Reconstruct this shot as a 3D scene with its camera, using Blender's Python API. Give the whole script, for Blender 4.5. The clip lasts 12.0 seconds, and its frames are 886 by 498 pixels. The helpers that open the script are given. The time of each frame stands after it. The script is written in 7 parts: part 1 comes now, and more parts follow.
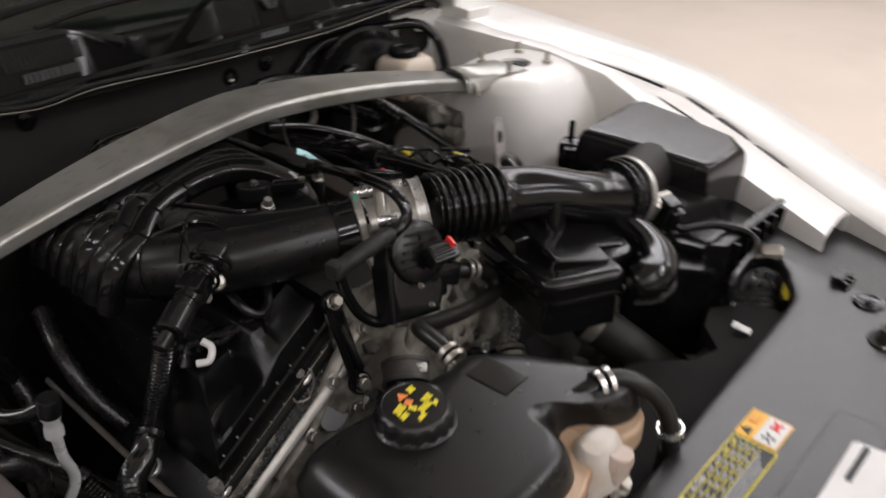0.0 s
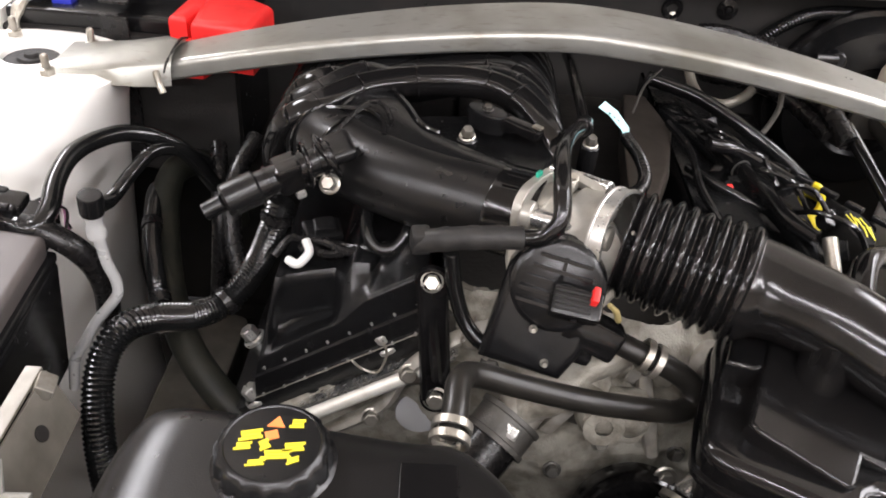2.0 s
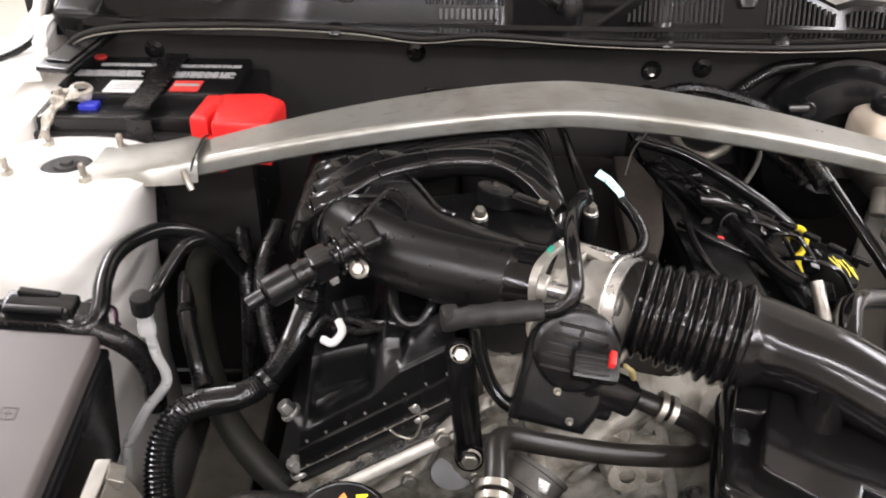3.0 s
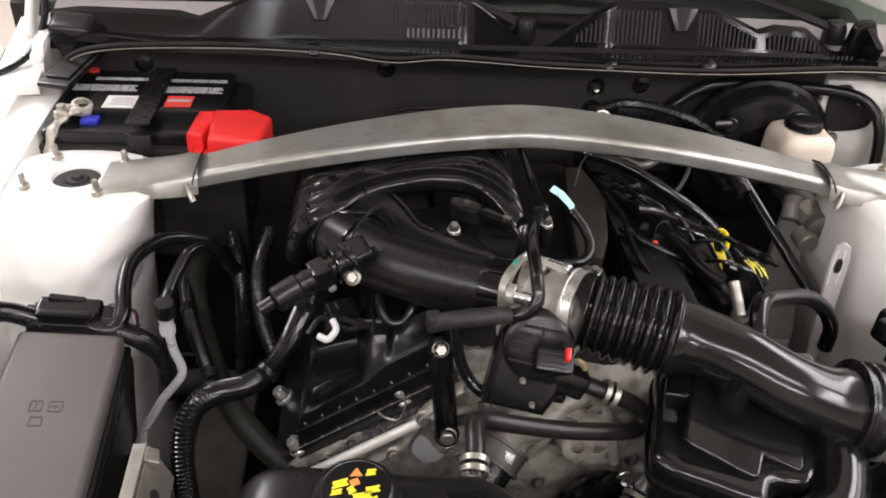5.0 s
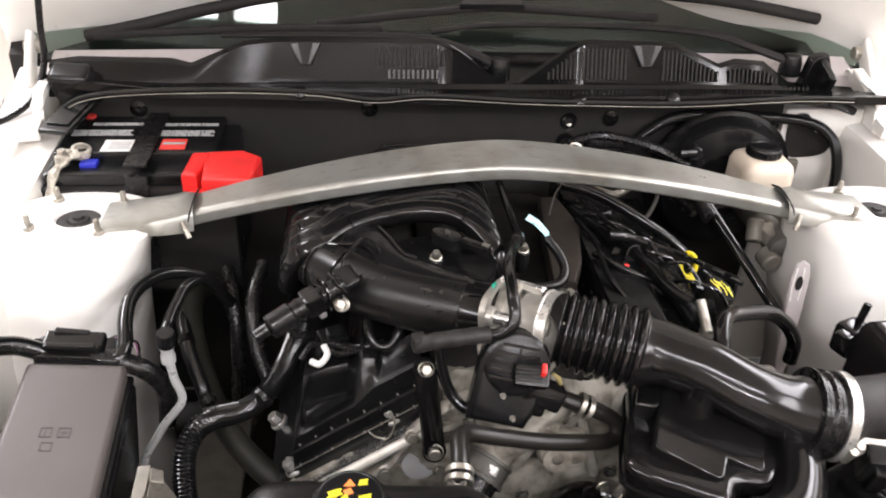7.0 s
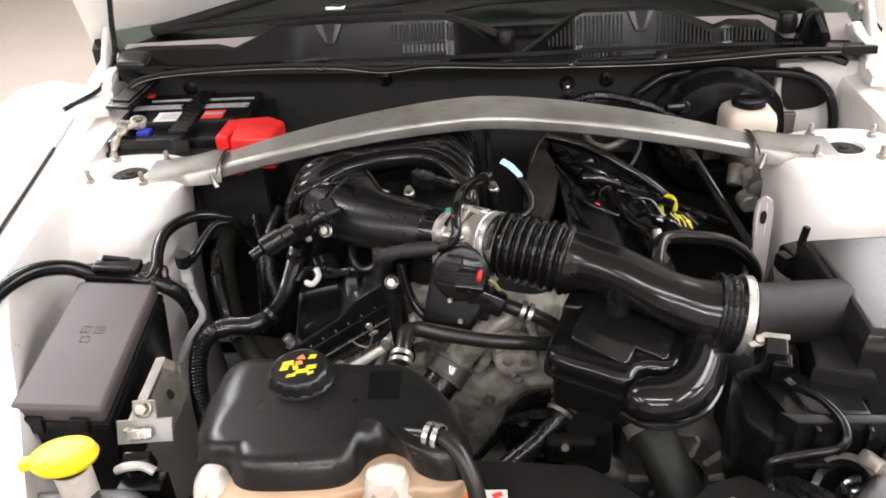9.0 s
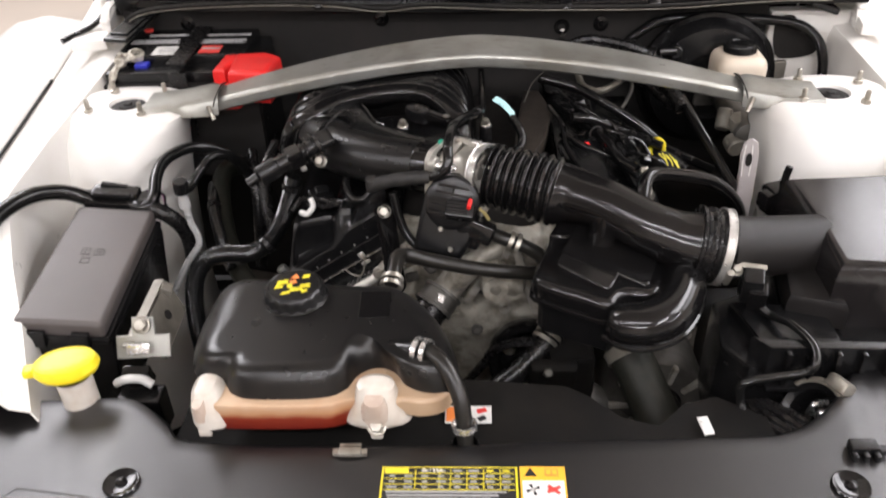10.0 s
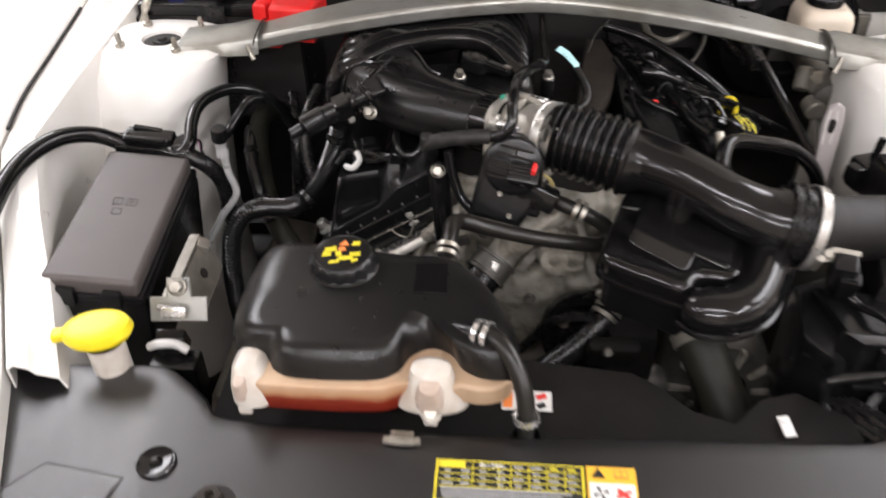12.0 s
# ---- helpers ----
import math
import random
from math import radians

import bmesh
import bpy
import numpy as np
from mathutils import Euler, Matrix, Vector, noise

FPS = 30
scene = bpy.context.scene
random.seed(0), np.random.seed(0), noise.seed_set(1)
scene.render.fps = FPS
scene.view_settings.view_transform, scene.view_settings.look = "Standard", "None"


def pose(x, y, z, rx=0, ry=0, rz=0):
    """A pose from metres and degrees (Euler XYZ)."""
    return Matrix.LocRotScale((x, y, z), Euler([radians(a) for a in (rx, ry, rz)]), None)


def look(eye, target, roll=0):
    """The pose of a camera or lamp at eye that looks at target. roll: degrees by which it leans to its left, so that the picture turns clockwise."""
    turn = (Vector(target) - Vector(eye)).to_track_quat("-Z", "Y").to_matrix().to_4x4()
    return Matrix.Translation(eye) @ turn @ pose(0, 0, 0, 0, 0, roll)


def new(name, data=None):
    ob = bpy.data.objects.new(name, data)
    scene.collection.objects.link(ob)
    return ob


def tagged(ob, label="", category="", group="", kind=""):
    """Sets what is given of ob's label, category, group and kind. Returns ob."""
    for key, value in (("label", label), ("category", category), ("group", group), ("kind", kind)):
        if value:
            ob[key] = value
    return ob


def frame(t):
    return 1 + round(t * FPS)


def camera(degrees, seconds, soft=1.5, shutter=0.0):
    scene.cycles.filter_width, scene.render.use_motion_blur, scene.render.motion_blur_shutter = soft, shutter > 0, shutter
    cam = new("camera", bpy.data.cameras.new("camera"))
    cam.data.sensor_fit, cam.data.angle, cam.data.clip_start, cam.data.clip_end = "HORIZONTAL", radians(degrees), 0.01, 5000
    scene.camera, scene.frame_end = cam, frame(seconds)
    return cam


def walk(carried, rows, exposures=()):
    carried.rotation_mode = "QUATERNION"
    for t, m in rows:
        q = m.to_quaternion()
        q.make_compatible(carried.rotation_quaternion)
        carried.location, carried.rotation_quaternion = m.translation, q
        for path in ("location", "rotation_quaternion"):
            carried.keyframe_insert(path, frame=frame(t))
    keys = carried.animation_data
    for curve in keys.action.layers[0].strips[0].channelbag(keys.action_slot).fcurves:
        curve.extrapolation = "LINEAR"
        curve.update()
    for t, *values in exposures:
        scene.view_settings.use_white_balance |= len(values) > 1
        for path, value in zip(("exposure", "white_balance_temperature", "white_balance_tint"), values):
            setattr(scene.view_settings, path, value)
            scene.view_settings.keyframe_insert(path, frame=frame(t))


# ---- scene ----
cam = camera(56.3, 12.0, soft=1.8, shutter=0.55)
PATH = [
    (0, (-0.548, -0.805, 1.352), (0.726, 0.352, 0.332), -0.3),
    (0.3, (-0.415, -0.819, 1.345), (0.658, 0.514, 0.308), 0.3),
    (0.5, (-0.306, -0.804, 1.332), (0.65, 0.612, 0.292), 0.5),
    (0.7, (-0.254, -0.785, 1.33), (0.556, 0.697, 0.258), 0.5),
    (1, (-0.198, -0.771, 1.285), (0.279, 0.806, 0.151), 1.8),
    (1.5, (-0.116, -0.78, 1.281), (-0.043, 0.844, 0.117), 2.0),
    (2, (-0.111, -0.75, 1.262), (-0.108, 0.88, 0.103), 4.9),
    (2.5, (-0.131, -0.758, 1.297), (-0.109, 0.887, 0.159), 3.9),
    (3, (-0.139, -0.785, 1.32), (-0.116, 0.899, 0.241), 1.1),
    (3.2, (-0.148, -0.789, 1.325), (-0.124, 0.898, 0.252), 0.5),
    (4.8, (-0.182, -0.866, 1.426), (-0.038, 0.77, 0.284), 3.0),
    (5, (-0.181, -0.866, 1.421), (-0.015, 0.772, 0.285), 3.7),
    (5.5, (-0.181, -0.864, 1.434), (-0.001, 0.771, 0.297), 3.9),
    (6, (-0.182, -0.872, 1.447), (-0.009, 0.794, 0.355), 2.9),
    (6.5, (-0.186, -0.885, 1.445), (0.001, 0.8, 0.384), 2.6),
    (7, (-0.181, -0.919, 1.447), (0.016, 0.763, 0.382), 2.7),
    (7.5, (-0.099, -0.975, 1.436), (-0.036, 0.714, 0.366), 0.2),
    (7.7, (-0.066, -1.007, 1.432), (-0.039, 0.675, 0.35), -0.4),
    (9.3, (0.001, -1.107, 1.445), (-0.108, 0.597, 0.403), -3.8),
    (9.5, (0.003, -1.115, 1.436), (-0.106, 0.576, 0.373), -3.9),
    (10, (0.002, -1.142, 1.427), (-0.086, 0.509, 0.302), -2.2),
    (10.5, (-0.004, -1.152, 1.415), (-0.083, 0.455, 0.226), -1.1),
    (11, (-0.009, -1.161, 1.418), (-0.095, 0.42, 0.196), -0.4),
    (11.5, (-0.016, -1.154, 1.425), (-0.097, 0.423, 0.198), 0.6),
    (12, (-0.044, -1.062, 1.414), (-0.176, 0.492, 0.161), -0.9),
]
walk(cam, [(t, look(eye, target, roll)) for t, eye, target, roll in PATH],
     [(0.0, -1.16), (0.5, -0.68), (1.2, -0.02), (2.0, 0.17), (3.0, 0.24), (4.8, -0.30), (5.2, -0.20), (5.8, 0.02), (6.5, 0.10), (7.5, 0.12), (9.5, -0.24), (10.5, -0.38), (12.0, -0.40)])

# ---- light ----
world = bpy.data.worlds.new("world")
world.use_nodes = True
scene.world = world
world.node_tree.nodes["Background"].inputs[0].default_value = (1.0, 0.95, 0.92, 1)
world.node_tree.nodes["Background"].inputs[1].default_value = 0.05
scene.view_settings.exposure = 0.0


def tube_lamp(x, y, z, long, wide, watts, turn=0.0):
    """A fluorescent ceiling fixture's light."""
    data = bpy.data.lights.new("fluorescent_light", "AREA")
    data.shape, data.size, data.size_y, data.energy = "RECTANGLE", wide, long, watts
    data.color = (1.0, 0.975, 1.02)
    ob = new("fluorescent_light", data)
    ob.matrix_world = pose(x, y, z, 0, 0, turn)
    return ob


for lx, ly, long, wide, watts in ((-2.3, -2.6, 2.2, 0.14, 54), (2.3, -2.6, 2.2, 0.14, 88), (-2.2, 1.9, 2.8, 1.0, 195), (2.48, 1.2, 4.4, 1.0, 205), (4.4, 1.1, 3.6, 1.8, 130), (-0.72, 0.75, 0.20, 0.15, 2), (-0.51, 0.78, 0.20, 0.15, 2), (4.4, -2.2, 2.2, 0.2, 115), (-4.4, -2.2, 2.2, 0.2, 95)):
    tube_lamp(lx, ly, 2.93, long, wide, watts)
tube_lamp(0.0, -2.3, 2.93, 2.2, 0.14, 58, 90)
# Unseen extra lamp further forward, added to brighten the bonnet underside and white parts.
tube_lamp(0.0, -4.6, 2.93, 2.4, 0.2, 150, 90)


# ---- materials ----
def material(name, color, rough=0.5, metal=0.0, spots=None, spot_amount=0.0, spot_scale=20.0, grain=0.0, grain_scale=400.0,
             rough_var=0.1, coat=0.0, spec=0.5, by_object=0.0):
    m = bpy.data.materials.new(name)
    m.use_nodes = True
    nt = m.node_tree
    b = nt.nodes["Principled BSDF"]
    b.inputs["Roughness"].default_value = rough
    b.inputs["Metallic"].default_value = metal
    b.inputs["Coat Weight"].default_value = coat
    b.inputs["Specular IOR Level"].default_value = spec
    geo = nt.nodes.new("ShaderNodeNewGeometry")
    n1 = nt.nodes.new("ShaderNodeTexNoise")
    n1.inputs["Scale"].default_value = spot_scale
    n1.inputs["Detail"].default_value = 5
    nt.links.new(geo.outputs["Position"], n1.inputs["Vector"])
    ramp = nt.nodes.new("ShaderNodeValToRGB")
    ramp.color_ramp.elements[0].position, ramp.color_ramp.elements[1].position = 0.42, 0.68
    nt.links.new(n1.outputs["Fac"], ramp.inputs["Fac"])
    mix = nt.nodes.new("ShaderNodeMix")
    mix.data_type = "RGBA"
    other = spots if spots else tuple(c * 0.7 for c in color)
    mix.inputs["A"].default_value = (*color, 1)
    mix.inputs["B"].default_value = (*other, 1)
    mul = nt.nodes.new("ShaderNodeMath")
    mul.operation = "MULTIPLY"
    mul.inputs[1].default_value = spot_amount if spot_amount else 0.35
    nt.links.new(ramp.outputs["Color"], mul.inputs[0])
    nt.links.new(mul.outputs[0], mix.inputs["Factor"])
    nt.links.new(mix.outputs["Result"], b.inputs["Base Color"])
    rr = nt.nodes.new("ShaderNodeMapRange")
    rr.inputs["To Min"].default_value = max(0.03, rough - rough_var)
    rr.inputs["To Max"].default_value = min(1.0, rough + rough_var)
    n2 = nt.nodes.new("ShaderNodeTexNoise")
    n2.inputs["Scale"].default_value = spot_scale * 3.1
    n2.inputs["Detail"].default_value = 4
    nt.links.new(geo.outputs["Position"], n2.inputs["Vector"])
    nt.links.new(n2.outputs["Fac"], rr.inputs["Value"])
    nt.links.new(rr.outputs["Result"], b.inputs["Roughness"])
    if grain:
        n3 = nt.nodes.new("ShaderNodeTexNoise")
        n3.inputs["Scale"].default_value = grain_scale
        n3.inputs["Detail"].default_value = 2
        nt.links.new(geo.outputs["Position"], n3.inputs["Vector"])
        bump = nt.nodes.new("ShaderNodeBump")
        bump.inputs["Strength"].default_value = grain
        bump.inputs["Distance"].default_value = 0.001
        nt.links.new(n3.outputs["Fac"], bump.inputs["Height"])
        nt.links.new(bump.outputs["Normal"], b.inputs["Normal"])
    return m


WHITE = material("white_car_paint", (0.85, 0.83, 0.79), 0.32, 0, (0.62, 0.58, 0.50), 0.25, 9, coat=0.3)
WHITE_DULL = material("white_sealer_paint", (0.72, 0.69, 0.63), 0.45, 0, (0.50, 0.45, 0.37), 0.4, 14, 0.15, 120)
PLASTIC = material("black_plastic", (0.0062, 0.0061, 0.0064), 0.25, 0, (0.010, 0.0096, 0.0095), 0.5, 25, 0.04, 900, 0.06, spec=0.42)
GLOSS = material("glossy_black_plastic", (0.0055, 0.0052, 0.0053), 0.12, 0, (0.010, 0.0092, 0.0090), 0.4, 18, 0.02, 300, 0.04, spec=0.42)
COVER = material("grained_dark_grey_plastic", (0.0052, 0.0047, 0.0049), 0.37, 0, (0.0068, 0.0062, 0.0063), 0.6, 34, 0.20, 1100, 0.08, spec=0.82)
RAIL = material("bright_machined_rail", (0.74, 0.72, 0.66), 0.35, 0.3, (0.5, 0.47, 0.40), 0.6, 50, 0.1, 300)
THROTTLE = material("machined_throttle_casting", (0.46, 0.445, 0.40), 0.36, 0.55, (0.25, 0.23, 0.19), 0.6, 45, 0.25, 380)
CLAMP = material("brushed_clamp_steel", (0.60, 0.59, 0.56), 0.30, 0.75, (0.36, 0.35, 0.32), 0.5, 90, 0.15, 500)
DUSTY = material("dusty_grey_rubber", (0.017, 0.0165, 0.016), 0.5, 0, (0.034, 0.031, 0.028), 0.6, 75, 0.2, 400, spec=0.3)
LID = material("brownish_grey_lid_plastic", (0.082, 0.071, 0.067), 0.44, 0, (0.094, 0.082, 0.077), 0.5, 14, 0.15, 1200, 0.04, spec=0.5)
TANK_COVER = material("satin_black_plastic", (0.0072, 0.0068, 0.0066), 0.29, 0, (0.010, 0.0094, 0.0090), 0.5, 18, 0.10, 1000, 0.05, spec=0.42)
INLET = material("dull_moulded_plastic", (0.0070, 0.0068, 0.0068), 0.29, 0, (0.0105, 0.0098, 0.0094), 0.5, 26, 0.08, 900, 0.06, spec=0.40)
DUCT = material("satin_duct_rubber", (0.0055, 0.0051, 0.0052), 0.165, 0, (0.009, 0.0083, 0.0081), 0.4, 18, 0.04, 700, 0.05, spec=0.42)
SCUTTLE = material("glossy_scuttle_plastic", (0.0055, 0.0053, 0.0053), 0.15, 0, (0.009, 0.0085, 0.0082), 0.5, 12, 0.05, 600, 0.05, spec=0.32)
LID_MARK = material("moulded_lid_mark", (0.058, 0.050, 0.047), 0.5)
AIRLID = material("semi_gloss_grey_plastic", (0.014, 0.0125, 0.0125), 0.15, 0, (0.019, 0.017, 0.017), 0.5, 14, 0.10, 1200, 0.03, spec=0.48)
PIPE = material("dull_black_pipe_plastic", (0.010, 0.0090, 0.0086), 0.50, 0, (0.015, 0.0132, 0.0125), 0.5, 22, 0.15, 900, 0.05, spec=0.3)
GALV = material("dull_galvanised_sheet", (0.21, 0.195, 0.165), 0.42, 0.4, (0.12, 0.108, 0.088), 0.7, 30, 0.15, 300)
MATTE = material("dull_black_felt", (0.014, 0.013, 0.012), 0.7, 0, (0.022, 0.019, 0.017), 0.6, 16, 0.4, 700, spec=0.3)
# Near-black for grimy parts, also painted shade in holes, openings and the cabin.
DARK = material("dark_grime_and_shade", (0.011, 0.0098, 0.0088), 0.6, 0, (0.024, 0.021, 0.018), 0.6, 22, 0.5, 200, spec=0.3)
RUBBER = material("black_rubber", (0.0075, 0.007, 0.007), 0.27, 0, (0.012, 0.011, 0.011), 0.5, 40, 0.03, 500, 0.07, spec=0.36)
LOOM = material("ribbed_loom_plastic", (0.006, 0.006, 0.006), 0.16, 0, (0.010, 0.010, 0.010), 0.4, 40, spec=0.5)
HOSE = material("olive_black_hose", (0.014, 0.0145, 0.011), 0.5, 0, (0.026, 0.024, 0.018), 0.6, 50, 0.3, 300, spec=0.25)
DUSTY_LOOM = material("brown_black_vent_hose", (0.012, 0.011, 0.0095), 0.32, 0, (0.020, 0.018, 0.015), 0.5, 40, spec=0.4)
CAST = material("cast_aluminium", (0.47, 0.445, 0.395), 0.45, 0.35, (0.17, 0.145, 0.11), 0.8, 38, 0.6, 420, 0.12)
GRIMY_CAST = material("grimy_front_casting", (0.37, 0.348, 0.295), 0.46, 0.30, (0.12, 0.104, 0.078), 0.8, 55, 0.9, 520, 0.12)
BROWN = material("dusty_brown_black_plastic", (0.020, 0.016, 0.013), 0.55, 0, (0.034, 0.028, 0.022), 0.6, 30, 0.3, 500, spec=0.3)
CORRODED = material("corroded_terminal_lead", (0.50, 0.47, 0.40), 0.5, 0.35, (0.16, 0.14, 0.11), 0.8, 110, 0.9, 260, 0.15)
DARK_CAST = material("oily_dark_casting", (0.10, 0.095, 0.085), 0.5, 0.3, (0.035, 0.030, 0.025), 0.8, 30, 0.5, 300, 0.12)


def brace_material():
    """Galvanised steel: cloudy zinc, yellowed in places, with short dark scuffs."""
    m = material("galvanised_brace_steel", (0.39, 0.392, 0.365), 0.32, 0.62, (0.24, 0.232, 0.195), 0.8, 13, 0.08, 250, 0.1)
    nt = m.node_tree
    b = nt.nodes["Principled BSDF"]
    old = b.inputs["Base Color"].links[0].from_socket
    geo = nt.nodes.new("ShaderNodeNewGeometry")
    mp = nt.nodes.new("ShaderNodeMapping")
    mp.inputs["Rotation"].default_value = (0.3, 0.4, 0.9)
    mp.inputs["Scale"].default_value = (45, 190, 190)
    nt.links.new(geo.outputs["Position"], mp.inputs["Vector"])
    n = nt.nodes.new("ShaderNodeTexNoise")
    n.inputs["Scale"].default_value = 1.0
    n.inputs["Detail"].default_value = 3
    nt.links.new(mp.outputs["Vector"], n.inputs["Vector"])
    r = nt.nodes.new("ShaderNodeMapRange")
    r.inputs["From Min"].default_value, r.inputs["From Max"].default_value = 0.60, 0.68
    r.inputs["To Max"].default_value = 0.42
    nt.links.new(n.outputs["Fac"], r.inputs["Value"])
    mix = nt.nodes.new("ShaderNodeMix")
    mix.data_type = "RGBA"
    mix.inputs["B"].default_value = (0.20, 0.185, 0.155, 1)
    nt.links.new(old, mix.inputs["A"])
    nt.links.new(r.outputs["Result"], mix.inputs["Factor"])
    nt.links.new(mix.outputs["Result"], b.inputs["Base Color"])
    return m


BRACE = brace_material()
ZINC = material("zinc_plated_steel", (0.46, 0.44, 0.39), 0.38, 0.85, (0.24, 0.21, 0.16), 0.6, 90, 0.2, 500)
SILVER = material("bright_machined_metal", (0.72, 0.71, 0.69), 0.26, 0.9, (0.5, 0.49, 0.47), 0.4, 60, 0.1, 400)
ALU = material("aluminium_line", (0.70, 0.70, 0.69), 0.30, 0.45, (0.55, 0.55, 0.54), 0.4, 30)
RED = material("red_plastic", (0.78, 0.028, 0.026), 0.33, 0, (0.50, 0.015, 0.016), 0.4, 30)
YELLOW = material("yellow_plastic", (0.86, 0.70, 0.02), 0.4, 0, (0.75, 0.58, 0.02), 0.4, 40)
INK_YELLOW = material("yellow_print", (0.78, 0.66, 0.04), 0.35)
PALE = material("pale_pinkish_grey", (0.46, 0.42, 0.41), 0.3, 0, (0.36, 0.33, 0.32), 0.5, 7)
INK_AMBER = material("amber_print", (0.84, 0.46, 0.04), 0.45)
INK_ORANGE = material("orange_print", (0.85, 0.25, 0.06), 0.5)
INK_RED = material("red_print", (0.68, 0.05, 0.04), 0.5)
INK_WHITE = material("white_print", (0.72, 0.71, 0.68), 0.45)
INK_GREY = material("grey_print", (0.36, 0.36, 0.36), 0.5)
INK_BLACK = material("black_print", (0.012, 0.012, 0.012), 0.5)
TEAL = material("pale_blue_tag", (0.42, 0.72, 0.74), 0.5)
BLUE = material("blue_plastic", (0.02, 0.03, 0.42), 0.4)
MAUVE = material("mauve_wire_sleeve", (0.22, 0.09, 0.16), 0.45)
GREEN = material("green_plastic", (0.03, 0.45, 0.30), 0.4)
MILKY = material("milky_translucent_plastic", (0.60, 0.56, 0.50), 0.34, 0, (0.46, 0.38, 0.30), 0.6, 45, 0.1, 200)
INK_OLD = material("yellowed_tape", (0.32, 0.26, 0.11), 0.5)
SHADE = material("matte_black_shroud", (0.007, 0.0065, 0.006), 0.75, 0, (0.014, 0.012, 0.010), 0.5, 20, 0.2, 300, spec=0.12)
HONEY = material("amber_tank_plastic", (0.44, 0.31, 0.20), 0.36, 0, (0.34, 0.21, 0.12), 0.5, 30)
AMBER = material("aged_cream_plastic", (0.66, 0.575, 0.47), 0.4, 0, (0.52, 0.43, 0.32), 0.5, 26)
EAR = material("brownish_translucent_plastic", (0.48, 0.38, 0.31), 0.3, 0, (0.58, 0.50, 0.43), 0.7, 60)
FLOOR = material("beige_sealed_floor", (0.56, 0.49, 0.42), 0.4, 0, (0.48, 0.42, 0.36), 0.5, 1.6, 0.05, 60)
WALL = material("beige_wall_paint", (0.46, 0.42, 0.375), 0.7, 0, (0.42, 0.38, 0.34), 0.4, 1.2)
CEILING = material("off_white_ceiling", (0.50, 0.485, 0.47), 0.8)


def coolant_material():
    """Amber plastic with the orange coolant showing through, up to its level."""
    m = bpy.data.materials.new("coolant_behind_plastic")
    m.use_nodes = True
    nt = m.node_tree
    b = nt.nodes["Principled BSDF"]
    geo = nt.nodes.new("ShaderNodeNewGeometry")
    sep = nt.nodes.new("ShaderNodeSeparateXYZ")
    nt.links.new(geo.outputs["Position"], sep.inputs[0])
    n = nt.nodes.new("ShaderNodeTexNoise")
    n.inputs["Scale"].default_value = 30
    nt.links.new(geo.outputs["Position"], n.inputs["Vector"])
    add = nt.nodes.new("ShaderNodeMath")
    add.operation = "MULTIPLY_ADD"
    add.inputs[1].default_value = 0.012
    nt.links.new(n.outputs["Fac"], add.inputs[0])
    nt.links.new(sep.outputs["Z"], add.inputs[2])
    r = nt.nodes.new("ShaderNodeMapRange")
    r.inputs["From Min"].default_value, r.inputs["From Max"].default_value = 0.844, 0.876
    nt.links.new(add.outputs[0], r.inputs["Value"])
    ramp = nt.nodes.new("ShaderNodeValToRGB")
    e = ramp.color_ramp.elements
    e[0].color, e[0].position = (0.12, 0.009, 0.005, 1), 0.0
    e[1].color, e[1].position = (0.55, 0.40, 0.27, 1), 1.0
    mid = e.new(0.42)
    mid.color = (0.20, 0.026, 0.011, 1)
    mid = e.new(0.62)
    mid.color = (0.44, 0.23, 0.115, 1)
    nt.links.new(r.outputs["Result"], ramp.inputs["Fac"])
    nt.links.new(ramp.outputs["Color"], b.inputs["Base Color"])
    b.inputs["Roughness"].default_value = 0.35
    return m


COOLANT = coolant_material()


def glass_material():
    m = bpy.data.materials.new("windscreen_glass")
    m.use_nodes = True
    b = m.node_tree.nodes["Principled BSDF"]
    b.inputs["Base Color"].default_value = (0.55, 0.66, 0.60, 1)
    b.inputs["Transmission Weight"].default_value = 1.0
    b.inputs["Roughness"].default_value = 0.02
    b.inputs["IOR"].default_value = 1.5
    return m


GLASS = glass_material()

# ---- builders ----
BASES = {}


def thing(name, base, label, category, group="", kind=""):
    ob = new(name)
    ob.empty_display_size = 0.05
    ob.location = base
    BASES[ob] = Matrix.Translation(base)
    return tagged(ob, label, category, group, kind)


def part(name, bm, mat, parent=None, label="", smooth=40):
    """One mesh in world places, alone or under a thing or part."""
    mesh = bpy.data.meshes.new(name)
    bmesh.ops.recalc_face_normals(bm, faces=bm.faces[:])
    bm.to_mesh(mesh)
    bm.free()
    mesh.materials.append(mat)
    if smooth:
        mesh.shade_smooth()
        mesh.set_sharp_from_angle(angle=radians(smooth))
    ob = new(name, mesh)
    if smooth and 12 < len(mesh.polygons) < 4000:
        ob.modifiers.new("even_normals", "WEIGHTED_NORMAL").keep_sharp = True
    if parent is not None:
        ob.parent = parent
        ob.matrix_parent_inverse = BASES.get(parent, Matrix()).inverted()
    if label:
        tagged(ob, label)
    return ob


def solo(name, bm, mat, label, category, group="", kind="", smooth=40):
    return tagged(part(name, bm, mat, None, label, smooth), "", category, group, kind)


def join(*bms):
    out = bmesh.new()
    for bm in bms:
        tmp = bpy.data.meshes.new("tmp")
        bm.to_mesh(tmp)
        bm.free()
        out.from_mesh(tmp)
        bpy.data.meshes.remove(tmp)
    return out


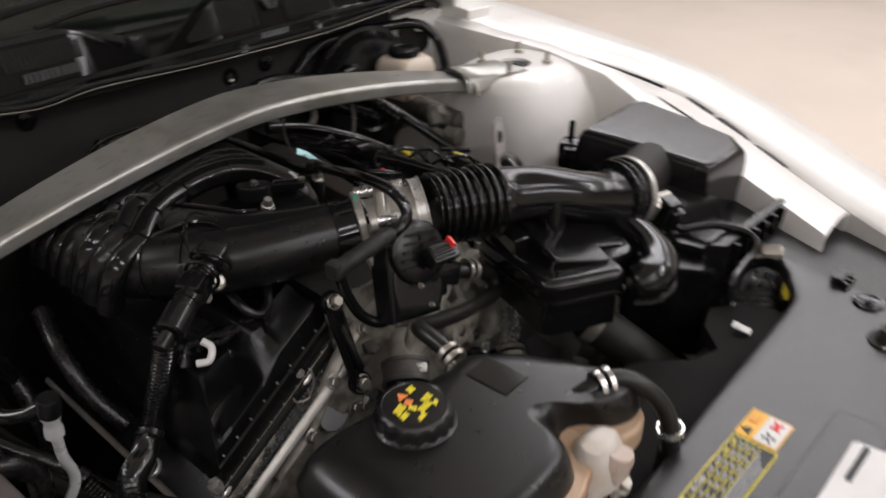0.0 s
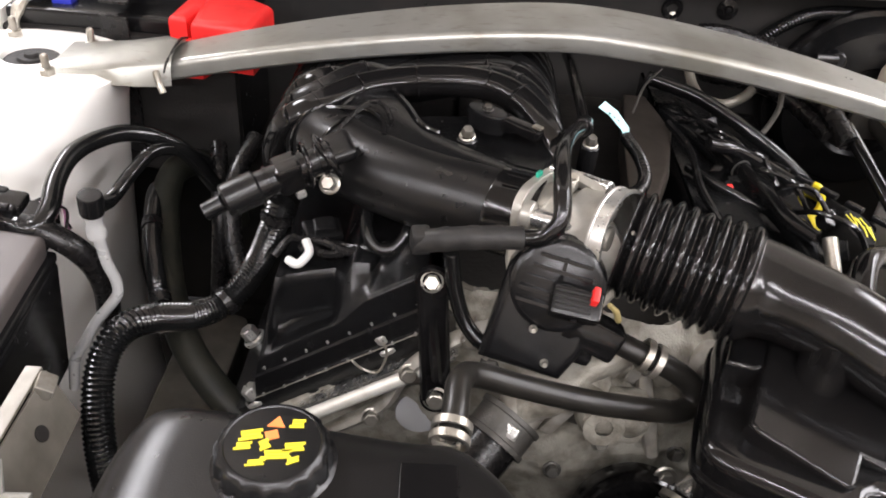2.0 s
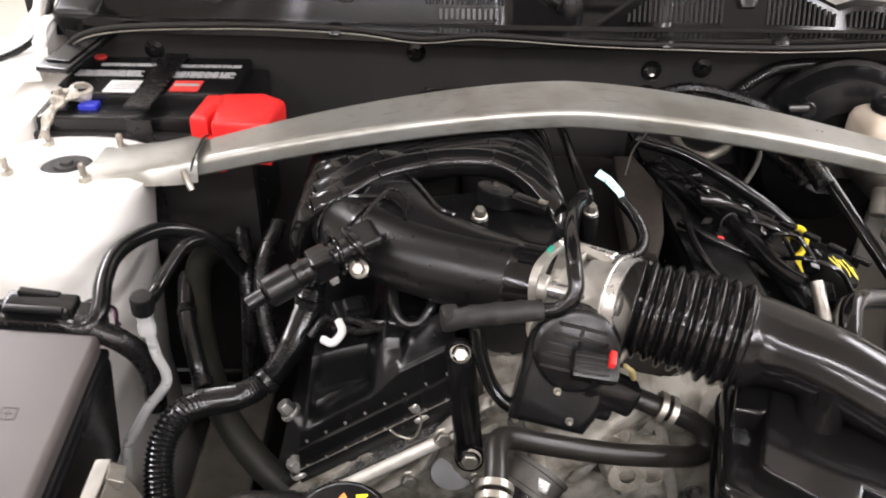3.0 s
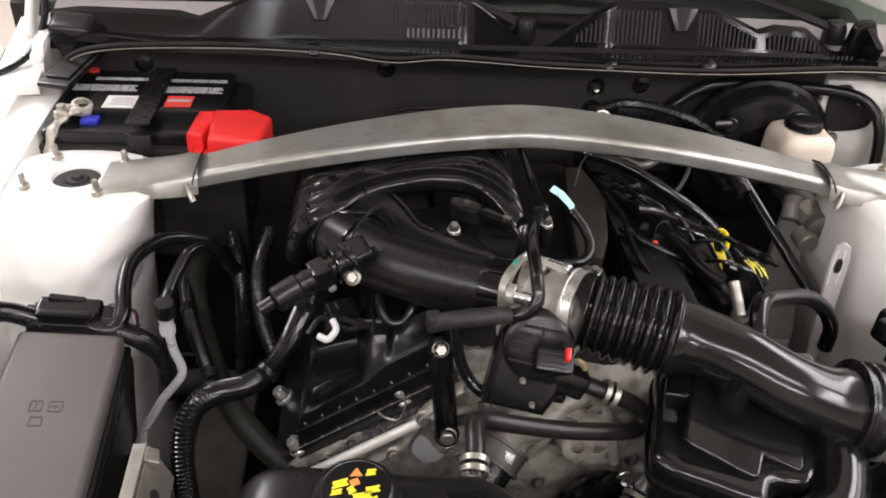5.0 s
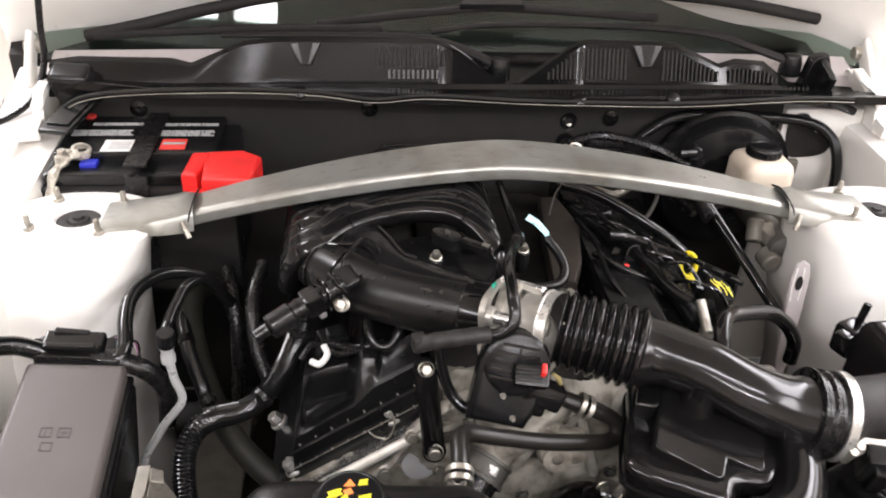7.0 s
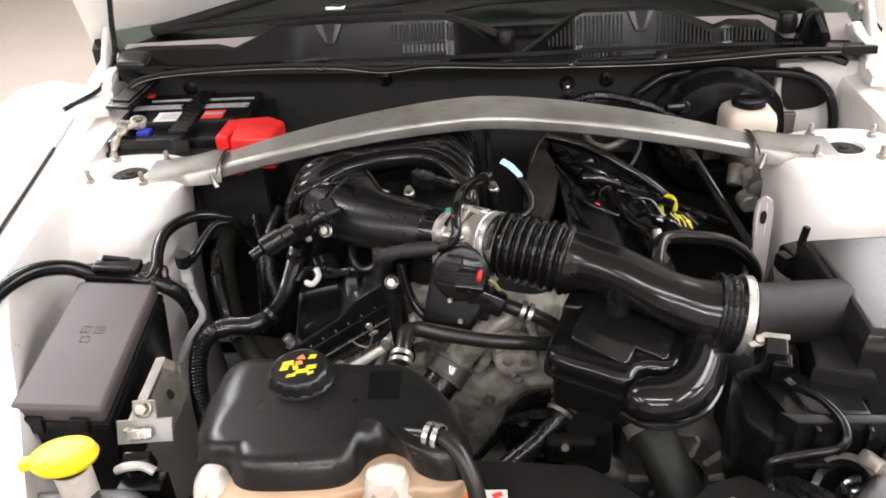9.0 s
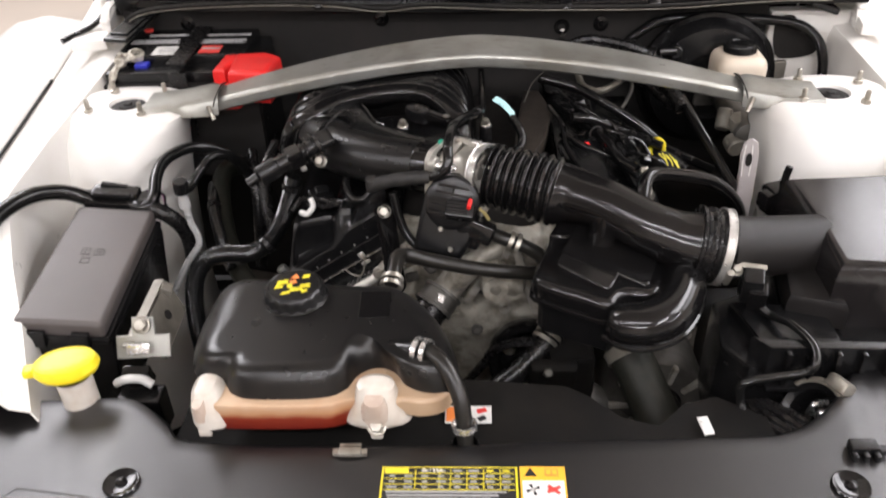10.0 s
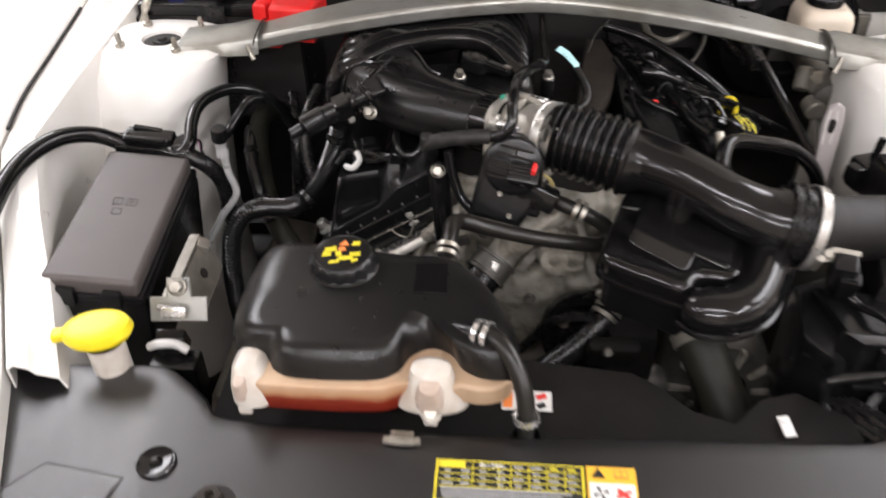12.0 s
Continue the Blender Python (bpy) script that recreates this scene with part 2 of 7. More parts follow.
def box(m, sx, sy, sz, bevel=0.0, seg=2):
    """A rounded box, m its centre's pose."""
    bm = bmesh.new()
    bmesh.ops.create_cube(bm, size=1.0, matrix=Matrix.Diagonal((sx, sy, sz, 1)))
    if bevel:
        bmesh.ops.bevel(bm, geom=bm.edges[:], offset=bevel, segments=seg, affect="EDGES", profile=0.5)
    bm.transform(m)
    return bm


def at(x, y, z, rx=0, ry=0, rz=0):
    return pose(x, y, z, rx, ry, rz)


def prism(outline, z0, z1, bevel=0.0, seg=2, m=None):
    """An outline in x, y raised from z0 to z1, its upper rim rounded."""
    bm = bmesh.new()
    low = [bm.verts.new((x, y, z0)) for x, y in outline]
    high = [bm.verts.new((x, y, z1)) for x, y in outline]
    n = len(outline)
    bm.faces.new(low[::-1])
    top = bm.faces.new(high)
    for i in range(n):
        bm.faces.new((low[i], low[(i + 1) % n], high[(i + 1) % n], high[i]))
    bmesh.ops.recalc_face_normals(bm, faces=bm.faces[:])
    if bevel:
        bmesh.ops.bevel(bm, geom=list(top.edges), offset=bevel, segments=seg, affect="EDGES", profile=0.5)
    if m is not None:
        bm.transform(m)
    return bm


def smooth_line(points, closed=False, step=8):
    """A Catmull-Rom line through the points."""
    pts = [Vector(p) for p in points]
    n = len(pts)
    out = []
    for i in range(n if closed else n - 1):
        p0 = pts[(i - 1) % n] if closed or i > 0 else pts[0] * 2 - pts[1]
        p1, p2 = pts[i], pts[(i + 1) % n]
        p3 = pts[(i + 2) % n] if closed or i + 2 < n else pts[-1] * 2 - pts[-2]
        for k in range(step):
            t = k / step
            out.append(0.5 * ((2 * p1) + (p2 - p0) * t + (2 * p0 - 5 * p1 + 4 * p2 - p3) * t * t + (3 * p1 - p0 - 3 * p2 + p3) * t ** 3))
    if not closed:
        out.append(pts[-1])
    return out


def resample(line, gap):
    out, left = [line[0]], gap
    for a, b in zip(line, line[1:]):
        d = (b - a).length
        while d >= left and d > 1e-9:
            a = a + (b - a) * (left / d)
            out.append(a)
            d = (b - a).length
            left = gap
        left -= d
    if (out[-1] - line[-1]).length > gap * 0.3:
        out.append(line[-1])
    return out


def sweep(line, radius, sides=12, squash=1.0, caps=True, power=2.0):
    """A tube along a line; radius is a number or a function of 0..1 and the ring's number."""
    bm = bmesh.new()
    n = len(line)
    rings = []
    side = None
    for i, p in enumerate(line):
        way = (line[min(i + 1, n - 1)] - line[max(i - 1, 0)]).normalized()
        if side is None:
            side = way.cross(Vector((0, 0, 1)))
            if side.length < 1e-3:
                side = Vector((1, 0, 0))
        side = (side - way * side.dot(way)).normalized()
        up = side.cross(way)
        r = radius(i / max(1, n - 1), i) if callable(radius) else radius
        flat = squash(i / max(1, n - 1)) if callable(squash) else squash
        ring = []
        for k in range(sides):
            a = 2 * math.pi * k / sides
            c, s = math.cos(a), math.sin(a)
            c = math.copysign(abs(c) ** (2 / power), c)
            s = math.copysign(abs(s) ** (2 / power), s)
            ring.append(bm.verts.new(p + side * (r * c) + up * (r * flat * s)))
        rings.append(ring)
    for a, b in zip(rings, rings[1:]):
        for k in range(sides):
            bm.faces.new((a[k], a[(k + 1) % sides], b[(k + 1) % sides], b[k]))
    if caps:
        bm.faces.new(rings[0][::-1])
        bm.faces.new(rings[-1])
    return bm


def hose(points, r, sides=12, step=6):
    return sweep(smooth_line(points, step=step), r, sides)


def loom(points, r, pitch=0.0036, depth=0.06):
    """Ribbed split loom."""
    line = resample(smooth_line(points, step=10), pitch / 2)
    return sweep(line, lambda t, i: r * (1.0 if i % 2 else 1.0 - depth), 12)


def lathe(profile, m, sides=24):
    """A turned body: (radius, height) rows about the local z axis of m."""
    bm = bmesh.new()
    rings = []
    for r, h in profile:
        if r < 1e-6:
            rings.append([bm.verts.new((0, 0, h))])
        else:
            rings.append([bm.verts.new((r * math.cos(2 * math.pi * k / sides), r * math.sin(2 * math.pi * k / sides), h)) for k in range(sides)])
    for a, b in zip(rings, rings[1:]):
        for k in range(sides):
            q = [a[k % len(a)], a[(k + 1) % len(a)], b[(k + 1) % len(b)], b[k % len(b)]]
            q = list(dict.fromkeys(q))
            if len(q) > 2:
                bm.faces.new(q)
    bm.transform(m)
    return bm


def aim(a, b):
    """The pose at a whose z axis looks at b."""
    a, b = Vector(a), Vector(b)
    return Matrix.Translation(a) @ (b - a).to_track_quat("Z", "Y").to_matrix().to_4x4()


def rod(a, b, r, sides=12, ends=0.0):
    h = (Vector(b) - Vector(a)).length
    e = ends or r * 0.15
    return lathe([(0, 0), (r - e, 0), (r, e), (r, h - e), (r - e, h), (0, h)], aim(a, b), sides)


def bolt(a, way, r=0.007, h=0.008):
    """A flanged hexagon bolt head."""
    m = aim(a, Vector(a) + Vector(way))
    head = lathe([(0, 0), (r * 1.45, 0), (r * 1.45, h * 0.2), (r * 1.2, h * 0.3)], m, 16)
    hexa = lathe([(r, h * 0.28), (r, h * 0.9), (r * 0.85, h), (0, h)], m, 6)
    return join(head, hexa)


def loft(rings, cap=True):
    """Rings of as many points each, joined."""
    bm = bmesh.new()
    rows = [[bm.verts.new(p) for p in ring] for ring in rings]
    n = len(rows[0])
    for a, b in zip(rows, rows[1:]):
        for k in range(n):
            bm.faces.new((a[k], a[(k + 1) % n], b[(k + 1) % n], b[k]))
    if cap:
        bm.faces.new(rows[0][::-1])
        bm.faces.new(rows[-1])
    return bm


def oval(cx, cy, z, rx, ry, n=28, power=2.6, turn=0.0):
    out = []
    for k in range(n):
        a = 2 * math.pi * k / n
        c, s = math.cos(a), math.sin(a)
        x = math.copysign(abs(c) ** (2 / power), c) * rx
        y = math.copysign(abs(s) ** (2 / power), s) * ry
        ct, st = math.cos(turn), math.sin(turn)
        out.append((cx + x * ct - y * st, cy + x * st + y * ct, z))
    return out


def sheet(rows, thick=0.0):
    """A surface through rows of points, given a thickness downwards."""
    bm = bmesh.new()
    grid = [[bm.verts.new(p) for p in row] for row in rows]
    for a, b in zip(grid, grid[1:]):
        for k in range(len(a) - 1):
            bm.faces.new((a[k], a[k + 1], b[k + 1], b[k]))
    if thick:
        bmesh.ops.recalc_face_normals(bm, faces=bm.faces[:])
        bmesh.ops.solidify(bm, geom=bm.faces[:], thickness=thick)
    return bm


# ---- the garage ----
solo("floor", box(at(0, 0, -0.05), 12, 12, 0.1), FLOOR, "beige sealed concrete garage floor", "floor", kind="structure")
solo("wall_north", box(at(0, 6.1, 1.5), 12.4, 0.2, 3.2), WALL, "plain beige garage wall", "wall", kind="structure")
solo("wall_south", box(at(0, -6.1, 1.5), 12.4, 0.2, 3.2), WALL, "plain beige garage wall", "wall", kind="structure")
solo("wall_east", box(at(6.1, 0, 1.5), 0.2, 12, 3.2), WALL, "plain beige garage wall", "wall", kind="structure")
solo("wall_west", box(at(-6.1, 0, 1.5), 0.2, 12, 3.2), WALL, "plain beige garage wall", "wall", kind="structure")
solo("ceiling", box(at(0, 0, 3.1), 12.4, 12.4, 0.2), CEILING, "off-white garage ceiling", "ceiling", kind="structure")

# ---- the car's body ----
car = thing("car", (0, 0.3, 0), "white car with its bonnet open, engine bay bare", "car")

YS = (0.48, 0.36, 0.24, 0.12, 0.0, -0.12, -0.24, -0.36, -0.46, -0.56, -0.68, -0.80)
SEAM = (0.782, 0.762, 0.741, 0.722, 0.703, 0.684, 0.655, 0.600, 0.548, 0.500, 0.450, 0.38)
OUTER = (0.955, 0.945, 0.93, 0.905, 0.875, 0.840, 0.80, 0.755, 0.705, 0.65, 0.57, 0.48)


def wing_z(y):
    """Height of the seam between wing and rail."""
    return 0.884 if y > -0.2 else 0.884 - 0.12 * (-0.2 - y) ** 1.15


def fender(s):
    rows = []
    for y, xs, xo in zip(YS, SEAM, OUTER):
        z, w = wing_z(y), xo - xs
        rows.append([(s * (xs + 0.004), y, z - 0.03), (s * (xs + 0.004), y, z - 0.002), (s * (xs + 0.010), y, z + 0.004), (s * (xs + w * 0.25), y, z + 0.010),
                     (s * (xs + w * 0.45), y, z + 0.016), (s * (xs + w * 0.55), y, z + 0.015), (s * (xs + w * 0.70), y, z + 0.009), (s * (xs + w * 0.86), y, z + 0.004),
                     (s * xo, y, z - 0.008), (s * (xo + 0.022), y, z - 0.04), (s * (xo + 0.035), y, z - 0.10), (s * (xo + 0.040), y, 0.62), (s * (xo + 0.03), y, 0.30)])
    return sheet(rows, 0.002)


def apron(s):
    """The inner wing: the rail beside the seam, and the panel down from it."""
    rows = []
    for y, xs in zip(YS[:10], SEAM[:10]):
        z = wing_z(y)
        low = min(1.0, max(0.0, (-0.06 - y) / 0.14))
        if s > 0:
            xi = (0.60 + 0.05 * y) * (1 - low) + low * (0.684 + 0.435 * min(y, -0.1) - 0.02)
            top = 0.926 * (1 - low) + low * (z + 0.002)
        else:
            xi = min(xs - 0.05, 0.60 + 0.05 * y) if y > -0.2 else xs - 0.05
            top = 0.926 if y > -0.13 else 0.926 - 0.20 * (-0.13 - y)
        rows.append([(s * xs, y, z - 0.03), (s * xs, y, z - 0.003), (s * (xs - 0.008), y, z + 0.003), (s * (xs * 0.55 + xi * 0.45), y, z * 0.5 + top * 0.5 + 0.004), (s * (xi + 0.022), y, top + 0.001),
                     (s * xi, y, top - 0.003), (s * (xi - 0.006), y, top - 0.02), (s * (xi - 0.008), y, min(0.80, top - 0.04)), (s * (xi - 0.03), y, 0.55)])
    return sheet(rows, 0.002)


for s in (-1, 1):
    part("front_wing", fender(s), WHITE, car, "glossy white front wing")
    part("inner_wing", apron(s), WHITE, car, "white inner wing rail")
    lean = 0.0 if s > 0 else 0.013
    rings = [oval(s * 0.521 - 0.006, 0.0, 0.914, 0.026, 0.025, 32, 2.0), oval(s * 0.521 - 0.006, 0.0, 0.9205, 0.028, 0.027, 32, 2.0), oval(s * 0.521 - 0.006, 0.0, 0.921, 0.050, 0.046, 32, 2.2),
             oval(s * 0.522 - 0.006, 0.0, 0.919, 0.080, 0.066, 32, 2.6), oval(s * 0.523 - 0.006, 0.0, 0.912, 0.094, 0.078, 32, 2.6),
             oval(s * (0.531 + 0.5 * lean) - 0.006, 0.000, 0.898, 0.110 - 0.5 * lean, 0.096, 32, 2.7), oval(s * (0.541 + lean) - 0.006, 0.000, 0.860, 0.118 - lean, 0.114, 32, 2.9),
             oval(s * (0.556 + 1.4 * lean) - 0.006, -0.006, 0.780, 0.132 - 1.4 * lean, 0.132, 32, 3.0), oval(s * (0.595 + lean), -0.02, 0.62, 0.150 - lean, 0.150, 32, 2.6), oval(s * 0.645, -0.02, 0.40, 0.18, 0.18, 32, 2.8)]
    part("strut_tower", loft(rings, False), WHITE, car, "white domed strut tower with a round hole")
    part("strut_bearing", lathe([(0, 0.004), (0.006, 0.004), (0.007, 0.001), (0.012, 0.0005), (0.014, -0.002), (0.022, -0.001), (0.0262, -0.002)], at(s * 0.521 - 0.006, 0, 0.9175), 24), DARK, car, "black strut bearing")
    for a in (35, 125, 215, 305):
        x, y = s * 0.521 - 0.006 + 0.060 * math.cos(radians(a)), 0.050 * math.sin(radians(a))
        part("stud", join(lathe([(0.0075, 0), (0.0075, 0.007), (0.004, 0.008)], at(x, y, 0.919), 6), lathe([(0.0038, 0.006), (0.0038, 0.019), (0.002, 0.021), (0, 0.021)], at(x, y, 0.919), 8)), ZINC, car, "zinc-plated strut stud with nut")

for s in (-1, 1):
    for y in (-0.02, 2.70):
        wheel = part("wheel", lathe([(0.17, -0.10), (0.31, -0.11), (0.335, -0.08), (0.335, 0.08), (0.31, 0.11), (0.17, 0.10)], at(s * 0.77, y, 0.335, 0, 90), 40), RUBBER, car, "black tyre on the floor")
part("underbody", box(at(0, 1.7, 0.32), 1.5, 2.8, 0.10, 0.03), DARK, car, "dark underbody")
# bulkhead and floor of the bay
part("bulkhead", box(at(-0.06, 0.285, 0.69), 1.12, 0.03, 0.58, 0.004), MATTE, car, "black felt-covered bulkhead")
part("cowl_side", box(at(0.572, 0.285, 0.69), 0.136, 0.03, 0.52, 0.006), WHITE, car, "white painted cowl side")
# Flat dark patch: the opening's shade is put into its colour.
part("cowl_hole", prism([(p.x, p.y) for p in smooth_line([(-0.038, 0.030, 0), (-0.030, -0.030, 0), (0.0, -0.037, 0), (0.034, -0.030, 0), (0.042, -0.012, 0), (0.036, 0.004, 0), (0.012, 0.006, 0), (0.0, 0.020, 0), (-0.010, 0.038, 0)], True, 4)], 0, 0.004, 0, 2, at(0.551, 0.268, 0.905, 90)), DARK, car, "dark opening in the cowl side")
# The flange's shade is painted by using the grey sheet material.
part("cowl_step", box(at(0.525, 0.262, 0.80, 0, 0, 0), 0.036, 0.012, 0.13, 0.004), GALV, car, "grey shaded cowl flange")
# Plain near-black slab closing the bay below.
part("bay_floor", box(at(0, -0.25, 0.33), 1.2, 1.1, 0.02), DARK, car, "dark underside of the bay")
part("front_panel", box(at(0, -0.64, 0.58), 1.0, 0.03, 0.44, 0.004), DARK, car, "black radiator panel")
rows = []
for z, rx, ry in ((0.30, 0.66, 0.42), (0.55, 0.69, 0.45), (0.72, 0.67, 0.43), (0.785, 0.63, 0.38), (0.80, 0.60, 0.34)):
    rows.append([(rx * math.copysign(abs(math.cos(a)) ** 0.8, math.cos(a)), -0.52 + ry * math.sin(a), z) for a in [math.pi + math.pi * k / 24 for k in range(25)]])
part("bumper", sheet(rows, 0.003), WHITE, car, "white front bumper")

# scuttle panel under the windscreen
PROFILE = ((-0.64, 1.003), (-0.60, 1.008), (-0.465, 1.004), (-0.437, 0.996), (-0.352, 1.031), (-0.30, 1.036), (-0.06, 1.034), (-0.03, 1.022), (0.055, 0.964), (0.075, 0.964), (0.15, 1.020), (0.18, 1.036),
           (0.325, 1.034), (0.405, 1.000), (0.43, 1.009), (0.48, 1.006), (0.53, 0.972), (0.64, 0.965))
rows = []
for x, z in PROFILE:
    bow = 0.02 * (1 - (x / 0.64) ** 2)
    cut = 0.7 * max(0, -x - 0.545)
    lip = 0.972 + 0.012 * min(1, max(0, (-x - 0.08) / 0.3)) + 0.005 * min(1, max(0, (x - 0.1) / 0.3))
    rows.append([(x, 0.222 + cut + bow * 0.5, lip), (x, 0.224 + cut + bow * 0.5, lip + 0.012), (x, 0.250 + cut * 0.6 + bow, lip + 0.010), (x, 0.285 + bow, 0.966), (x, 0.300 + bow, 0.970), (x, 0.318 + bow, z - 0.004), (x, 0.330 + bow, z)])
scuttle = thing("scuttle_panel", (0, 0.28, 0.96), "black plastic scuttle panel with air slots below the windscreen", "scuttle panel")
part("panel", sheet(rows, 0.003), SCUTTLE, scuttle)
rows = []
for k in range(25):
    x = -0.66 + 1.32 * k / 24
    bow = 0.02 * (1 - (x / 0.64) ** 2)
    rows.append([(x, 0.31 + bow, 0.945), (x, 0.335 + bow, 0.958), (x, 0.355 + bow, 0.968), (x, 0.41 + bow, 0.986)])
part("upper_shelf", sheet(rows[5:-5], 0.003), SCUTTLE, scuttle, "black upper shelf")
# Outer ends of the shelf are pale, its middle black.
for half in (rows[:7], rows[-7:]):
    part("shelf_end", sheet([[Vector(p) + Vector((0, 0, 0.004)) for p in r[1:]] for r in half], 0.002), PALE, scuttle, "pale pinkish-grey shelf end")


def face_top(x):
    for (xa, za), (xb, zb) in zip(PROFILE, PROFILE[1:]):
        if xa <= x <= xb:
            return za + (zb - za) * (x - xa) / (xb - xa)
    return 0.97


for x0, x1, low in ((-0.155, -0.045, 0.996), (0.118, 0.40, 0.978), (0.415, 0.535, 0.978)):
    n = int((x1 - x0) / 0.0068)
    for i in range(n):
        x = x0 + (x1 - x0) * (i + 0.5) / n
        top = face_top(x) - 0.009
        if top - low < 0.006 or 0.252 < x < 0.302:
            continue
        bow = 0.02 * (1 - (x / 0.64) ** 2)
        y = 0.3035 + bow + 0.25 * ((top + low) / 2 - 0.975)
        part("slat", box(at(x, y, (top + low) / 2, -19), 0.0030, 0.005, top - low), DARK, scuttle)
for k in range(11):
    part("slat", box(at(-0.133 + 0.0075 * k, 0.3205, 0.9865, -19), 0.0034, 0.005, 0.013), INK_GREY if k % 2 == 2 else COVER, scuttle, "grey slat")
for k in range(34):
    part("slat", box(at(0.30 + 0.0072 * k, 0.285, 0.972, 20, 0, -30), 0.0028, 0.026, 0.004), DARK, scuttle)
for x in (-0.261, 0.277):
    bow = 0.02 * (1 - (x / 0.64) ** 2)
    fun = part("bracket", prism([(-0.009, -0.017), (0.009, -0.017), (0.024, 0.017), (-0.024, 0.017)], -0.006, 0.006, 0.004, 2, at(x, 0.310 + bow, 1.016, 71)), COVER, scuttle, "tapered grey moulded funnel")
    part("pocket", prism([(-0.004, -0.014), (0.004, -0.014), (0.012, 0.018), (-0.012, 0.018)], 0.0055, 0.0068, 0, 1, at(x, 0.310 + bow, 1.016, 71)), DARK, fun, "dark pocket")
seal = smooth_line([(-0.62, 0.222, 0.948), (-0.56, 0.219, 0.990), (-0.40, 0.226, 0.998), (-0.25, 0.228, 0.994), (-0.16, 0.228, 0.983), (-0.08, 0.230, 0.988), (0.05, 0.228, 0.982), (0.15, 0.226, 0.980), (0.31, 0.222, 0.980), (0.49, 0.222, 0.989), (0.58, 0.222, 0.988)])
part("edge_strip", sweep(seal, 0.0030, 8), MATTE, scuttle, "thin rubber edge strip")
part("edge_flange", sweep([p + Vector((0, -0.003, -0.005)) for p in seal], 0.0009, 6), GALV, scuttle, "bare metal edge flange")
for x, z in ((-0.265, 0.990), (0.150, 0.980), (0.295, 0.982)):
    part("clip", lathe([(0, 0.003), (0.006, 0.003), (0.010, 0.001), (0.011, -0.003)], at(x, 0.230, z + 0.003, 40), 16), PLASTIC, scuttle)
part("end_cap", join(box(at(-0.580, 0.232, 0.968, 6, 0, -12), 0.044, 0.15, 0.008, 0.003), box(at(-0.580, 0.232, 0.973, 6, 0, -12), 0.032, 0.12, 0.004, 0.0015), box(at(-0.598, 0.285, 0.985, 24, 0, -8), 0.060, 0.04, 0.05, 0.010, 3), box(at(-0.612, 0.31, 0.985, 0, 0, 10), 0.05, 0.05, 0.022, 0.006)), PLASTIC, scuttle, "flat black end cap beside the battery")
part("end_fin", join(prism([(0.546, 0.962), (0.556, 1.012), (0.566, 1.020), (0.583, 1.021), (0.606, 0.972), (0.600, 0.960)], -0.342, -0.322, 0.005, 2, Matrix(((1, 0, 0, 0), (0, 0, -1, 0), (0, 1, 0, 0), (0, 0, 0, 1)))), box(at(0.572, 0.308, 0.975, 20, 0, 0), 0.012, 0.05, 0.07, 0.004), box(at(0.584, 0.275, 0.962, 0, 20, 0), 0.05, 0.06, 0.012, 0.003)), PLASTIC, scuttle, "upright black end fin")

for x, y, z in ((-0.165, 0.266, 0.951), (0.215, 0.266, 0.935), (-0.507, 0.268, 0.949)):
    part("fastener", join(lathe([(0.013, 0), (0.013, 0.003), (0.006, 0.005)], at(x, y + 0.004, z, 90), 16), lathe([(0.004, 0.003), (0.004, 0.008), (0, 0.009)], at(x, y + 0.004, z, 90), 8)), GLOSS, car, "black push-in bulkhead fastener")
for x, z, r in ((0.148, 0.930, 0.012), (0.146, 0.895, 0.013)):
    grommet = part("grommet", lathe([(r * 0.55, 0.001), (r * 0.6, 0.004), (r, 0.004), (r * 1.15, 0.0)], at(x, 0.2698, z, 90), 18), GLOSS, car, "black rubber grommet")
    part("stud", lathe([(r * 0.5, 0.0), (r * 0.5, 0.002), (r * 0.2, 0.004), (0, 0.004)], at(x + 0.002, 0.2698, z - r * 0.8, 90), 10), ZINC, grommet, "pale stud")

# windscreen, wipers
rows = []
for k in range(17):
    u = -1 + 2 * k / 16
    rows.append([(0.71 * u, 0.405 + 0.03 * (1 - u * u) + d * 0.85, 0.976 + d * 0.527) for d in (0.0, 0.3, 0.6, 0.9, 1.2)])
part("windscreen", sheet(rows, 0.005), GLASS, car, "tinted windscreen glass")
# Plain dark boxes added behind the glass; the cabin's shade is their colour.
for s in (-1, 1):
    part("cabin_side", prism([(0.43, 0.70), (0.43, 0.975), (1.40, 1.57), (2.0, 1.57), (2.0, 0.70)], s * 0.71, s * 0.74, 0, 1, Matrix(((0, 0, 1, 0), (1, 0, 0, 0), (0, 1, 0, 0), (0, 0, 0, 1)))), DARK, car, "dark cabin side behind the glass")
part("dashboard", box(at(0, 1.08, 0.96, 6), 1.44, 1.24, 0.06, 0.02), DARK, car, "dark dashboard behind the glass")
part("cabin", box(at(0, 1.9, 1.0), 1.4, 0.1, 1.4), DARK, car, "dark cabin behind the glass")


def wiper(points, blade):
    w = thing("wiper", points[0], "black windscreen wiper lying on the glass", "wiper", "windscreen wipers")
    part("arm", sweep(smooth_line(points), lambda t, i: 0.011 - 0.004 * t, 10, 0.6), MATTE, w)
    part("blade", sweep(smooth_line(blade), 0.006, 8, 1.2), MATTE, w)
    part("pivot", lathe([(0.0, 0.014), (0.014, 0.012), (0.018, 0), (0.018, -0.02)], at(*points[0]), 16), PLASTIC, w)


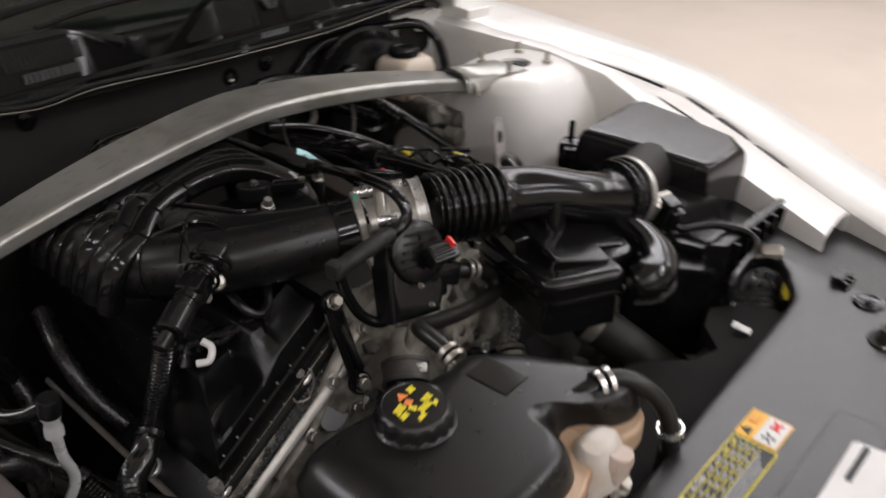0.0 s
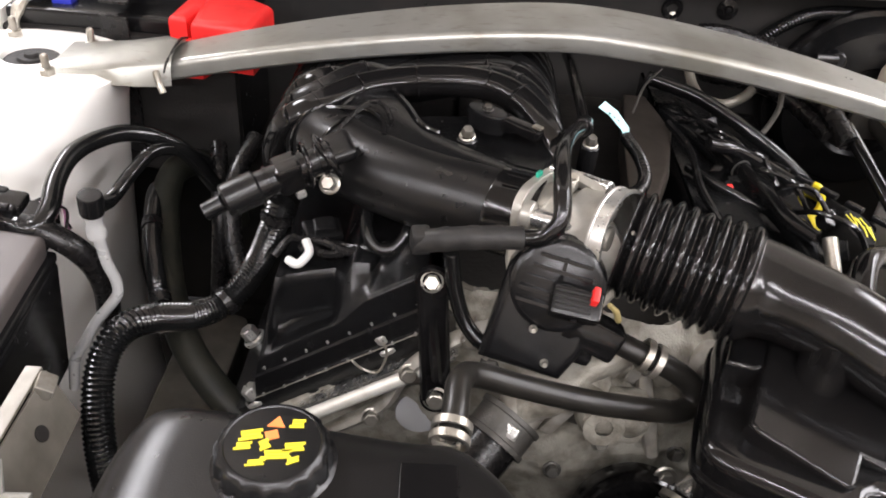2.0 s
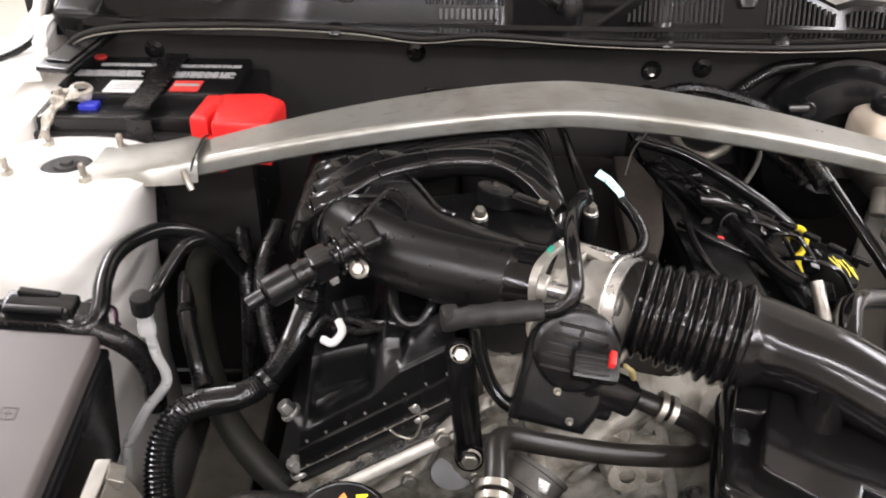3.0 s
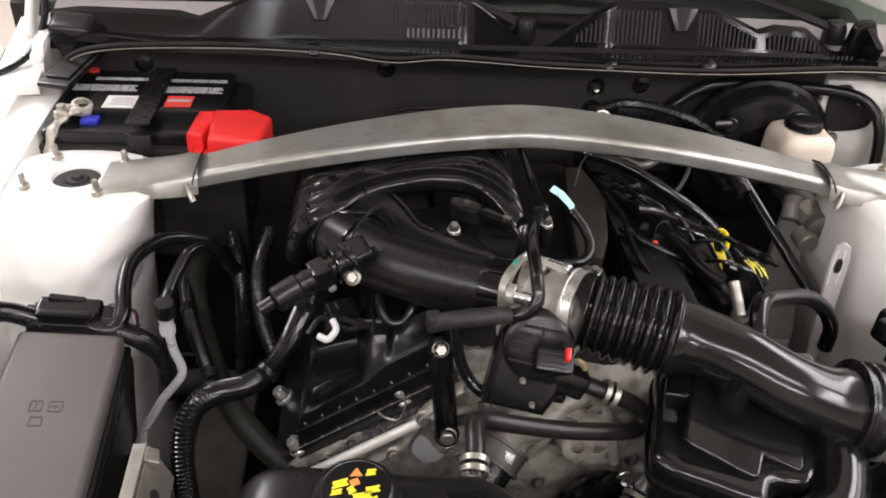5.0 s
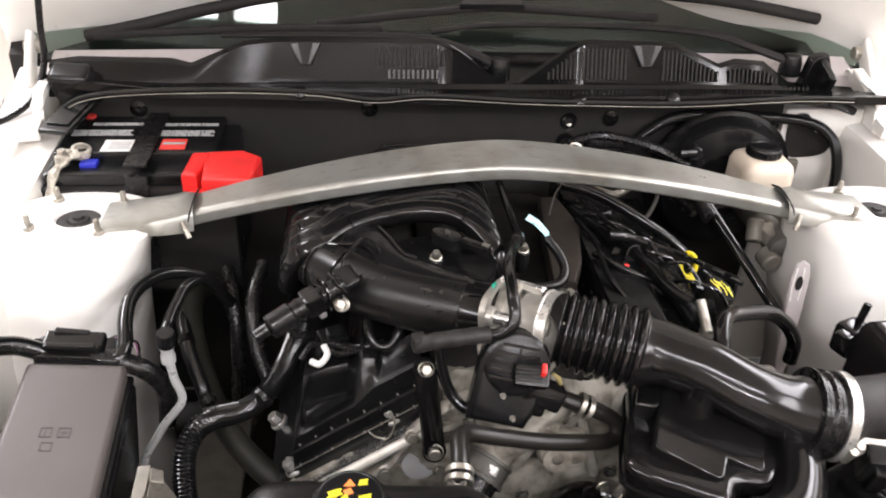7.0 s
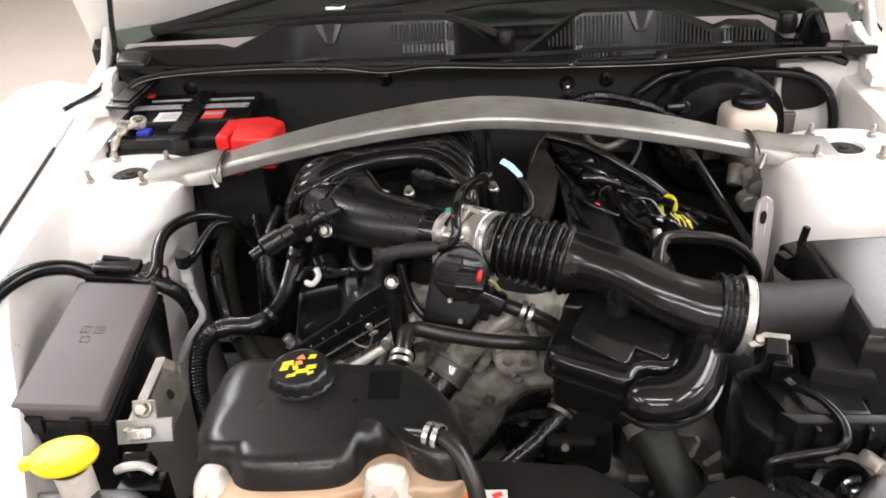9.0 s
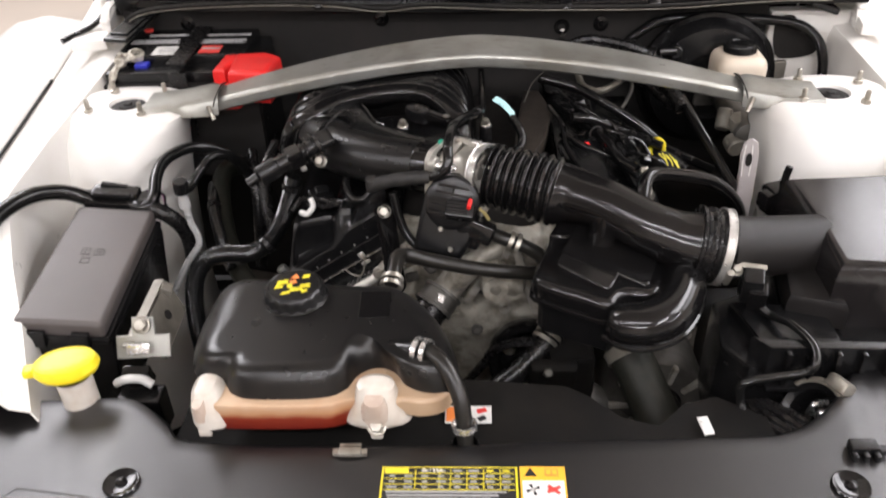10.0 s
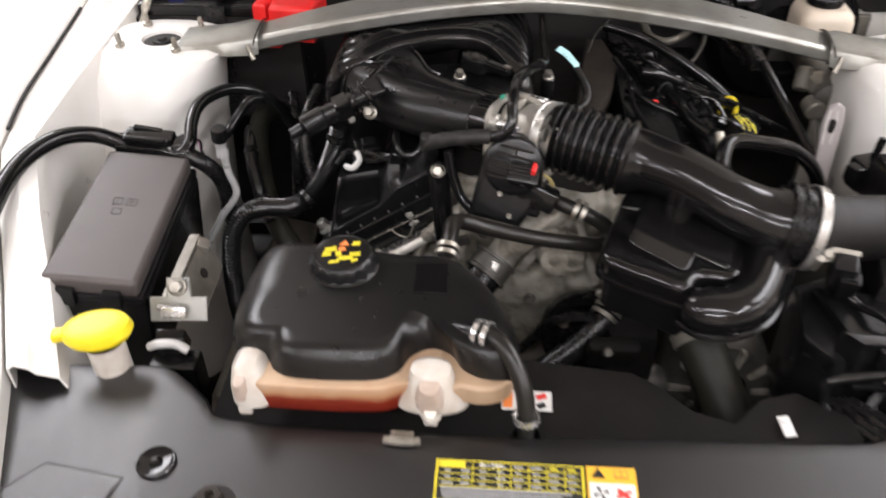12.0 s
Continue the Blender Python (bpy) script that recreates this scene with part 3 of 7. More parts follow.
wiper([(0.535, 0.350, 1.000), (0.47, 0.37, 1.018), (0.405, 0.40, 1.030), (0.30, 0.42, 1.034), (0.16, 0.43, 1.034), (0.03, 0.435, 1.030), (-0.06, 0.43, 1.020)],
      [(0.33, 0.455, 1.040), (0.15, 0.470, 1.046), (0.03, 0.475, 1.047), (-0.10, 0.470, 1.036), (-0.25, 0.46, 1.022)])
wiper([(0.045, 0.350, 0.990), (-0.02, 0.375, 1.012), (-0.09, 0.40, 1.020), (-0.25, 0.42, 1.016), (-0.40, 0.425, 1.012)],
      [(-0.14, 0.435, 1.022), (-0.30, 0.44, 1.020), (-0.48, 0.435, 1.014), (-0.60, 0.425, 1.008)])
solo("wiper_spoiler", prism([(-0.055, -0.012), (0.055, -0.012), (0.050, 0.012), (-0.040, 0.016)], 0, 0.012, 0.004, 2, at(0.045, 0.478, 1.052, 25)), COVER, "grey wiper blade spoiler on the glass", "wiper blade")

# the open bonnet, hinged beside the scuttle
bonnet = thing("bonnet", (0, 0.42, 1.05), "white bonnet propped open, an unseen black liner added below", "bonnet")
RISE = Vector((0, -math.cos(radians(56)), math.sin(radians(56))))
OUTWARD = Vector((0, math.sin(radians(56)), math.cos(radians(56))))


def bonnet_rows(out, inset, bow):
    rows = []
    for k in range(25):
        u = -1 + 2 * k / 24
        rear = Vector((0, 0.485, 1.086 - 0.130 * abs(u) ** 1.6 + 0.012 * u + 0.07 * max(0, 0.55 - abs(u)) / 0.55 - 0.012 * min(1, max(0, u) / 0.3) - (0.5 * max(0, u - 0.84) if inset == 0 else 0)))
        rows.append([Vector(((0.755 - 1.6 * inset - 0.17 * v) * u, 0, 0)) + rear + RISE * (inset + (1.15 - 2 * inset) * v) + OUTWARD * (out + bow * (1 - u * u)) for v in (0, 0.05, 0.12, 0.3, 0.5, 0.75, 1.0)])
    return rows


part("skin", sheet(bonnet_rows(0.0, 0.0, 0.02), 0.004), WHITE, bonnet, "white painted bonnet skin and frame")
# Liner stays out of view; added only to darken reflections below.
part("liner", sheet(bonnet_rows(-0.012, 0.20, 0.02), 0.008), MATTE, bonnet, "unseen black bonnet liner for dark reflections")
for s in (-1, 1):
    line = smooth_line([(-0.617, 0.440, 1.003), (-0.53, 0.440, 1.023), (-0.45, 0.440, 1.043), (-0.36, 0.440, 1.063), (-0.28, 0.440, 1.078)] if s < 0 else [(0.612, 0.440, 1.046), (0.545, 0.440, 1.058), (0.44, 0.440, 1.075), (0.34, 0.440, 1.084), (0.28, 0.440, 1.086)])
    part("rubber_seal", sweep(line, 0.010, 12), MATTE, bonnet, "black rubber bonnet seal")
    hinge = thing("hinge_bracket", (s * 0.67, 0.36, 0.94), "white pressed-steel bonnet hinge", "hinge", "bonnet hinges")
    part("lower_plate", box(at(s * 0.672, 0.30, 0.948, 4, 0, s * -8), 0.06, 0.22, 0.02, 0.004), WHITE, hinge)
    part("arm", box(at(s * 0.685, 0.37, 0.985, 38, 0, s * -6), 0.012, 0.10, 0.034, 0.005, 3), WHITE, hinge)
    part("side_plate", join(box(at(s * 0.645, 0.295, 0.945, 0, s * -8, s * -6), 0.010, 0.13, 0.09, 0.012, 3), box(at(s * 0.640, 0.28, 0.980, 14, s * -8, s * -6), 0.018, 0.11, 0.012, 0.005, 3)), WHITE, hinge, "upright white hinge plate")
    part("pivot", rod((s * 0.67, 0.40, 1.0), (s * 0.70, 0.40, 1.0), 0.011), ZINC, hinge)
solo("washer_hose", hose([(-0.655, 0.38, 1.10), (-0.648, 0.34, 1.05), (-0.64, 0.30, 1.005), (-0.655, 0.25, 0.965), (-0.70, 0.19, 0.95)], 0.005, 8), RUBBER, "thin black washer hose across the bonnet hinge", "hose")
# gap between wing and rail
for s in (-1, 1):
    line = smooth_line([(s * (x + 0.001), y, wing_z(y) + 0.0012) for x, y in zip(SEAM[2:7], YS[2:7])])
    part("wing_gap", sweep(line[4:-3], 0.0026, 6), DARK, car, "dark gap along the wing")
    if s < 0:
        continue
    inner = smooth_line([(s * x, y, z) for x, y, z in ((0.694, 0.035, 0.889), (0.664, -0.06, 0.893), (0.636, -0.15, 0.890), (0.592, -0.26, 0.883), (0.548, -0.36, 0.872), (0.508, -0.45, 0.858))])
    part("wing_gap", sweep(inner, 0.0024, 6), DARK, car, "dark gap along the rail")
    for (xa, ya), (xb, yb), r in (((0.655, -0.245), (0.628, -0.305), 0.0040), ((0.622, -0.315), (0.585, -0.380), 0.0070), ((0.578, -0.395), (0.548, -0.455), 0.0055)):
        line = [Vector((s * (xa + (xb - xa) * k / 6), ya + (yb - ya) * k / 6, wing_z(ya + (yb - ya) * k / 6) + 0.001)) for k in range(7)]
        # Dark strips laid on the rail as the shade of its openings.
        part("rail_opening", sweep(line, lambda t, i, r=r: r * (0.25 + 0.75 * math.sin(math.pi * (0.08 + 0.84 * t)) ** 0.5), 10, 0.35), DARK, car, "dark oblong opening along the rail")

# ---- tower brace ----
brace = thing("tower_brace", (0, 0.02, 0.91), "arched galvanised steel brace bolted between the strut towers", "strut brace")


def arch(x):
    a = abs(x)
    return 0.990 - 0.069 * (a / 0.40) ** 1.55 if a < 0.4 else 0.921 - 0.05 * (a - 0.40)


rows = []
for k in range(41):
    x = -0.40 + 0.80 * k / 40
    z = arch(x)
    mid = 1 - (x / 0.40) ** 2
    y0, y1 = 0.004 - 0.010 * mid, 0.046 + 0.020 * mid
    rows.append([(x, y0 + 0.003, z - 0.021), (x, y0, z - 0.018), (x, y0 - 0.001, z - 0.007), (x, y0 + 0.0005, z - 0.0035), (x, y0 + 0.003, z - 0.001), (x, y0 + 0.007, z), (x, y1 - 0.004, z + 0.004), (x, y1, z + 0.001), (x, y1, z - 0.018)])
part("bar", sheet(rows, 0.003), BRACE, brace)
for s in (-1, 1):
    rows = []
    for u in (0.0, 0.12, 0.25, 0.4, 0.55, 0.7, 0.85, 1.0):
        x = 0.388 + 0.106 * u
        w0, w1 = -0.006 - 0.034 * u ** 0.7, 0.052 - 0.020 * u
        top = 0.9295 - 0.004 * u
        lip = 0.022 * (1 - u) ** 0.6 + 0.004
        hump = 0.010 * (1 - u) * (1 if u > 0.05 else 0.4)
        rows.append([(s * x, w0 - 0.004, top - lip), (s * x, w0, top - 0.008 * (1 - u)), (s * x, w0 + 0.007, top), (s * x, w0 * 0.6 + w1 * 0.4, top + hump), (s * x, w0 * 0.3 + w1 * 0.7, top + hump), (s * x, w1 - 0.006, top), (s * x, w1, top - lip)])
    part("foot", sheet(rows, 0.003), BRACE, brace, "pressed brace foot over the tower")
    line = [Vector((s * 0.389, 0.054, 0.928)), Vector((s * 0.388, 0.03, 0.9355)), Vector((s * 0.390, 0.006, 0.931)), Vector((s * 0.393, -0.008, 0.922)), Vector((s * 0.397, -0.0105, 0.905))]
    part("weld_seam", sweep(smooth_line(line, step=4), 0.0014, 6), DARK, brace, "dark seam across the brace end")
    part("hook", hose([(s * 0.400, -0.014, 0.919), (s * 0.395, -0.022, 0.911), (s * 0.391, -0.026, 0.903)], 0.0034, 8), ZINC, brace, "bent steel hook")

# ---- battery ----
battery = thing("battery", (-0.475, 0.175, 0.74), "black car battery with printed labels on its top", "battery")
part("case", box(at(-0.478, 0.178, 0.835), 0.242, 0.165, 0.19, 0.006), PLASTIC, battery)
part("lid", box(at(-0.485, 0.195, 0.933), 0.215, 0.125, 0.022, 0.004), PLASTIC, battery)
part("white_label", box(at(-0.508, 0.152, 0.9446), 0.045, 0.036, 0.001), INK_WHITE, battery, "white sticker with a red edge")
part("label_edge", box(at(-0.4835, 0.152, 0.9449), 0.004, 0.036, 0.001), INK_RED, battery, "red sticker edge")
for k in range(4):
    part("print", box(at(-0.508, 0.143 + 0.006 * k, 0.9454), 0.03 - 0.004 * (k % 2), 0.0022, 0.0004), INK_GREY, battery, "printed lines")
part("red_label", box(at(-0.437, 0.156, 0.9446), 0.034, 0.032, 0.001), INK_RED, battery, "red sticker")
part("print", box(at(-0.437, 0.158, 0.9453), 0.030, 0.007, 0.0004), INK_GREY, battery, "grey print on the red sticker")
for x0, y0, w, h in ((-0.540, 0.198, 0.085, 0.020), (-0.522, 0.228, 0.080, 0.012), (-0.428, 0.196, 0.085, 0.020), (-0.424, 0.226, 0.080, 0.014)):
    n = int(h / 0.005)
    for r in range(n):
        x = x0 - w / 2
        while x < x0 + w / 2 - 0.006:
            ww = random.choice((0.005, 0.009, 0.014, 0.022))
            ww = min(ww, x0 + w / 2 - x)
            part("print", box(at(x + ww / 2, y0 + (r - n / 2) * 0.005, 0.9444), ww - 0.0015, 0.0034, 0.0006), INK_GREY, battery)
            x += ww
part("vent_plug", lathe([(0.008, 0), (0.008, 0.002), (0, 0.003)], at(-0.572, 0.252, 0.944), 12), INK_RED, battery, "small red vent plug")
wrap = prism([(-0.606, 0.085), (-0.352, 0.085), (-0.352, 0.102), (-0.59, 0.105), (-0.592, 0.26), (-0.606, 0.26)], 0.75, 0.912, 0.008)
solo("battery_blanket", wrap, MATTE, "dull black insulating blanket round the battery", "battery cover")
solo("battery_strap", join(box(at(-0.474, 0.080, 0.855), 0.03, 0.004, 0.16, 0.001), box(at(-0.474, 0.17, 0.9475), 0.03, 0.175, 0.003, 0.001)), RUBBER, "black rubber strap over the battery", "strap")
clamp = thing("battery_clamp", (-0.57, 0.12, 0.92), "corroded brass battery terminal clamp with cable", "cable clamp")
part("ring", lathe([(0.0085, 0), (0.0135, 0), (0.0145, 0.004), (0.013, 0.010), (0.0085, 0.011), (0.0085, 0)], at(-0.556, 0.137, 0.939, 12, 10), 11), CORRODED, clamp, "pale corroded ring")
part("lug", sweep(smooth_line([(-0.556, 0.128, 0.944), (-0.572, 0.116, 0.940), (-0.584, 0.098, 0.926), (-0.586, 0.080, 0.900), (-0.580, 0.068, 0.880), (-0.584, 0.058, 0.85)]), lambda t, i: 0.0075 + 0.0018 * math.sin(i * 0.9), 8, 0.7), CORRODED, clamp, "pale corroded strap")
part("jaw", join(box(at(-0.568, 0.128, 0.944, 0, 8, 30), 0.022, 0.010, 0.012, 0.002), box(at(-0.574, 0.112, 0.944, 0, 8, 20), 0.016, 0.010, 0.010, 0.002)), CORRODED, clamp, "pale corroded jaw")
part("nut", bolt((-0.574, 0.118, 0.945), (0, 0, 1), 0.006, 0.010), ZINC, clamp)
part("collar", box(at(-0.543, 0.122, 0.932), 0.022, 0.018, 0.008, 0.002), BLUE, clamp, "blue plastic collar")
cover = thing("terminal_cover", (-0.37, 0.10, 0.86), "bright red plastic battery terminal cover", "terminal cover")
part("hood", prism([(-0.386, 0.058), (-0.322, 0.050), (-0.314, 0.120), (-0.34, 0.140), (-0.392, 0.135)], 0.894, 0.946, 0.009, 3), RED, cover)
part("lobe", prism([(-0.414, 0.074), (-0.394, 0.070), (-0.388, 0.098), (-0.380, 0.100), (-0.378, 0.138), (-0.410, 0.136)], 0.906, 0.944, 0.008, 3), RED, cover)
part("snout", prism([(-0.408, 0.040), (-0.372, 0.042), (-0.364, 0.066), (-0.378, 0.076), (-0.406, 0.072)], 0.889, 0.922, 0.007, 3), RED, cover)
solo("battery_cable", hose([(-0.36, 0.03, 0.82), (-0.35, -0.01, 0.80), (-0.345, -0.04, 0.75), (-0.35, -0.06, 0.66)], 0.009, 10), RUBBER, "black battery cable dropping beside the tower", "cable")

# ---- brake fluid reservoir on its cylinder ----
brk = thing("brake_reservoir", (0.43, 0.14, 0.86), "cream translucent brake fluid reservoir with a black cap", "fluid reservoir")
part("tank", loft([oval(0.428, 0.166, z - 0.016, rx * 0.97, ry, 32, 5.0) for z, rx, ry in ((0.868, 0.036, 0.034), (0.878, 0.042, 0.040), (0.918, 0.042, 0.040), (0.928, 0.039, 0.037), (0.934, 0.032, 0.030), (0.936, 0.026, 0.026))]), AMBER, brk)
part("cap", lathe([(0.023, 0), (0.0255, 0.003), (0.0255, 0.017), (0.023, 0.020), (0.016, 0.021), (0.015, 0.0195), (0, 0.0195)], at(0.428, 0.169, 0.913), 28), PLASTIC, brk, "black ribbed screw cap")
for k in range(20):
    part("cap_rib", box(at(0.428, 0.169, 0.923, 0, 0, 18 * k) @ at(0.0256, 0, 0), 0.0018, 0.0030, 0.013, 0.0006), PLASTIC, brk)
part("cylinder", rod((0.41, 0.23, 0.845), (0.42, 0.04, 0.835), 0.020, 18), DARK_CAST, brk, "dull cast master cylinder")
part("flange", box(at(0.41, 0.19, 0.845), 0.08, 0.012, 0.060, 0.005), DARK_CAST, brk)
part("valve", join(rod((0.392, 0.075, 0.86), (0.385, 0.055, 0.835), 0.012, 14), rod((0.400, 0.045, 0.822), (0.403, 0.02, 0.818), 0.015, 18), box(at(0.408, 0.06, 0.845, 10, 0, 20), 0.03, 0.03, 0.02, 0.004)), GALV, brk, "dull steel valve and fitting")
part("port", rod((0.44, 0.05, 0.836), (0.475, 0.03, 0.83), 0.010), ZINC, brk)
part("end_plug", lathe([(0.022, 0), (0.022, 0.010), (0.015, 0.014), (0, 0.014)], aim((0.42, 0.04, 0.835), (0.423, -0.06, 0.83)), 16), DARK_CAST, brk)
booster = thing("brake_booster", (0.40, 0.25, 0.84), "black round brake booster on the bulkhead", "brake booster")
part("shell", lathe([(0.06, -0.03), (0.110, -0.02), (0.112, 0.022), (0.100, 0.044), (0.060, 0.052), (0.055, 0.046), (0.030, 0.046), (0, 0.046)], at(0.40, 0.26, 0.84, 90), 36), PLASTIC, booster)
part("crimp_rim", lathe([(0.110, 0.006), (0.119, 0.007), (0.121, 0.013), (0.119, 0.019), (0.110, 0.020)], at(0.40, 0.26, 0.84, 90), 36), GLOSS, booster, "crimped rim")
part("check_valve", join(rod((0.335, 0.215, 0.905), (0.330, 0.185, 0.912), 0.011), rod((0.330, 0.190, 0.912), (0.30, 0.18, 0.915), 0.007)), PLASTIC, booster)
solo("brake_pipe", hose([(0.475, 0.03, 0.83), (0.47, -0.01, 0.835), (0.445, -0.035, 0.80), (0.425, -0.05, 0.74), (0.42, -0.06, 0.66)], 0.004, 8), ZINC, "thin steel brake pipe", "pipe")
plate = thing("bracket_plate", (0.41, -0.085, 0.76), "white pressed bracket with an oblong hole on the tower", "bracket")
UPRIGHT = at(0.150, -0.085, 0, 84) @ Matrix.Diagonal((0.60, 1, 1, 1))
# White bracket in shade: the shade is put into the plate's grey.
part("plate", prism([(0.394, 0.70), (0.418, 0.70), (0.424, 0.79), (0.424, 0.855), (0.418, 0.872), (0.402, 0.878), (0.386, 0.872), (0.380, 0.855), (0.382, 0.825)], 0.072, 0.076, 0.002, 1, UPRIGHT), PALE, plate)
# Solid dark plug whose colour gives the hole's shade.
part("hole", loft([[UPRIGHT @ Vector((q[0], q[1], z)) for q in oval(0.400, 0.846, 0, 0.0075, 0.010, 16)] for z in (0.070, 0.0775)]), DARK, plate, "dark oblong hole")
for s in (-1, 1):
    part("bead", sweep(smooth_line([(0.397 + s * 0.009, 0.82, 0), (0.397 + s * 0.010, 0.846, 0), (0.397 + s * 0.008, 0.868, 0)]), 0.0016, 6), WHITE, plate).data.transform(UPRIGHT @ at(0, 0, 0.076))

# ---- engine ----
engine = thing("engine", (0, -0.05, 0.36), "engine block with a grimy cast aluminium front cover", "engine")


def cover_depth(x, z):
    """How far the front cover stands forward at x, z."""
    y = -0.236 - 0.10 * (0.84 - z)
    for cx, cz, r, h in ((0.00, 0.81, 0.040, 0.040), (0.055, 0.84, 0.035, 0.035), (-0.02, 0.73, 0.05, 0.020), (0.10, 0.80, 0.04, 0.035), (-0.10, 0.75, 0.03, 0.012), (0.05, 0.70, 0.08, 0.02), (-0.06, 0.82, 0.03, 0.014), (0.15, 0.72, 0.04, 0.018)):
        y -= h * math.exp(-((x - cx) ** 2 + (z - cz) ** 2) / (r * r))
    n = noise.noise(Vector((x * 28, z * 28, 1.7))) * 0.0045 + noise.noise(Vector((x * 70, z * 70, 5.1))) * 0.0022 + noise.noise(Vector((x * 150, z * 150, 9.3))) * 0.0016
    return y - n - 0.004 * max(0, 1 - abs(abs(x) - 0.085) / 0.006)


rows = []
for i in range(101):
    z = 0.50 + 0.36 * i / 100
    wide = 0.30 if z < 0.68 else 0.30 - (z - 0.68) * 1.12
    rows.append([(wide * (-1 + 2 * k / 140), cover_depth(wide * (-1 + 2 * k / 140), z), z) for k in range(141)])
part("front_cover", sheet(rows, 0.01), GRIMY_CAST, engine, "grimy cast aluminium front cover")
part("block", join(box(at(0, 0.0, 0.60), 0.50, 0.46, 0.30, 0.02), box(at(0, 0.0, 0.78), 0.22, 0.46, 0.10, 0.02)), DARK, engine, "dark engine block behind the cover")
rnd = random.Random(11)
for k in range(16):
    x, z = rnd.uniform(-0.11, 0.13), rnd.uniform(0.70, 0.835)
    y = cover_depth(x, z)
    w, h = rnd.uniform(0.012, 0.034), rnd.uniform(0.007, 0.018)
    part("cast_pad", box(at(x, y - 0.001, z, rnd.uniform(-12, 12), rnd.uniform(-70, 70), rnd.uniform(-12, 12)), w, rnd.uniform(0.008, 0.018), h, 0.0025), GRIMY_CAST if k % 3 else DARK_CAST, engine, "raised cast pad")
for k in range(7):
    x, z = rnd.uniform(-0.10, 0.12), rnd.uniform(0.70, 0.83)
    part("bolt", bolt((x, cover_depth(x, z) - 0.002, z), (0, -1, 0.3), 0.0055, 0.007), ZINC if k % 2 else DARK_CAST, engine)
part("machined_pad", lathe([(0.020, -0.01), (0.020, 0.002), (0, 0.003)], aim((-0.119, -0.252, 0.735), (-0.119, -0.30, 0.745)), 18), INK_GREY, engine, "pale machined pad")
part("plug_boss", join(lathe([(0.007, 0.022), (0.016, 0.022), (0.017, 0), (0.017, -0.02)], aim((0.021, -0.294, 0.796), (0.024, -0.37, 0.812)), 18), lathe([(0.006, 0.016), (0.011, 0.016), (0.012, -0.02)], aim((0.044, -0.292, 0.788), (0.047, -0.37, 0.802)), 14), box(at(0.031, -0.296, 0.800, 12, 0, 0), 0.058, 0.034, 0.036, 0.012), box(at(0.010, -0.285, 0.822, 20, 30, 0), 0.03, 0.03, 0.03, 0.010)), GRIMY_CAST, engine, "cast boss with open threaded holes")
part("water_neck", sweep(smooth_line([(0.030, -0.270, 0.846), (0.014, -0.282, 0.840), (-0.014, -0.294, 0.818), (-0.034, -0.294, 0.796), (-0.048, -0.296, 0.778)]), lambda t, i: 0.017 - 0.003 * t + 0.002 * math.sin(14 * t), 18, 0.8, True, 2.6), GRIMY_CAST, engine, "cast water neck")
part("rib_web", join(box(at(0.008, -0.262, 0.80, 0, 30, 0), 0.014, 0.05, 0.10, 0.005), box(at(0.062, -0.262, 0.79, 0, -16, 0), 0.012, 0.05, 0.11, 0.005)), CAST, engine, "cast stiffening ribs")
part("cast_boss", lathe([(0.024, -0.02), (0.022, 0.012), (0.016, 0.018), (0.008, 0.018), (0.007, 0.010), (0, 0.010)], aim((0.105, -0.262, 0.822), (0.115, -0.36, 0.86)), 20), CAST, engine, "round cast boss")
part("seam_flange", sweep(smooth_line([(-0.20, -0.250, 0.70), (-0.15, -0.256, 0.745), (-0.125, -0.262, 0.80), (-0.075, -0.262, 0.842), (0.0, -0.262, 0.862)]), 0.009, 10, 0.6), CAST, engine, "raised joint flange")
for bx, by, bz in ((-0.158, -0.262, 0.735), (-0.128, -0.268, 0.795), (-0.082, -0.268, 0.838), (0.125, -0.275, 0.775), (0.085, -0.30, 0.735)):
    part("bolt", bolt((bx, by, bz), (0, -1, 0.3), 0.0065, 0.008), ZINC, engine)
part("port_stub", rod((-0.020, -0.27, 0.80), (-0.067, -0.315, 0.760), 0.019, 16), CAST, engine, "cast coolant outlet stub")

BANK = 33.5


def bank_point(o, u, n, y):
    a = radians(BANK)
    return Vector((o[0] + u * math.cos(a) - n * math.sin(a), y, o[1] + u * math.sin(a) + n * math.cos(a)))


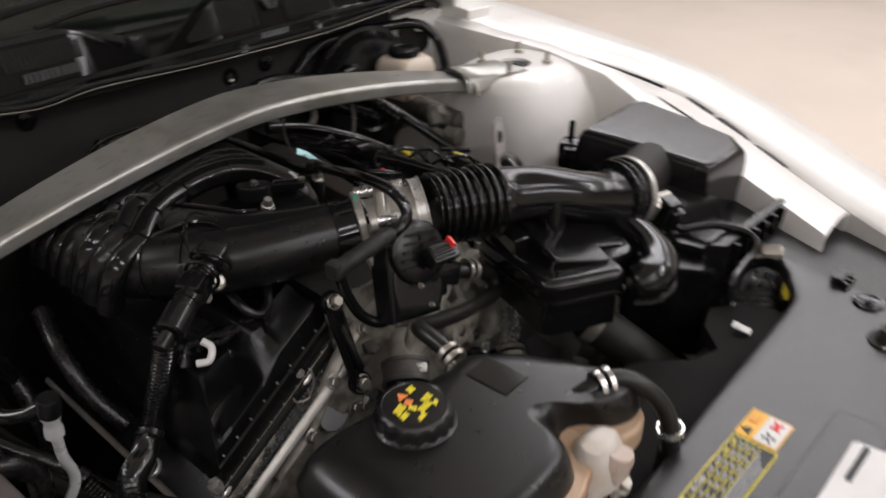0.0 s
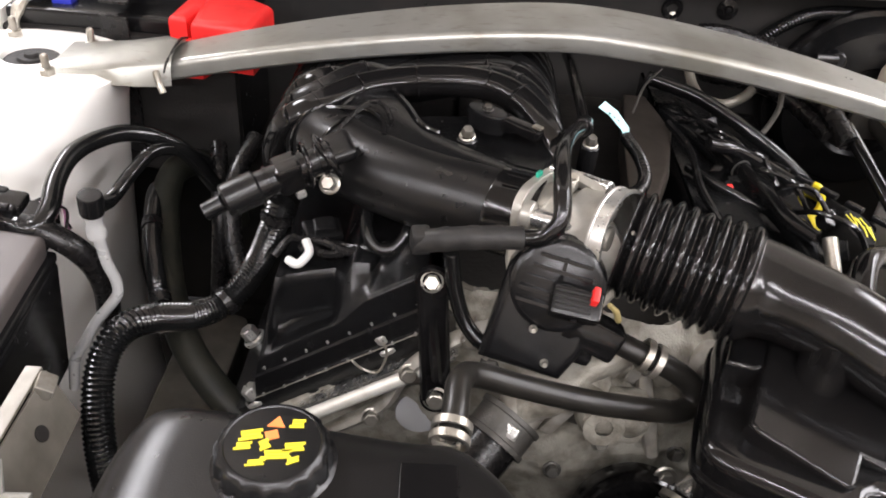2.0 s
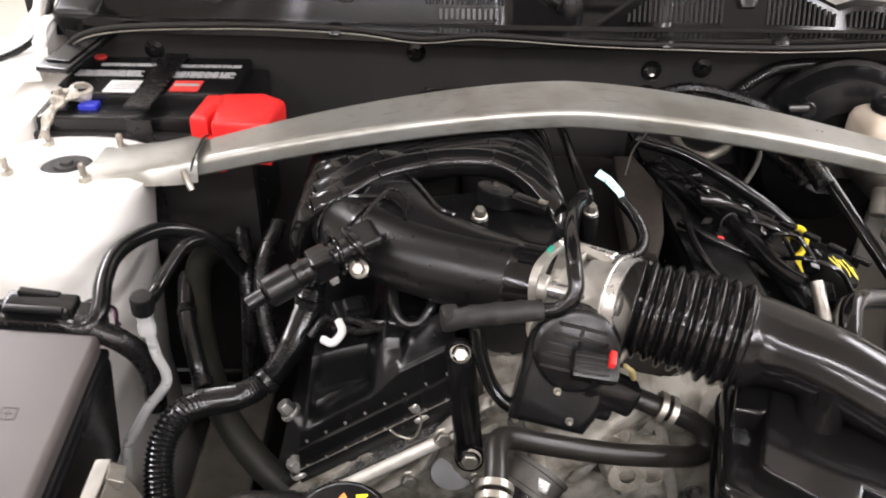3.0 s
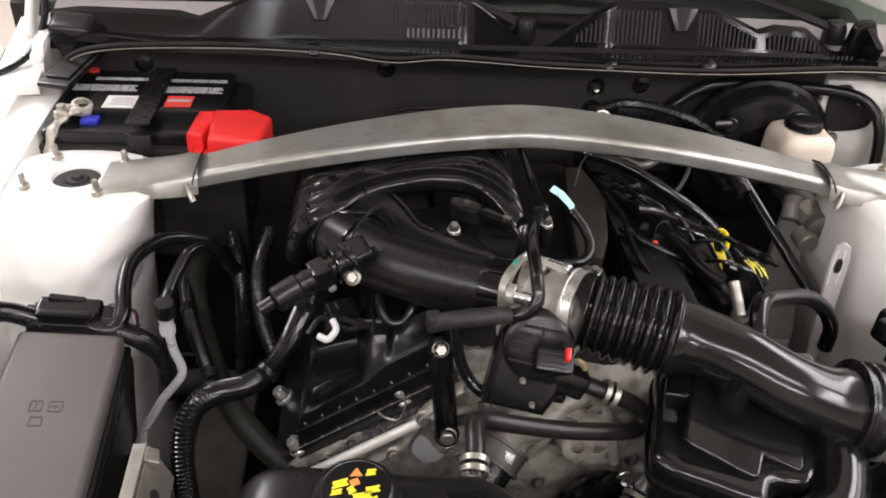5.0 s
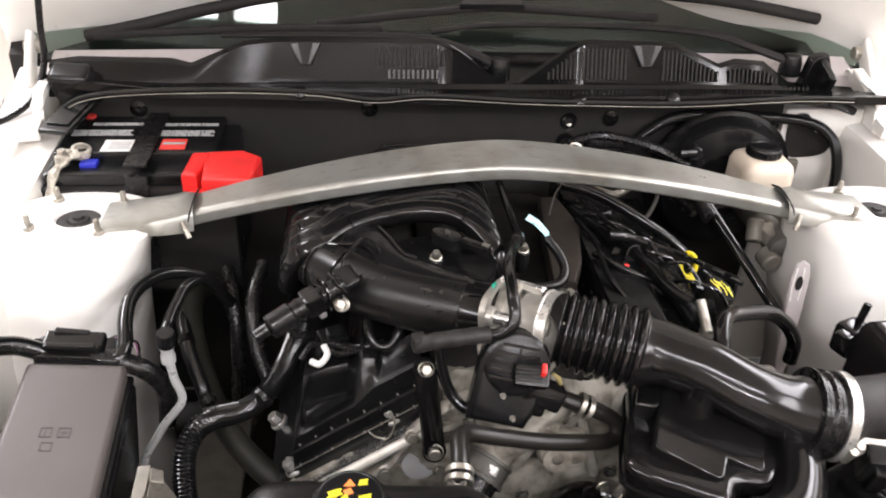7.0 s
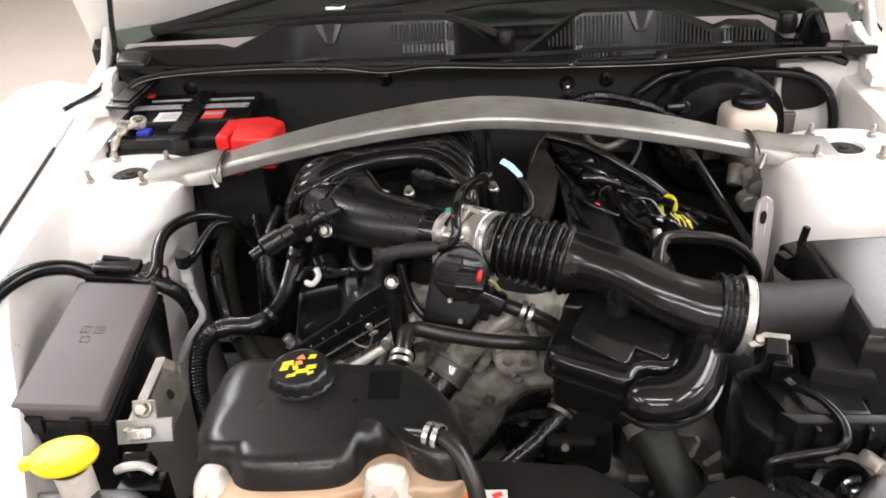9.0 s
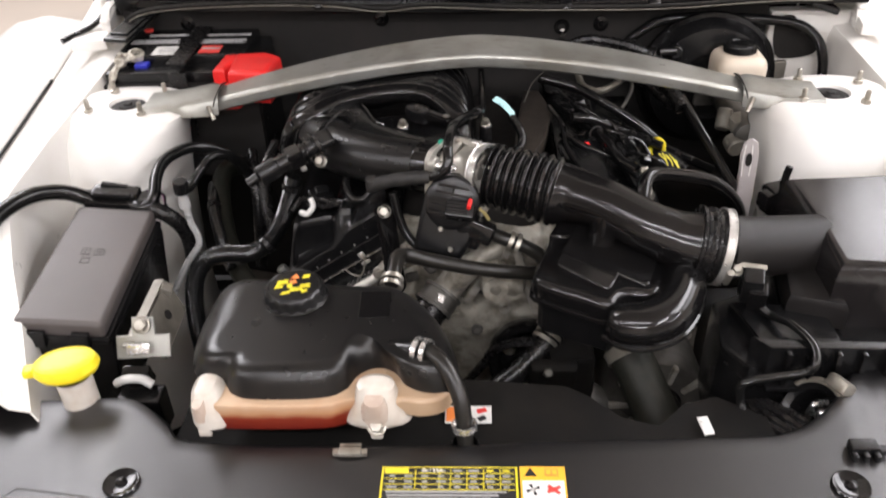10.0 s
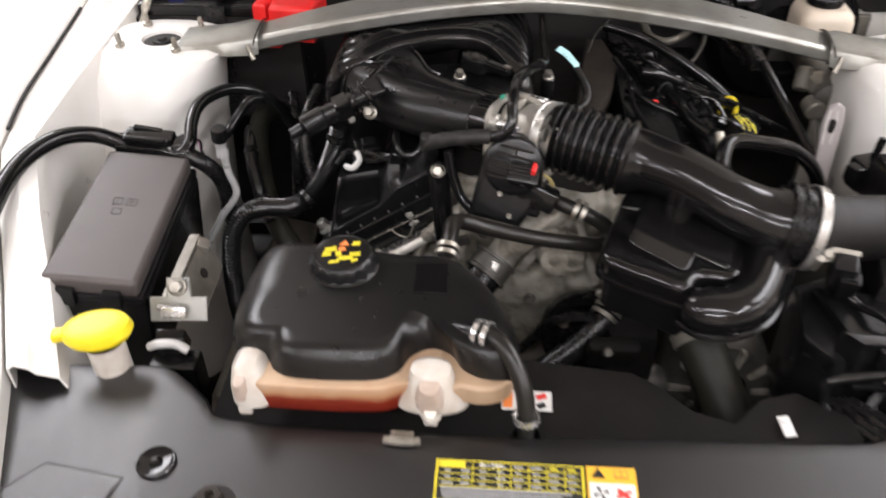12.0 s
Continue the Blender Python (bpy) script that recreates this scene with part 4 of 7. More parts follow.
def valve_cover(sign):
    o = (-0.278, 0.698)

    def ring(u0, u1, n, y0, y1, cut=0.012):
        pts = [(u0 + cut, y0), (u1 - cut, y0), (u1, y0 + cut), (u1, y1 - cut), (u1 - cut, y1), (u0 + cut, y1), (u0, y1 - cut), (u0, y0 + cut)]
        out = [bank_point(o, u, n, y) for u, y in pts]
        return [Vector((p.x * sign * -1, p.y, p.z)) for p in out] if sign > 0 else out

    vc = thing("valve_cover", ring(0, 0.1, 0, 0, 0.1)[0], "black plastic valve cover with bolts along its rim", "valve cover", "valve covers")
    part("gasket_rail", loft([ring(-0.004, 0.214, n, -0.256, 0.20) for n in (-0.020, -0.003)]), SILVER if sign < 0 else CAST, vc, "bare aluminium gasket rail")
    bead = [bank_point(o, -0.008, -0.006, 0.10), bank_point(o, -0.010, -0.006, -0.240), bank_point(o, -0.006, -0.006, -0.259), bank_point(o, 0.006, -0.006, -0.266), bank_point(o, 0.205, -0.006, -0.266)]
    bead = [Vector((p.x * -sign, p.y, p.z)) for p in bead]
    part("gasket_bead", sweep(smooth_line(bead), 0.0058, 10), RAIL, vc, "bright rounded rail edge")
    part("flange", loft([ring(-0.004, 0.212, n, -0.246, 0.20) for n in (-0.003, 0.012)]), PLASTIC, vc)

    def blend(x, a, b):
        t = min(1.0, max(0.0, (x - a) / (b - a)))
        return t * t * (3 - 2 * t)

    rows = []
    for k in range(81):
        x = -0.260 + 0.148 * k / 80
        zs = 0.740 + (x + 0.252) * 0.655
        foot = zs + 0.038 + 0.012 * blend(x, -0.195, -0.165)
        left = blend(x, -0.258, -0.249) * (1 - blend(x, -0.199, -0.190))
        right = blend(x, -0.168, -0.158) * (1 - blend(x, -0.124, -0.114))
        top = 0.838 + 0.022 * blend(x, -0.197, -0.180)
        wall = -0.214 + 0.30 * (x + 0.245) if x < -0.18 else -0.199
        back = (0.783 + 0.15 * (x + 0.25)) if x < -0.18 else foot + 0.002
        deep = max(left, right)
        col = [(zs - 0.018, -0.252), (zs - 0.0005, -0.252), (zs + 0.001, -0.2485), (zs + 0.019, -0.2475), (zs + 0.0205, -0.2445), (foot - 0.003, -0.242), (foot, -0.240)]
        for f in (0.12, 0.25, 0.4, 0.55, 0.7, 0.82, 0.92, 1.0):
            shelf = (foot + (back - foot) * f, -0.240 + (wall + 0.240) * f)
            if f > 0.5:
                shelf = (shelf[0] + 0.007 * ((f - 0.5) / 0.5) ** 2, shelf[1])
            plain = (foot + (top - 0.006 - foot) * f * 0.5, -0.240 + 0.013 * f)
            col.append(tuple(plain[i] + (shelf[i] - plain[i]) * deep for i in (0, 1)))
        for f in (0.2, 0.5, 0.8, 0.95):
            rise = (back + 0.007 + (top - 0.003 - back - 0.007) * f, wall + 0.002 * f)
            plain = (foot + (top - 0.006 - foot) * (0.5 + 0.5 * f), -0.227 + 0.010 * f)
            col.append(tuple(plain[i] + (rise[i] - plain[i]) * deep for i in (0, 1)))
        col += [(top, col[-1][1] + 0.004), (top + 0.001, -0.10), (top + 0.001, 0.18)]
        rows.append([Vector(((x + 0.014 * (1 - blend(x, -0.26, -0.20)) * min(1, max(0, (z - zs - 0.02) / 0.08))) * -sign, y, z)) for z, y in col])
    rows.insert(0, [Vector((p.x - 0.004 * -sign, 0.18, p.z)) for p in rows[0]])
    rows.append([Vector((p.x + 0.004 * -sign, 0.18, p.z)) for p in rows[-1]])
    part("body", sheet(rows, 0.002), PLASTIC, vc, "moulded front with two hollows", 50)
    for u, y in ((0.165, -0.243), (0.03, -0.243), (0.0, -0.15)):
        p = bank_point(o, u, 0.012, y)
        q = bank_point(o, u, 0.03, y)
        p.x, q.x = p.x * -sign, q.x * -sign
        part("bolt", bolt(p, q - p, 0.008, 0.016), CLAMP, vc, "zinc bolt")
    for k in range(8):
        for up, y in ((0.024, -0.2445), (0.0, -0.2515)):
            x = -0.252 + 0.018 * k
            p = Vector((x * -sign, y, 0.740 + (x + 0.252) * 0.655 + up))
            part("rib", box(Matrix.Translation(p) @ pose(0, 0, 0, 0, BANK * sign, 0), 0.0014, 0.002, 0.0024), CLAMP, vc)
    line = [Vector((x * -sign, -0.2523, 0.740 + (x + 0.252) * 0.655)) for x in (-0.262, -0.19, -0.118)]
    part("seam", sweep(line, 0.0005, 6), ZINC, vc, "thin moulded seam line")
    return vc


valve_cover(-1)
valve_cover(1)
solo("spring_clip", hose([(-0.238, -0.199, 0.846), (-0.228, -0.206, 0.848), (-0.220, -0.200, 0.856), (-0.224, -0.191, 0.862)], 0.0038, 8), INK_WHITE, "white plastic hose clip on the valve cover", "clip")
solo("wire_clip", hose([(-0.175, -0.262, 0.797), (-0.168, -0.258, 0.786), (-0.155, -0.260, 0.785), (-0.148, -0.262, 0.805), (-0.150, -0.262, 0.820)], 0.0011, 6), ZINC, "thin wire clip round a bolt", "clip")
support = thing("support_bracket", (-0.11, -0.28, 0.77), "black steel support bracket with two bolts", "bracket")
top, low = Vector((-0.116, -0.262, 0.884)), Vector((-0.106, -0.284, 0.788))
part("strip", join(sweep([top, low], 0.0125, 16, 0.36, True, 3.5), *[lathe([(0, -0.004), (0.0125, -0.004), (0.0135, 0), (0.0125, 0.004), (0, 0.004)], aim(p, p + Vector((0, -1, 0.22))), 20) for p in (top, low)], sweep([top + Vector((0.0, -0.005, -0.02)), low + Vector((0, -0.005, 0.022))], 0.0045, 8)), GLOSS, support)
part("bolt", bolt((-0.106, -0.287, 0.789), (0, -1, 0.25), 0.0072, 0.008), ZINC, support)
part("bolt", bolt((-0.116, -0.265, 0.887), (0, -0.85, 0.5), 0.006, 0.010), ZINC, support)

# intake manifold
manifold = thing("intake_manifold", (-0.10, -0.06, 0.84), "black plastic intake manifold with curved ribbed runners", "intake manifold")
pipe = smooth_line([(-0.044, -0.225, 0.925), (-0.09, -0.206, 0.923), (-0.13, -0.188, 0.921), (-0.17, -0.163, 0.919), (-0.200, -0.136, 0.917), (-0.226, -0.100, 0.912), (-0.236, -0.055, 0.905), (-0.236, 0.02, 0.895), (-0.232, 0.10, 0.885)], step=10)
part("inlet_pipe", sweep(pipe, lambda t, i: 0.0325 + 0.0015 * t, 28), INLET, manifold, "smooth round inlet pipe")
part("inlet_collar", sweep([Vector((-0.071, -0.214, 0.924)), Vector((-0.069, -0.215, 0.924)), Vector((-0.041, -0.2265, 0.925)), Vector((-0.039, -0.2273, 0.925))], lambda t, i: (0.0338, 0.0348, 0.0348, 0.0338)[i], 28), GLOSS, manifold, "glossy black collar")
for a in (62, 78, 94, 110):
    d = Vector((-0.932, 0.36, 0)).cross(Vector((0, 0, 1)))
    c = Vector((-0.056, -0.2205, 0.925)) + d * (-0.0345 * math.cos(radians(a))) + Vector((0, 0, 0.0345 * math.sin(radians(a))))
    part("collar_rib", box(Matrix.Translation(c) @ pose(0, 0, 0, 0, 0, -21), 0.020, 0.0016, 0.0022), PLASTIC, manifold)
# the shell that widens from the pipe to the runners
FAN = [((-0.066, -0.216, 0.956), (-0.060, -0.196, 0.951)), ((-0.10, -0.202, 0.955), (-0.098, -0.172, 0.951)), ((-0.13, -0.188, 0.953), (-0.136, -0.146, 0.953)), ((-0.155, -0.172, 0.952), (-0.150, -0.108, 0.951)), ((-0.178, -0.154, 0.951), (-0.164, -0.076, 0.949)), ((-0.200, -0.132, 0.949), (-0.180, -0.054, 0.948)), ((-0.222, -0.104, 0.945), (-0.205, -0.052, 0.945))]
rows = []
for k in range(25):
    u = 6 * k / 24
    n = min(5, int(u))
    a = Vector(FAN[n][0]).lerp(Vector(FAN[n + 1][0]), u - n)
    b = Vector(FAN[n][1]).lerp(Vector(FAN[n + 1][1]), u - n)
    row = [a.lerp(b, f) + Vector((0, 0, 0.0025 * math.sin(math.pi * f))) for f in (0.0, 0.12, 0.3, 0.5, 0.7, 0.88, 0.97)]
    rows.append(row + [b + Vector((0.001, 0.001, -0.003)), b + Vector((0.003, 0.003, -0.012)), b + Vector((0.005, 0.004, -0.034))])
part("fan_shell", sheet(rows, 0.002), PLASTIC, manifold, "smooth shell widening from pipe to runners")
part("web", prism([(-0.150, -0.110), (-0.120, -0.150), (-0.06, -0.190), (-0.03, -0.150), (-0.02, -0.110), (-0.05, -0.075), (-0.10, -0.060), (-0.15, -0.070)], 0.895, 0.924, 0.004, 2), PLASTIC, manifold, "sunken deck below the runners")
for pts in ([(-0.182, -0.052, 0.950), (-0.166, -0.076, 0.951), (-0.150, -0.110, 0.953), (-0.136, -0.146, 0.955), (-0.120, -0.158, 0.954)], [(-0.226, -0.112, 0.946), (-0.206, -0.120, 0.950), (-0.182, -0.128, 0.954), (-0.168, -0.146, 0.955), (-0.164, -0.166, 0.952)], [(-0.180, -0.056, 0.951), (-0.196, -0.092, 0.951), (-0.205, -0.116, 0.950)]):
    part("rib", sweep(smooth_line(pts), 0.0022, 6), GLOSS, manifold)
part("cable_tie", hose([(-0.206, -0.166, 0.938), (-0.199, -0.150, 0.950), (-0.186, -0.132, 0.958), (-0.176, -0.128, 0.962), (-0.166, -0.134, 0.960), (-0.160, -0.146, 0.955)], 0.0020, 6), RUBBER, manifold, "thin cable tie over the pipe")
runs = []
for i in range(7):
    y = 0.0266 * i
    pts = [(-0.266, -0.100 + y, 0.880), (-0.262, -0.106 + y, 0.905), (-0.250, -0.110 + y, 0.928), (-0.226, -0.106 + y, 0.942), (-0.195, -0.080 + y, 0.949), (-0.154, -0.060 + y, 0.951), (-0.108, -0.051 + y, 0.952), (-0.070, -0.057 + y, 0.950), (-0.043, -0.079 + y, 0.942), (-0.023, -0.105 + y, 0.921), (-0.015, -0.118 + y, 0.875), (-0.013, -0.120 + y, 0.82)]
    pts = [(x, yy, min(z, arch(x) - 0.040) if -0.035 < yy < 0.09 else z) for x, yy, z in pts]
    tube = smooth_line(pts, step=6)
    runs.append(tube)
    run = part("runner", sweep(tube, 0.0131, 20, 0.95, True, 2.8), GLOSS if i % 2 == 0 else PLASTIC, manifold)
    part("seam", sweep([p + Vector((0, 0, 0.0122)) for p in tube[8:-9]], 0.0012, 6), GLOSS, run, "thin moulded seam")
for j in (13, 18, 24, 31, 40, 45):
    for i in range(7):
        tube = runs[i]
        d = (tube[j + 1] - tube[j]).normalized() * 0.0009
        part("rib", sweep([tube[j] - d, tube[j] + d], 0.0148, 18, 0.96, True, 2.8), GLOSS, manifold)
for t in (38, 46, 54):
    a = pipe[t]
    d = (pipe[t + 1] - pipe[t]).normalized()
    part("rib", sweep([a - d * 0.0012, a + d * 0.0012], 0.0358, 24), GLOSS, manifold)
for x, y, z in ((-0.098, -0.146, 0.949), (0.012, -0.095, 0.925)):
    part("bolt_post", rod((x, y + 0.003, z - 0.034), (x, y, z - 0.003), 0.0085, 16), PLASTIC, manifold, "black bolt post")
    part("bolt", bolt((x, y, z - 0.003), (0, -0.3, 1), 0.0047, 0.010), ZINC, manifold, "zinc bolt")
sensor = thing("manifold_sensor", (-0.07, -0.10, 0.935), "black pressure sensor on the intake manifold", "sensor")
SENS = at(-0.072, -0.108, 0.950, 0, 0, -38)
part("body", loft([[SENS @ Vector(p) for p in oval(-0.012, 0, z, rx, ry, 24, 2.3)] for z, rx, ry in ((-0.016, 0.019, 0.0105), (-0.003, 0.020, 0.0115), (0.0005, 0.0185, 0.0100), (0.001, 0.012, 0.006))]), PLASTIC, sensor)
part("plug", box(SENS @ at(0.026, 0, -0.003), 0.036, 0.013, 0.010, 0.003), GLOSS, sensor)
part("neck", box(SENS @ at(0.008, 0, -0.006), 0.020, 0.010, 0.010, 0.002), GLOSS, sensor)
part("screw", bolt(SENS @ Vector((-0.012, 0, 0.001)), (0, -0.2, 1), 0.0035, 0.004), DARK_CAST, sensor)
part("plug_clip", box(SENS @ at(0.040, 0, 0.0035), 0.008, 0.005, 0.002), ZINC, sensor, "bright plug clip")

rail = thing("fuel_damper", (-0.24, -0.22, 0.90), "black plastic purge valve clipped below the inlet pipe", "valve")
part("body", rod((-0.262, -0.226, 0.926), (-0.200, -0.196, 0.948), 0.0115, 16), PLASTIC, rail)
part("cap", rod((-0.276, -0.234, 0.921), (-0.252, -0.221, 0.930), 0.0135, 14), PLASTIC, rail)
part("saddle", box(at(-0.198, -0.188, 0.949, 20, -14, 25), 0.026, 0.028, 0.012, 0.005, 3), PLASTIC, rail)
VALVE = aim((-0.262, -0.226, 0.926), (-0.200, -0.196, 0.948))
for d, r, h in ((0.004, 0.0126, 0.003), (0.018, 0.0130, 0.0026), (0.046, 0.0128, 0.003), (0.060, 0.0136, 0.004)):
    part("band", lathe([(0.0105, 0), (r, 0.0004), (r, h), (0.0105, h + 0.0004)], VALVE @ at(0, 0, d), 20), GLOSS, rail)
for d, r, tilt in ((0.050, 0.0165, 10), (0.068, 0.0190, -14)):
    part("strap", sweep([VALVE @ at(0, 0, d, tilt) @ Vector((r * math.cos(a), r * math.sin(a), 0)) for a in [k * math.pi / 12 for k in range(25)]], 0.0018, 8, 1.0, False), GLOSS, rail, "thin strap round the valve")
part("spigot", rod((-0.276, -0.234, 0.921), (-0.290, -0.240, 0.914), 0.0070, 14), PLASTIC, rail)
part("clip", box(at(-0.222, -0.214, 0.922, 0, -16, 25), 0.008, 0.006, 0.008, 0.002), CLAMP, rail, "small pale clip")
part("connector", box(at(-0.232, -0.210, 0.936, 0, -16, 25), 0.022, 0.026, 0.024, 0.004), GLOSS, rail)

part("bolt", bolt((-0.202, -0.199, 0.923), (-0.1, -0.8, 0.6), 0.0058, 0.010), ZINC, rail, "zinc bolt")

# throttle body
throttle = thing("throttle_body", (-0.02, -0.24, 0.88), "machined aluminium throttle body with a black actuator cover", "throttle body")
way = (Vector((0.012, -0.266, 0.937)) - Vector((-0.050, -0.224, 0.925))).normalized()
c0, c1 = Vector((-0.040, -0.2285, 0.926)), Vector((0.004, -0.262, 0.936))
THR = Matrix.Translation(c0) @ way.to_track_quat("Z", "Y").to_matrix().to_4x4()


def thr_ring(d, rx, ry, power=3.2):
    return [THR @ Vector((q[0], q[1], d)) for q in oval(0, 0, 0, rx, ry, 28, power)]


part("flange", loft([thr_ring(-0.004, 0.0345, 0.0345), thr_ring(-0.003, 0.0360, 0.0360), thr_ring(0.004, 0.0360, 0.0360), thr_ring(0.005, 0.0345, 0.0345)]), THROTTLE, throttle)
part("barrel", lathe([(0.030, 0.004), (0.0285, 0.010), (0.0285, 0.030), (0.031, 0.034), (0.034, 0.037), (0.034, 0.060)], aim(c0, c1), 28), THROTTLE, throttle)
part("boss", rod((-0.054, -0.257, 0.9475), (-0.003, -0.280, 0.949), 0.0066, 16), SILVER, throttle, "bright long bolt boss")
part("boss_nut", lathe([(0.0088, 0), (0.0088, 0.007), (0.0075, 0.008), (0, 0.008)], aim((-0.004, -0.2795, 0.949), (0.010, -0.286, 0.9495)), 12), THROTTLE, throttle)
part("boss_ear", lathe([(0.0095, 0), (0.0105, 0.001), (0.0105, 0.007), (0.0095, 0.008), (0, 0.008)], aim((-0.056, -0.256, 0.9474), (-0.03, -0.268, 0.948)), 18), THROTTLE, throttle)
part("boss", rod(c0 + Vector((0.006, 0.018, 0.032)), c1 + Vector((0.0, 0.016, 0.030)), 0.0062, 14), SILVER, throttle, "bright long bolt boss")
HOUSE = at(-0.016, -0.250, 0.953, 32, 8, -34)
house = part("housing", join(box(HOUSE @ at(-0.014, 0.0, 0.004), 0.010, 0.040, 0.012, 0.003), box(HOUSE @ at(0.006, 0.016, 0.004), 0.036, 0.007, 0.011, 0.002), box(HOUSE @ at(0.010, -0.004, 0.0), 0.030, 0.034, 0.010, 0.003), box(HOUSE @ at(0.002, -0.012, 0.006), 0.008, 0.016, 0.010, 0.002)), THROTTLE, throttle, "cast shaft housing with stepped pads")
part("pocket", box(HOUSE @ at(0.017, 0.004, 0.0056), 0.009, 0.012, 0.002), DARK, house, "dark square pocket")
part("pad_screw", bolt(HOUSE @ Vector((0.006, -0.014, 0.0065)), (0.1, -0.5, 0.8), 0.0030, 0.004), ZINC, house)
part("pad_screw", bolt(HOUSE @ Vector((-0.014, 0.012, 0.010)), (0.1, -0.5, 0.8), 0.0030, 0.004), ZINC, house)
part("gear_plate", lathe([(0.0, 0.0), (0.041, 0.0), (0.043, 0.002), (0.043, 0.012), (0.041, 0.014), (0.0, 0.014)], at(-0.026, -0.268, 0.906, 68, 8, -14) @ at(0.002, 0.012, -0.006), 40), THROTTLE, throttle, "round cast gear plate")
part("idle_screw", rod((0.0, -0.252, 0.966), (0.010, -0.258, 0.966), 0.005), DARK_CAST, throttle)
part("label", box(HOUSE @ at(0.010, -0.006, 0.0054), 0.012, 0.010, 0.0006), INK_WHITE, throttle, "small pale label")
part("gasket", box(at(-0.045, -0.226, 0.962, 0, 0, -35), 0.0025, 0.006, 0.006), GREEN, throttle, "green gasket tab")
ACT = at(-0.035, -0.272, 0.893, 68, 8, -10)
act = part("actuator_cover", prism([(p[0] * 0.80 + 0.004, p[1] * 0.95) for p in [(-0.045, -0.055), (0.030, -0.055), (0.042, -0.030), (0.046, 0.0), (0.040, 0.026), (0.026, 0.045), (0.006, 0.054), (-0.014, 0.052), (-0.032, 0.040), (-0.042, 0.020)]], 0, 0.034, 0.008, 3, ACT), PLASTIC, throttle, "black actuator cover")
part("dome", lathe([(0.034, 0.030), (0.033, 0.038), (0.028, 0.042), (0.0, 0.043)], ACT @ at(0.006, 0.016, 0), 28), PLASTIC, act, "round motor dome")
for k in range(5):
    part("rib", box(ACT @ at(0.006, 0.036 - 0.0085 * k, 0.044), 0.036 + 0.005 * min(k, 3), 0.0022, 0.004), GLOSS, act)
part("rib", box(ACT @ at(0.006, 0.018, 0.0435), 0.0022, 0.040, 0.003), GLOSS, act)
part("connector", box(at(-0.020, -0.323, 0.922, 40, 4, -8), 0.034, 0.020, 0.018, 0.003), PLASTIC, throttle, "black electrical plug")
for k in range(4):
    part("plug_slot", box(at(-0.020, -0.3235, 0.9225, 40, 4, -8) @ at(-0.003, -0.006 + 0.004 * k, 0.0092), 0.024, 0.0012, 0.0012), DARK, throttle, "moulded slot")
part("lower_plug", join(box(at(-0.002, -0.302, 0.884, 74, 22, -10), 0.046, 0.026, 0.026, 0.005), box(at(-0.016, -0.300, 0.870, 74, 10, -10), 0.040, 0.022, 0.022, 0.005)), GLOSS, throttle, "black lower plug housing")
solo("actuator_loom", loom([(-0.104, -0.262, 0.912), (-0.099, -0.268, 0.885), (-0.090, -0.276, 0.862), (-0.076, -0.286, 0.850), (-0.060, -0.290, 0.850)], 0.0062, 0.0034, 0.07), LOOM, "thin black ribbed loom behind the support bracket", "wiring")
part("lock_tab", box(at(-0.010, -0.323, 0.926, 20, 12, -8), 0.005, 0.012, 0.022, 0.0015), RED, throttle, "red locking tab")
for x, y, z in ((-0.044, -0.316, 0.893), (-0.073, -0.308, 0.857), (-0.033, -0.320, 0.866)):
    part("screw", bolt((x, y, z), (0, -1, 0.4), 0.0021, 0.005), ZINC, throttle)
solo("plug_tape", join(rod((0.002, -0.322, 0.924), (0.009, -0.319, 0.916), 0.0018, 8), rod((0.008, -0.319, 0.917), (0.013, -0.313, 0.904), 0.0024, 8)), INK_OLD, "yellowed tape on the throttle plug wires", "tape")

# intake hose with bellows
intake = thing("intake_hose", (0.12, -0.30, 0.89), "black intake hose with a ribbed bellows section", "intake hose")
b0, b1 = Vector((0.010, -0.264, 0.937)), Vector((0.096, -0.298, 0.931))
part("clamp_band", lathe([(0.0352, -0.005), (0.0378, -0.005), (0.0378, -0.0035), (0.0368, -0.0028), (0.0368, 0.0048), (0.0378, 0.0055), (0.0378, 0.007), (0.0352, 0.007)], aim(b0, b0 + way), 40), CLAMP, intake, "bright hose clamp band")
part("clamp_screw", rod(b0 + Vector((0.003, -0.026, 0.026)), b0 + Vector((0.004, -0.030, 0.014)), 0.0032), ZINC, intake)
bell = [b0 + way * 0.008 + (b1 - b0 - way * 0.008) * (k / 180) for k in range(181)]


def fold(t, i):
    """Uneven soft folds, tighter beside the clamp."""
    u = 8.5 * t ** 0.92
    h = 0.5 + 0.5 * math.cos(2 * math.pi * u)
    big = 0.0046 + 0.0009 * math.sin(2.2 * u + 0.6) + 0.0008 * t
    return 0.0342 + 0.0030 * t + big * (1 - (1 - h) ** 1.6)


part("bellows", sweep(bell, fold, 40), GLOSS, intake)
duct = smooth_line([(0.092, -0.297, 0.931), (0.112, -0.304, 0.932), (0.147, -0.326, 0.930), (0.188, -0.350, 0.917), (0.225, -0.358, 0.903), (0.258, -0.359, 0.896)], step=8)
part("duct", sweep(duct, lambda t, i: 0.0395 - 0.0100 * math.sin(math.pi * min(1, t * 1.05)) ** 0.8 - 0.0010 * t, 28), DUCT, intake, "smooth glossy black duct")
e0, e1 = Vector((0.244, -0.357, 0.899)), Vector((0.280, -0.361, 0.893))
part("cuff", sweep([e0 + (e1 - e0) * (k / 12) for k in range(13)], lambda t, i: 0.040 + (0.003 if i % 4 < 2 else 0), 28), RUBBER, intake, "ribbed rubber cuff")
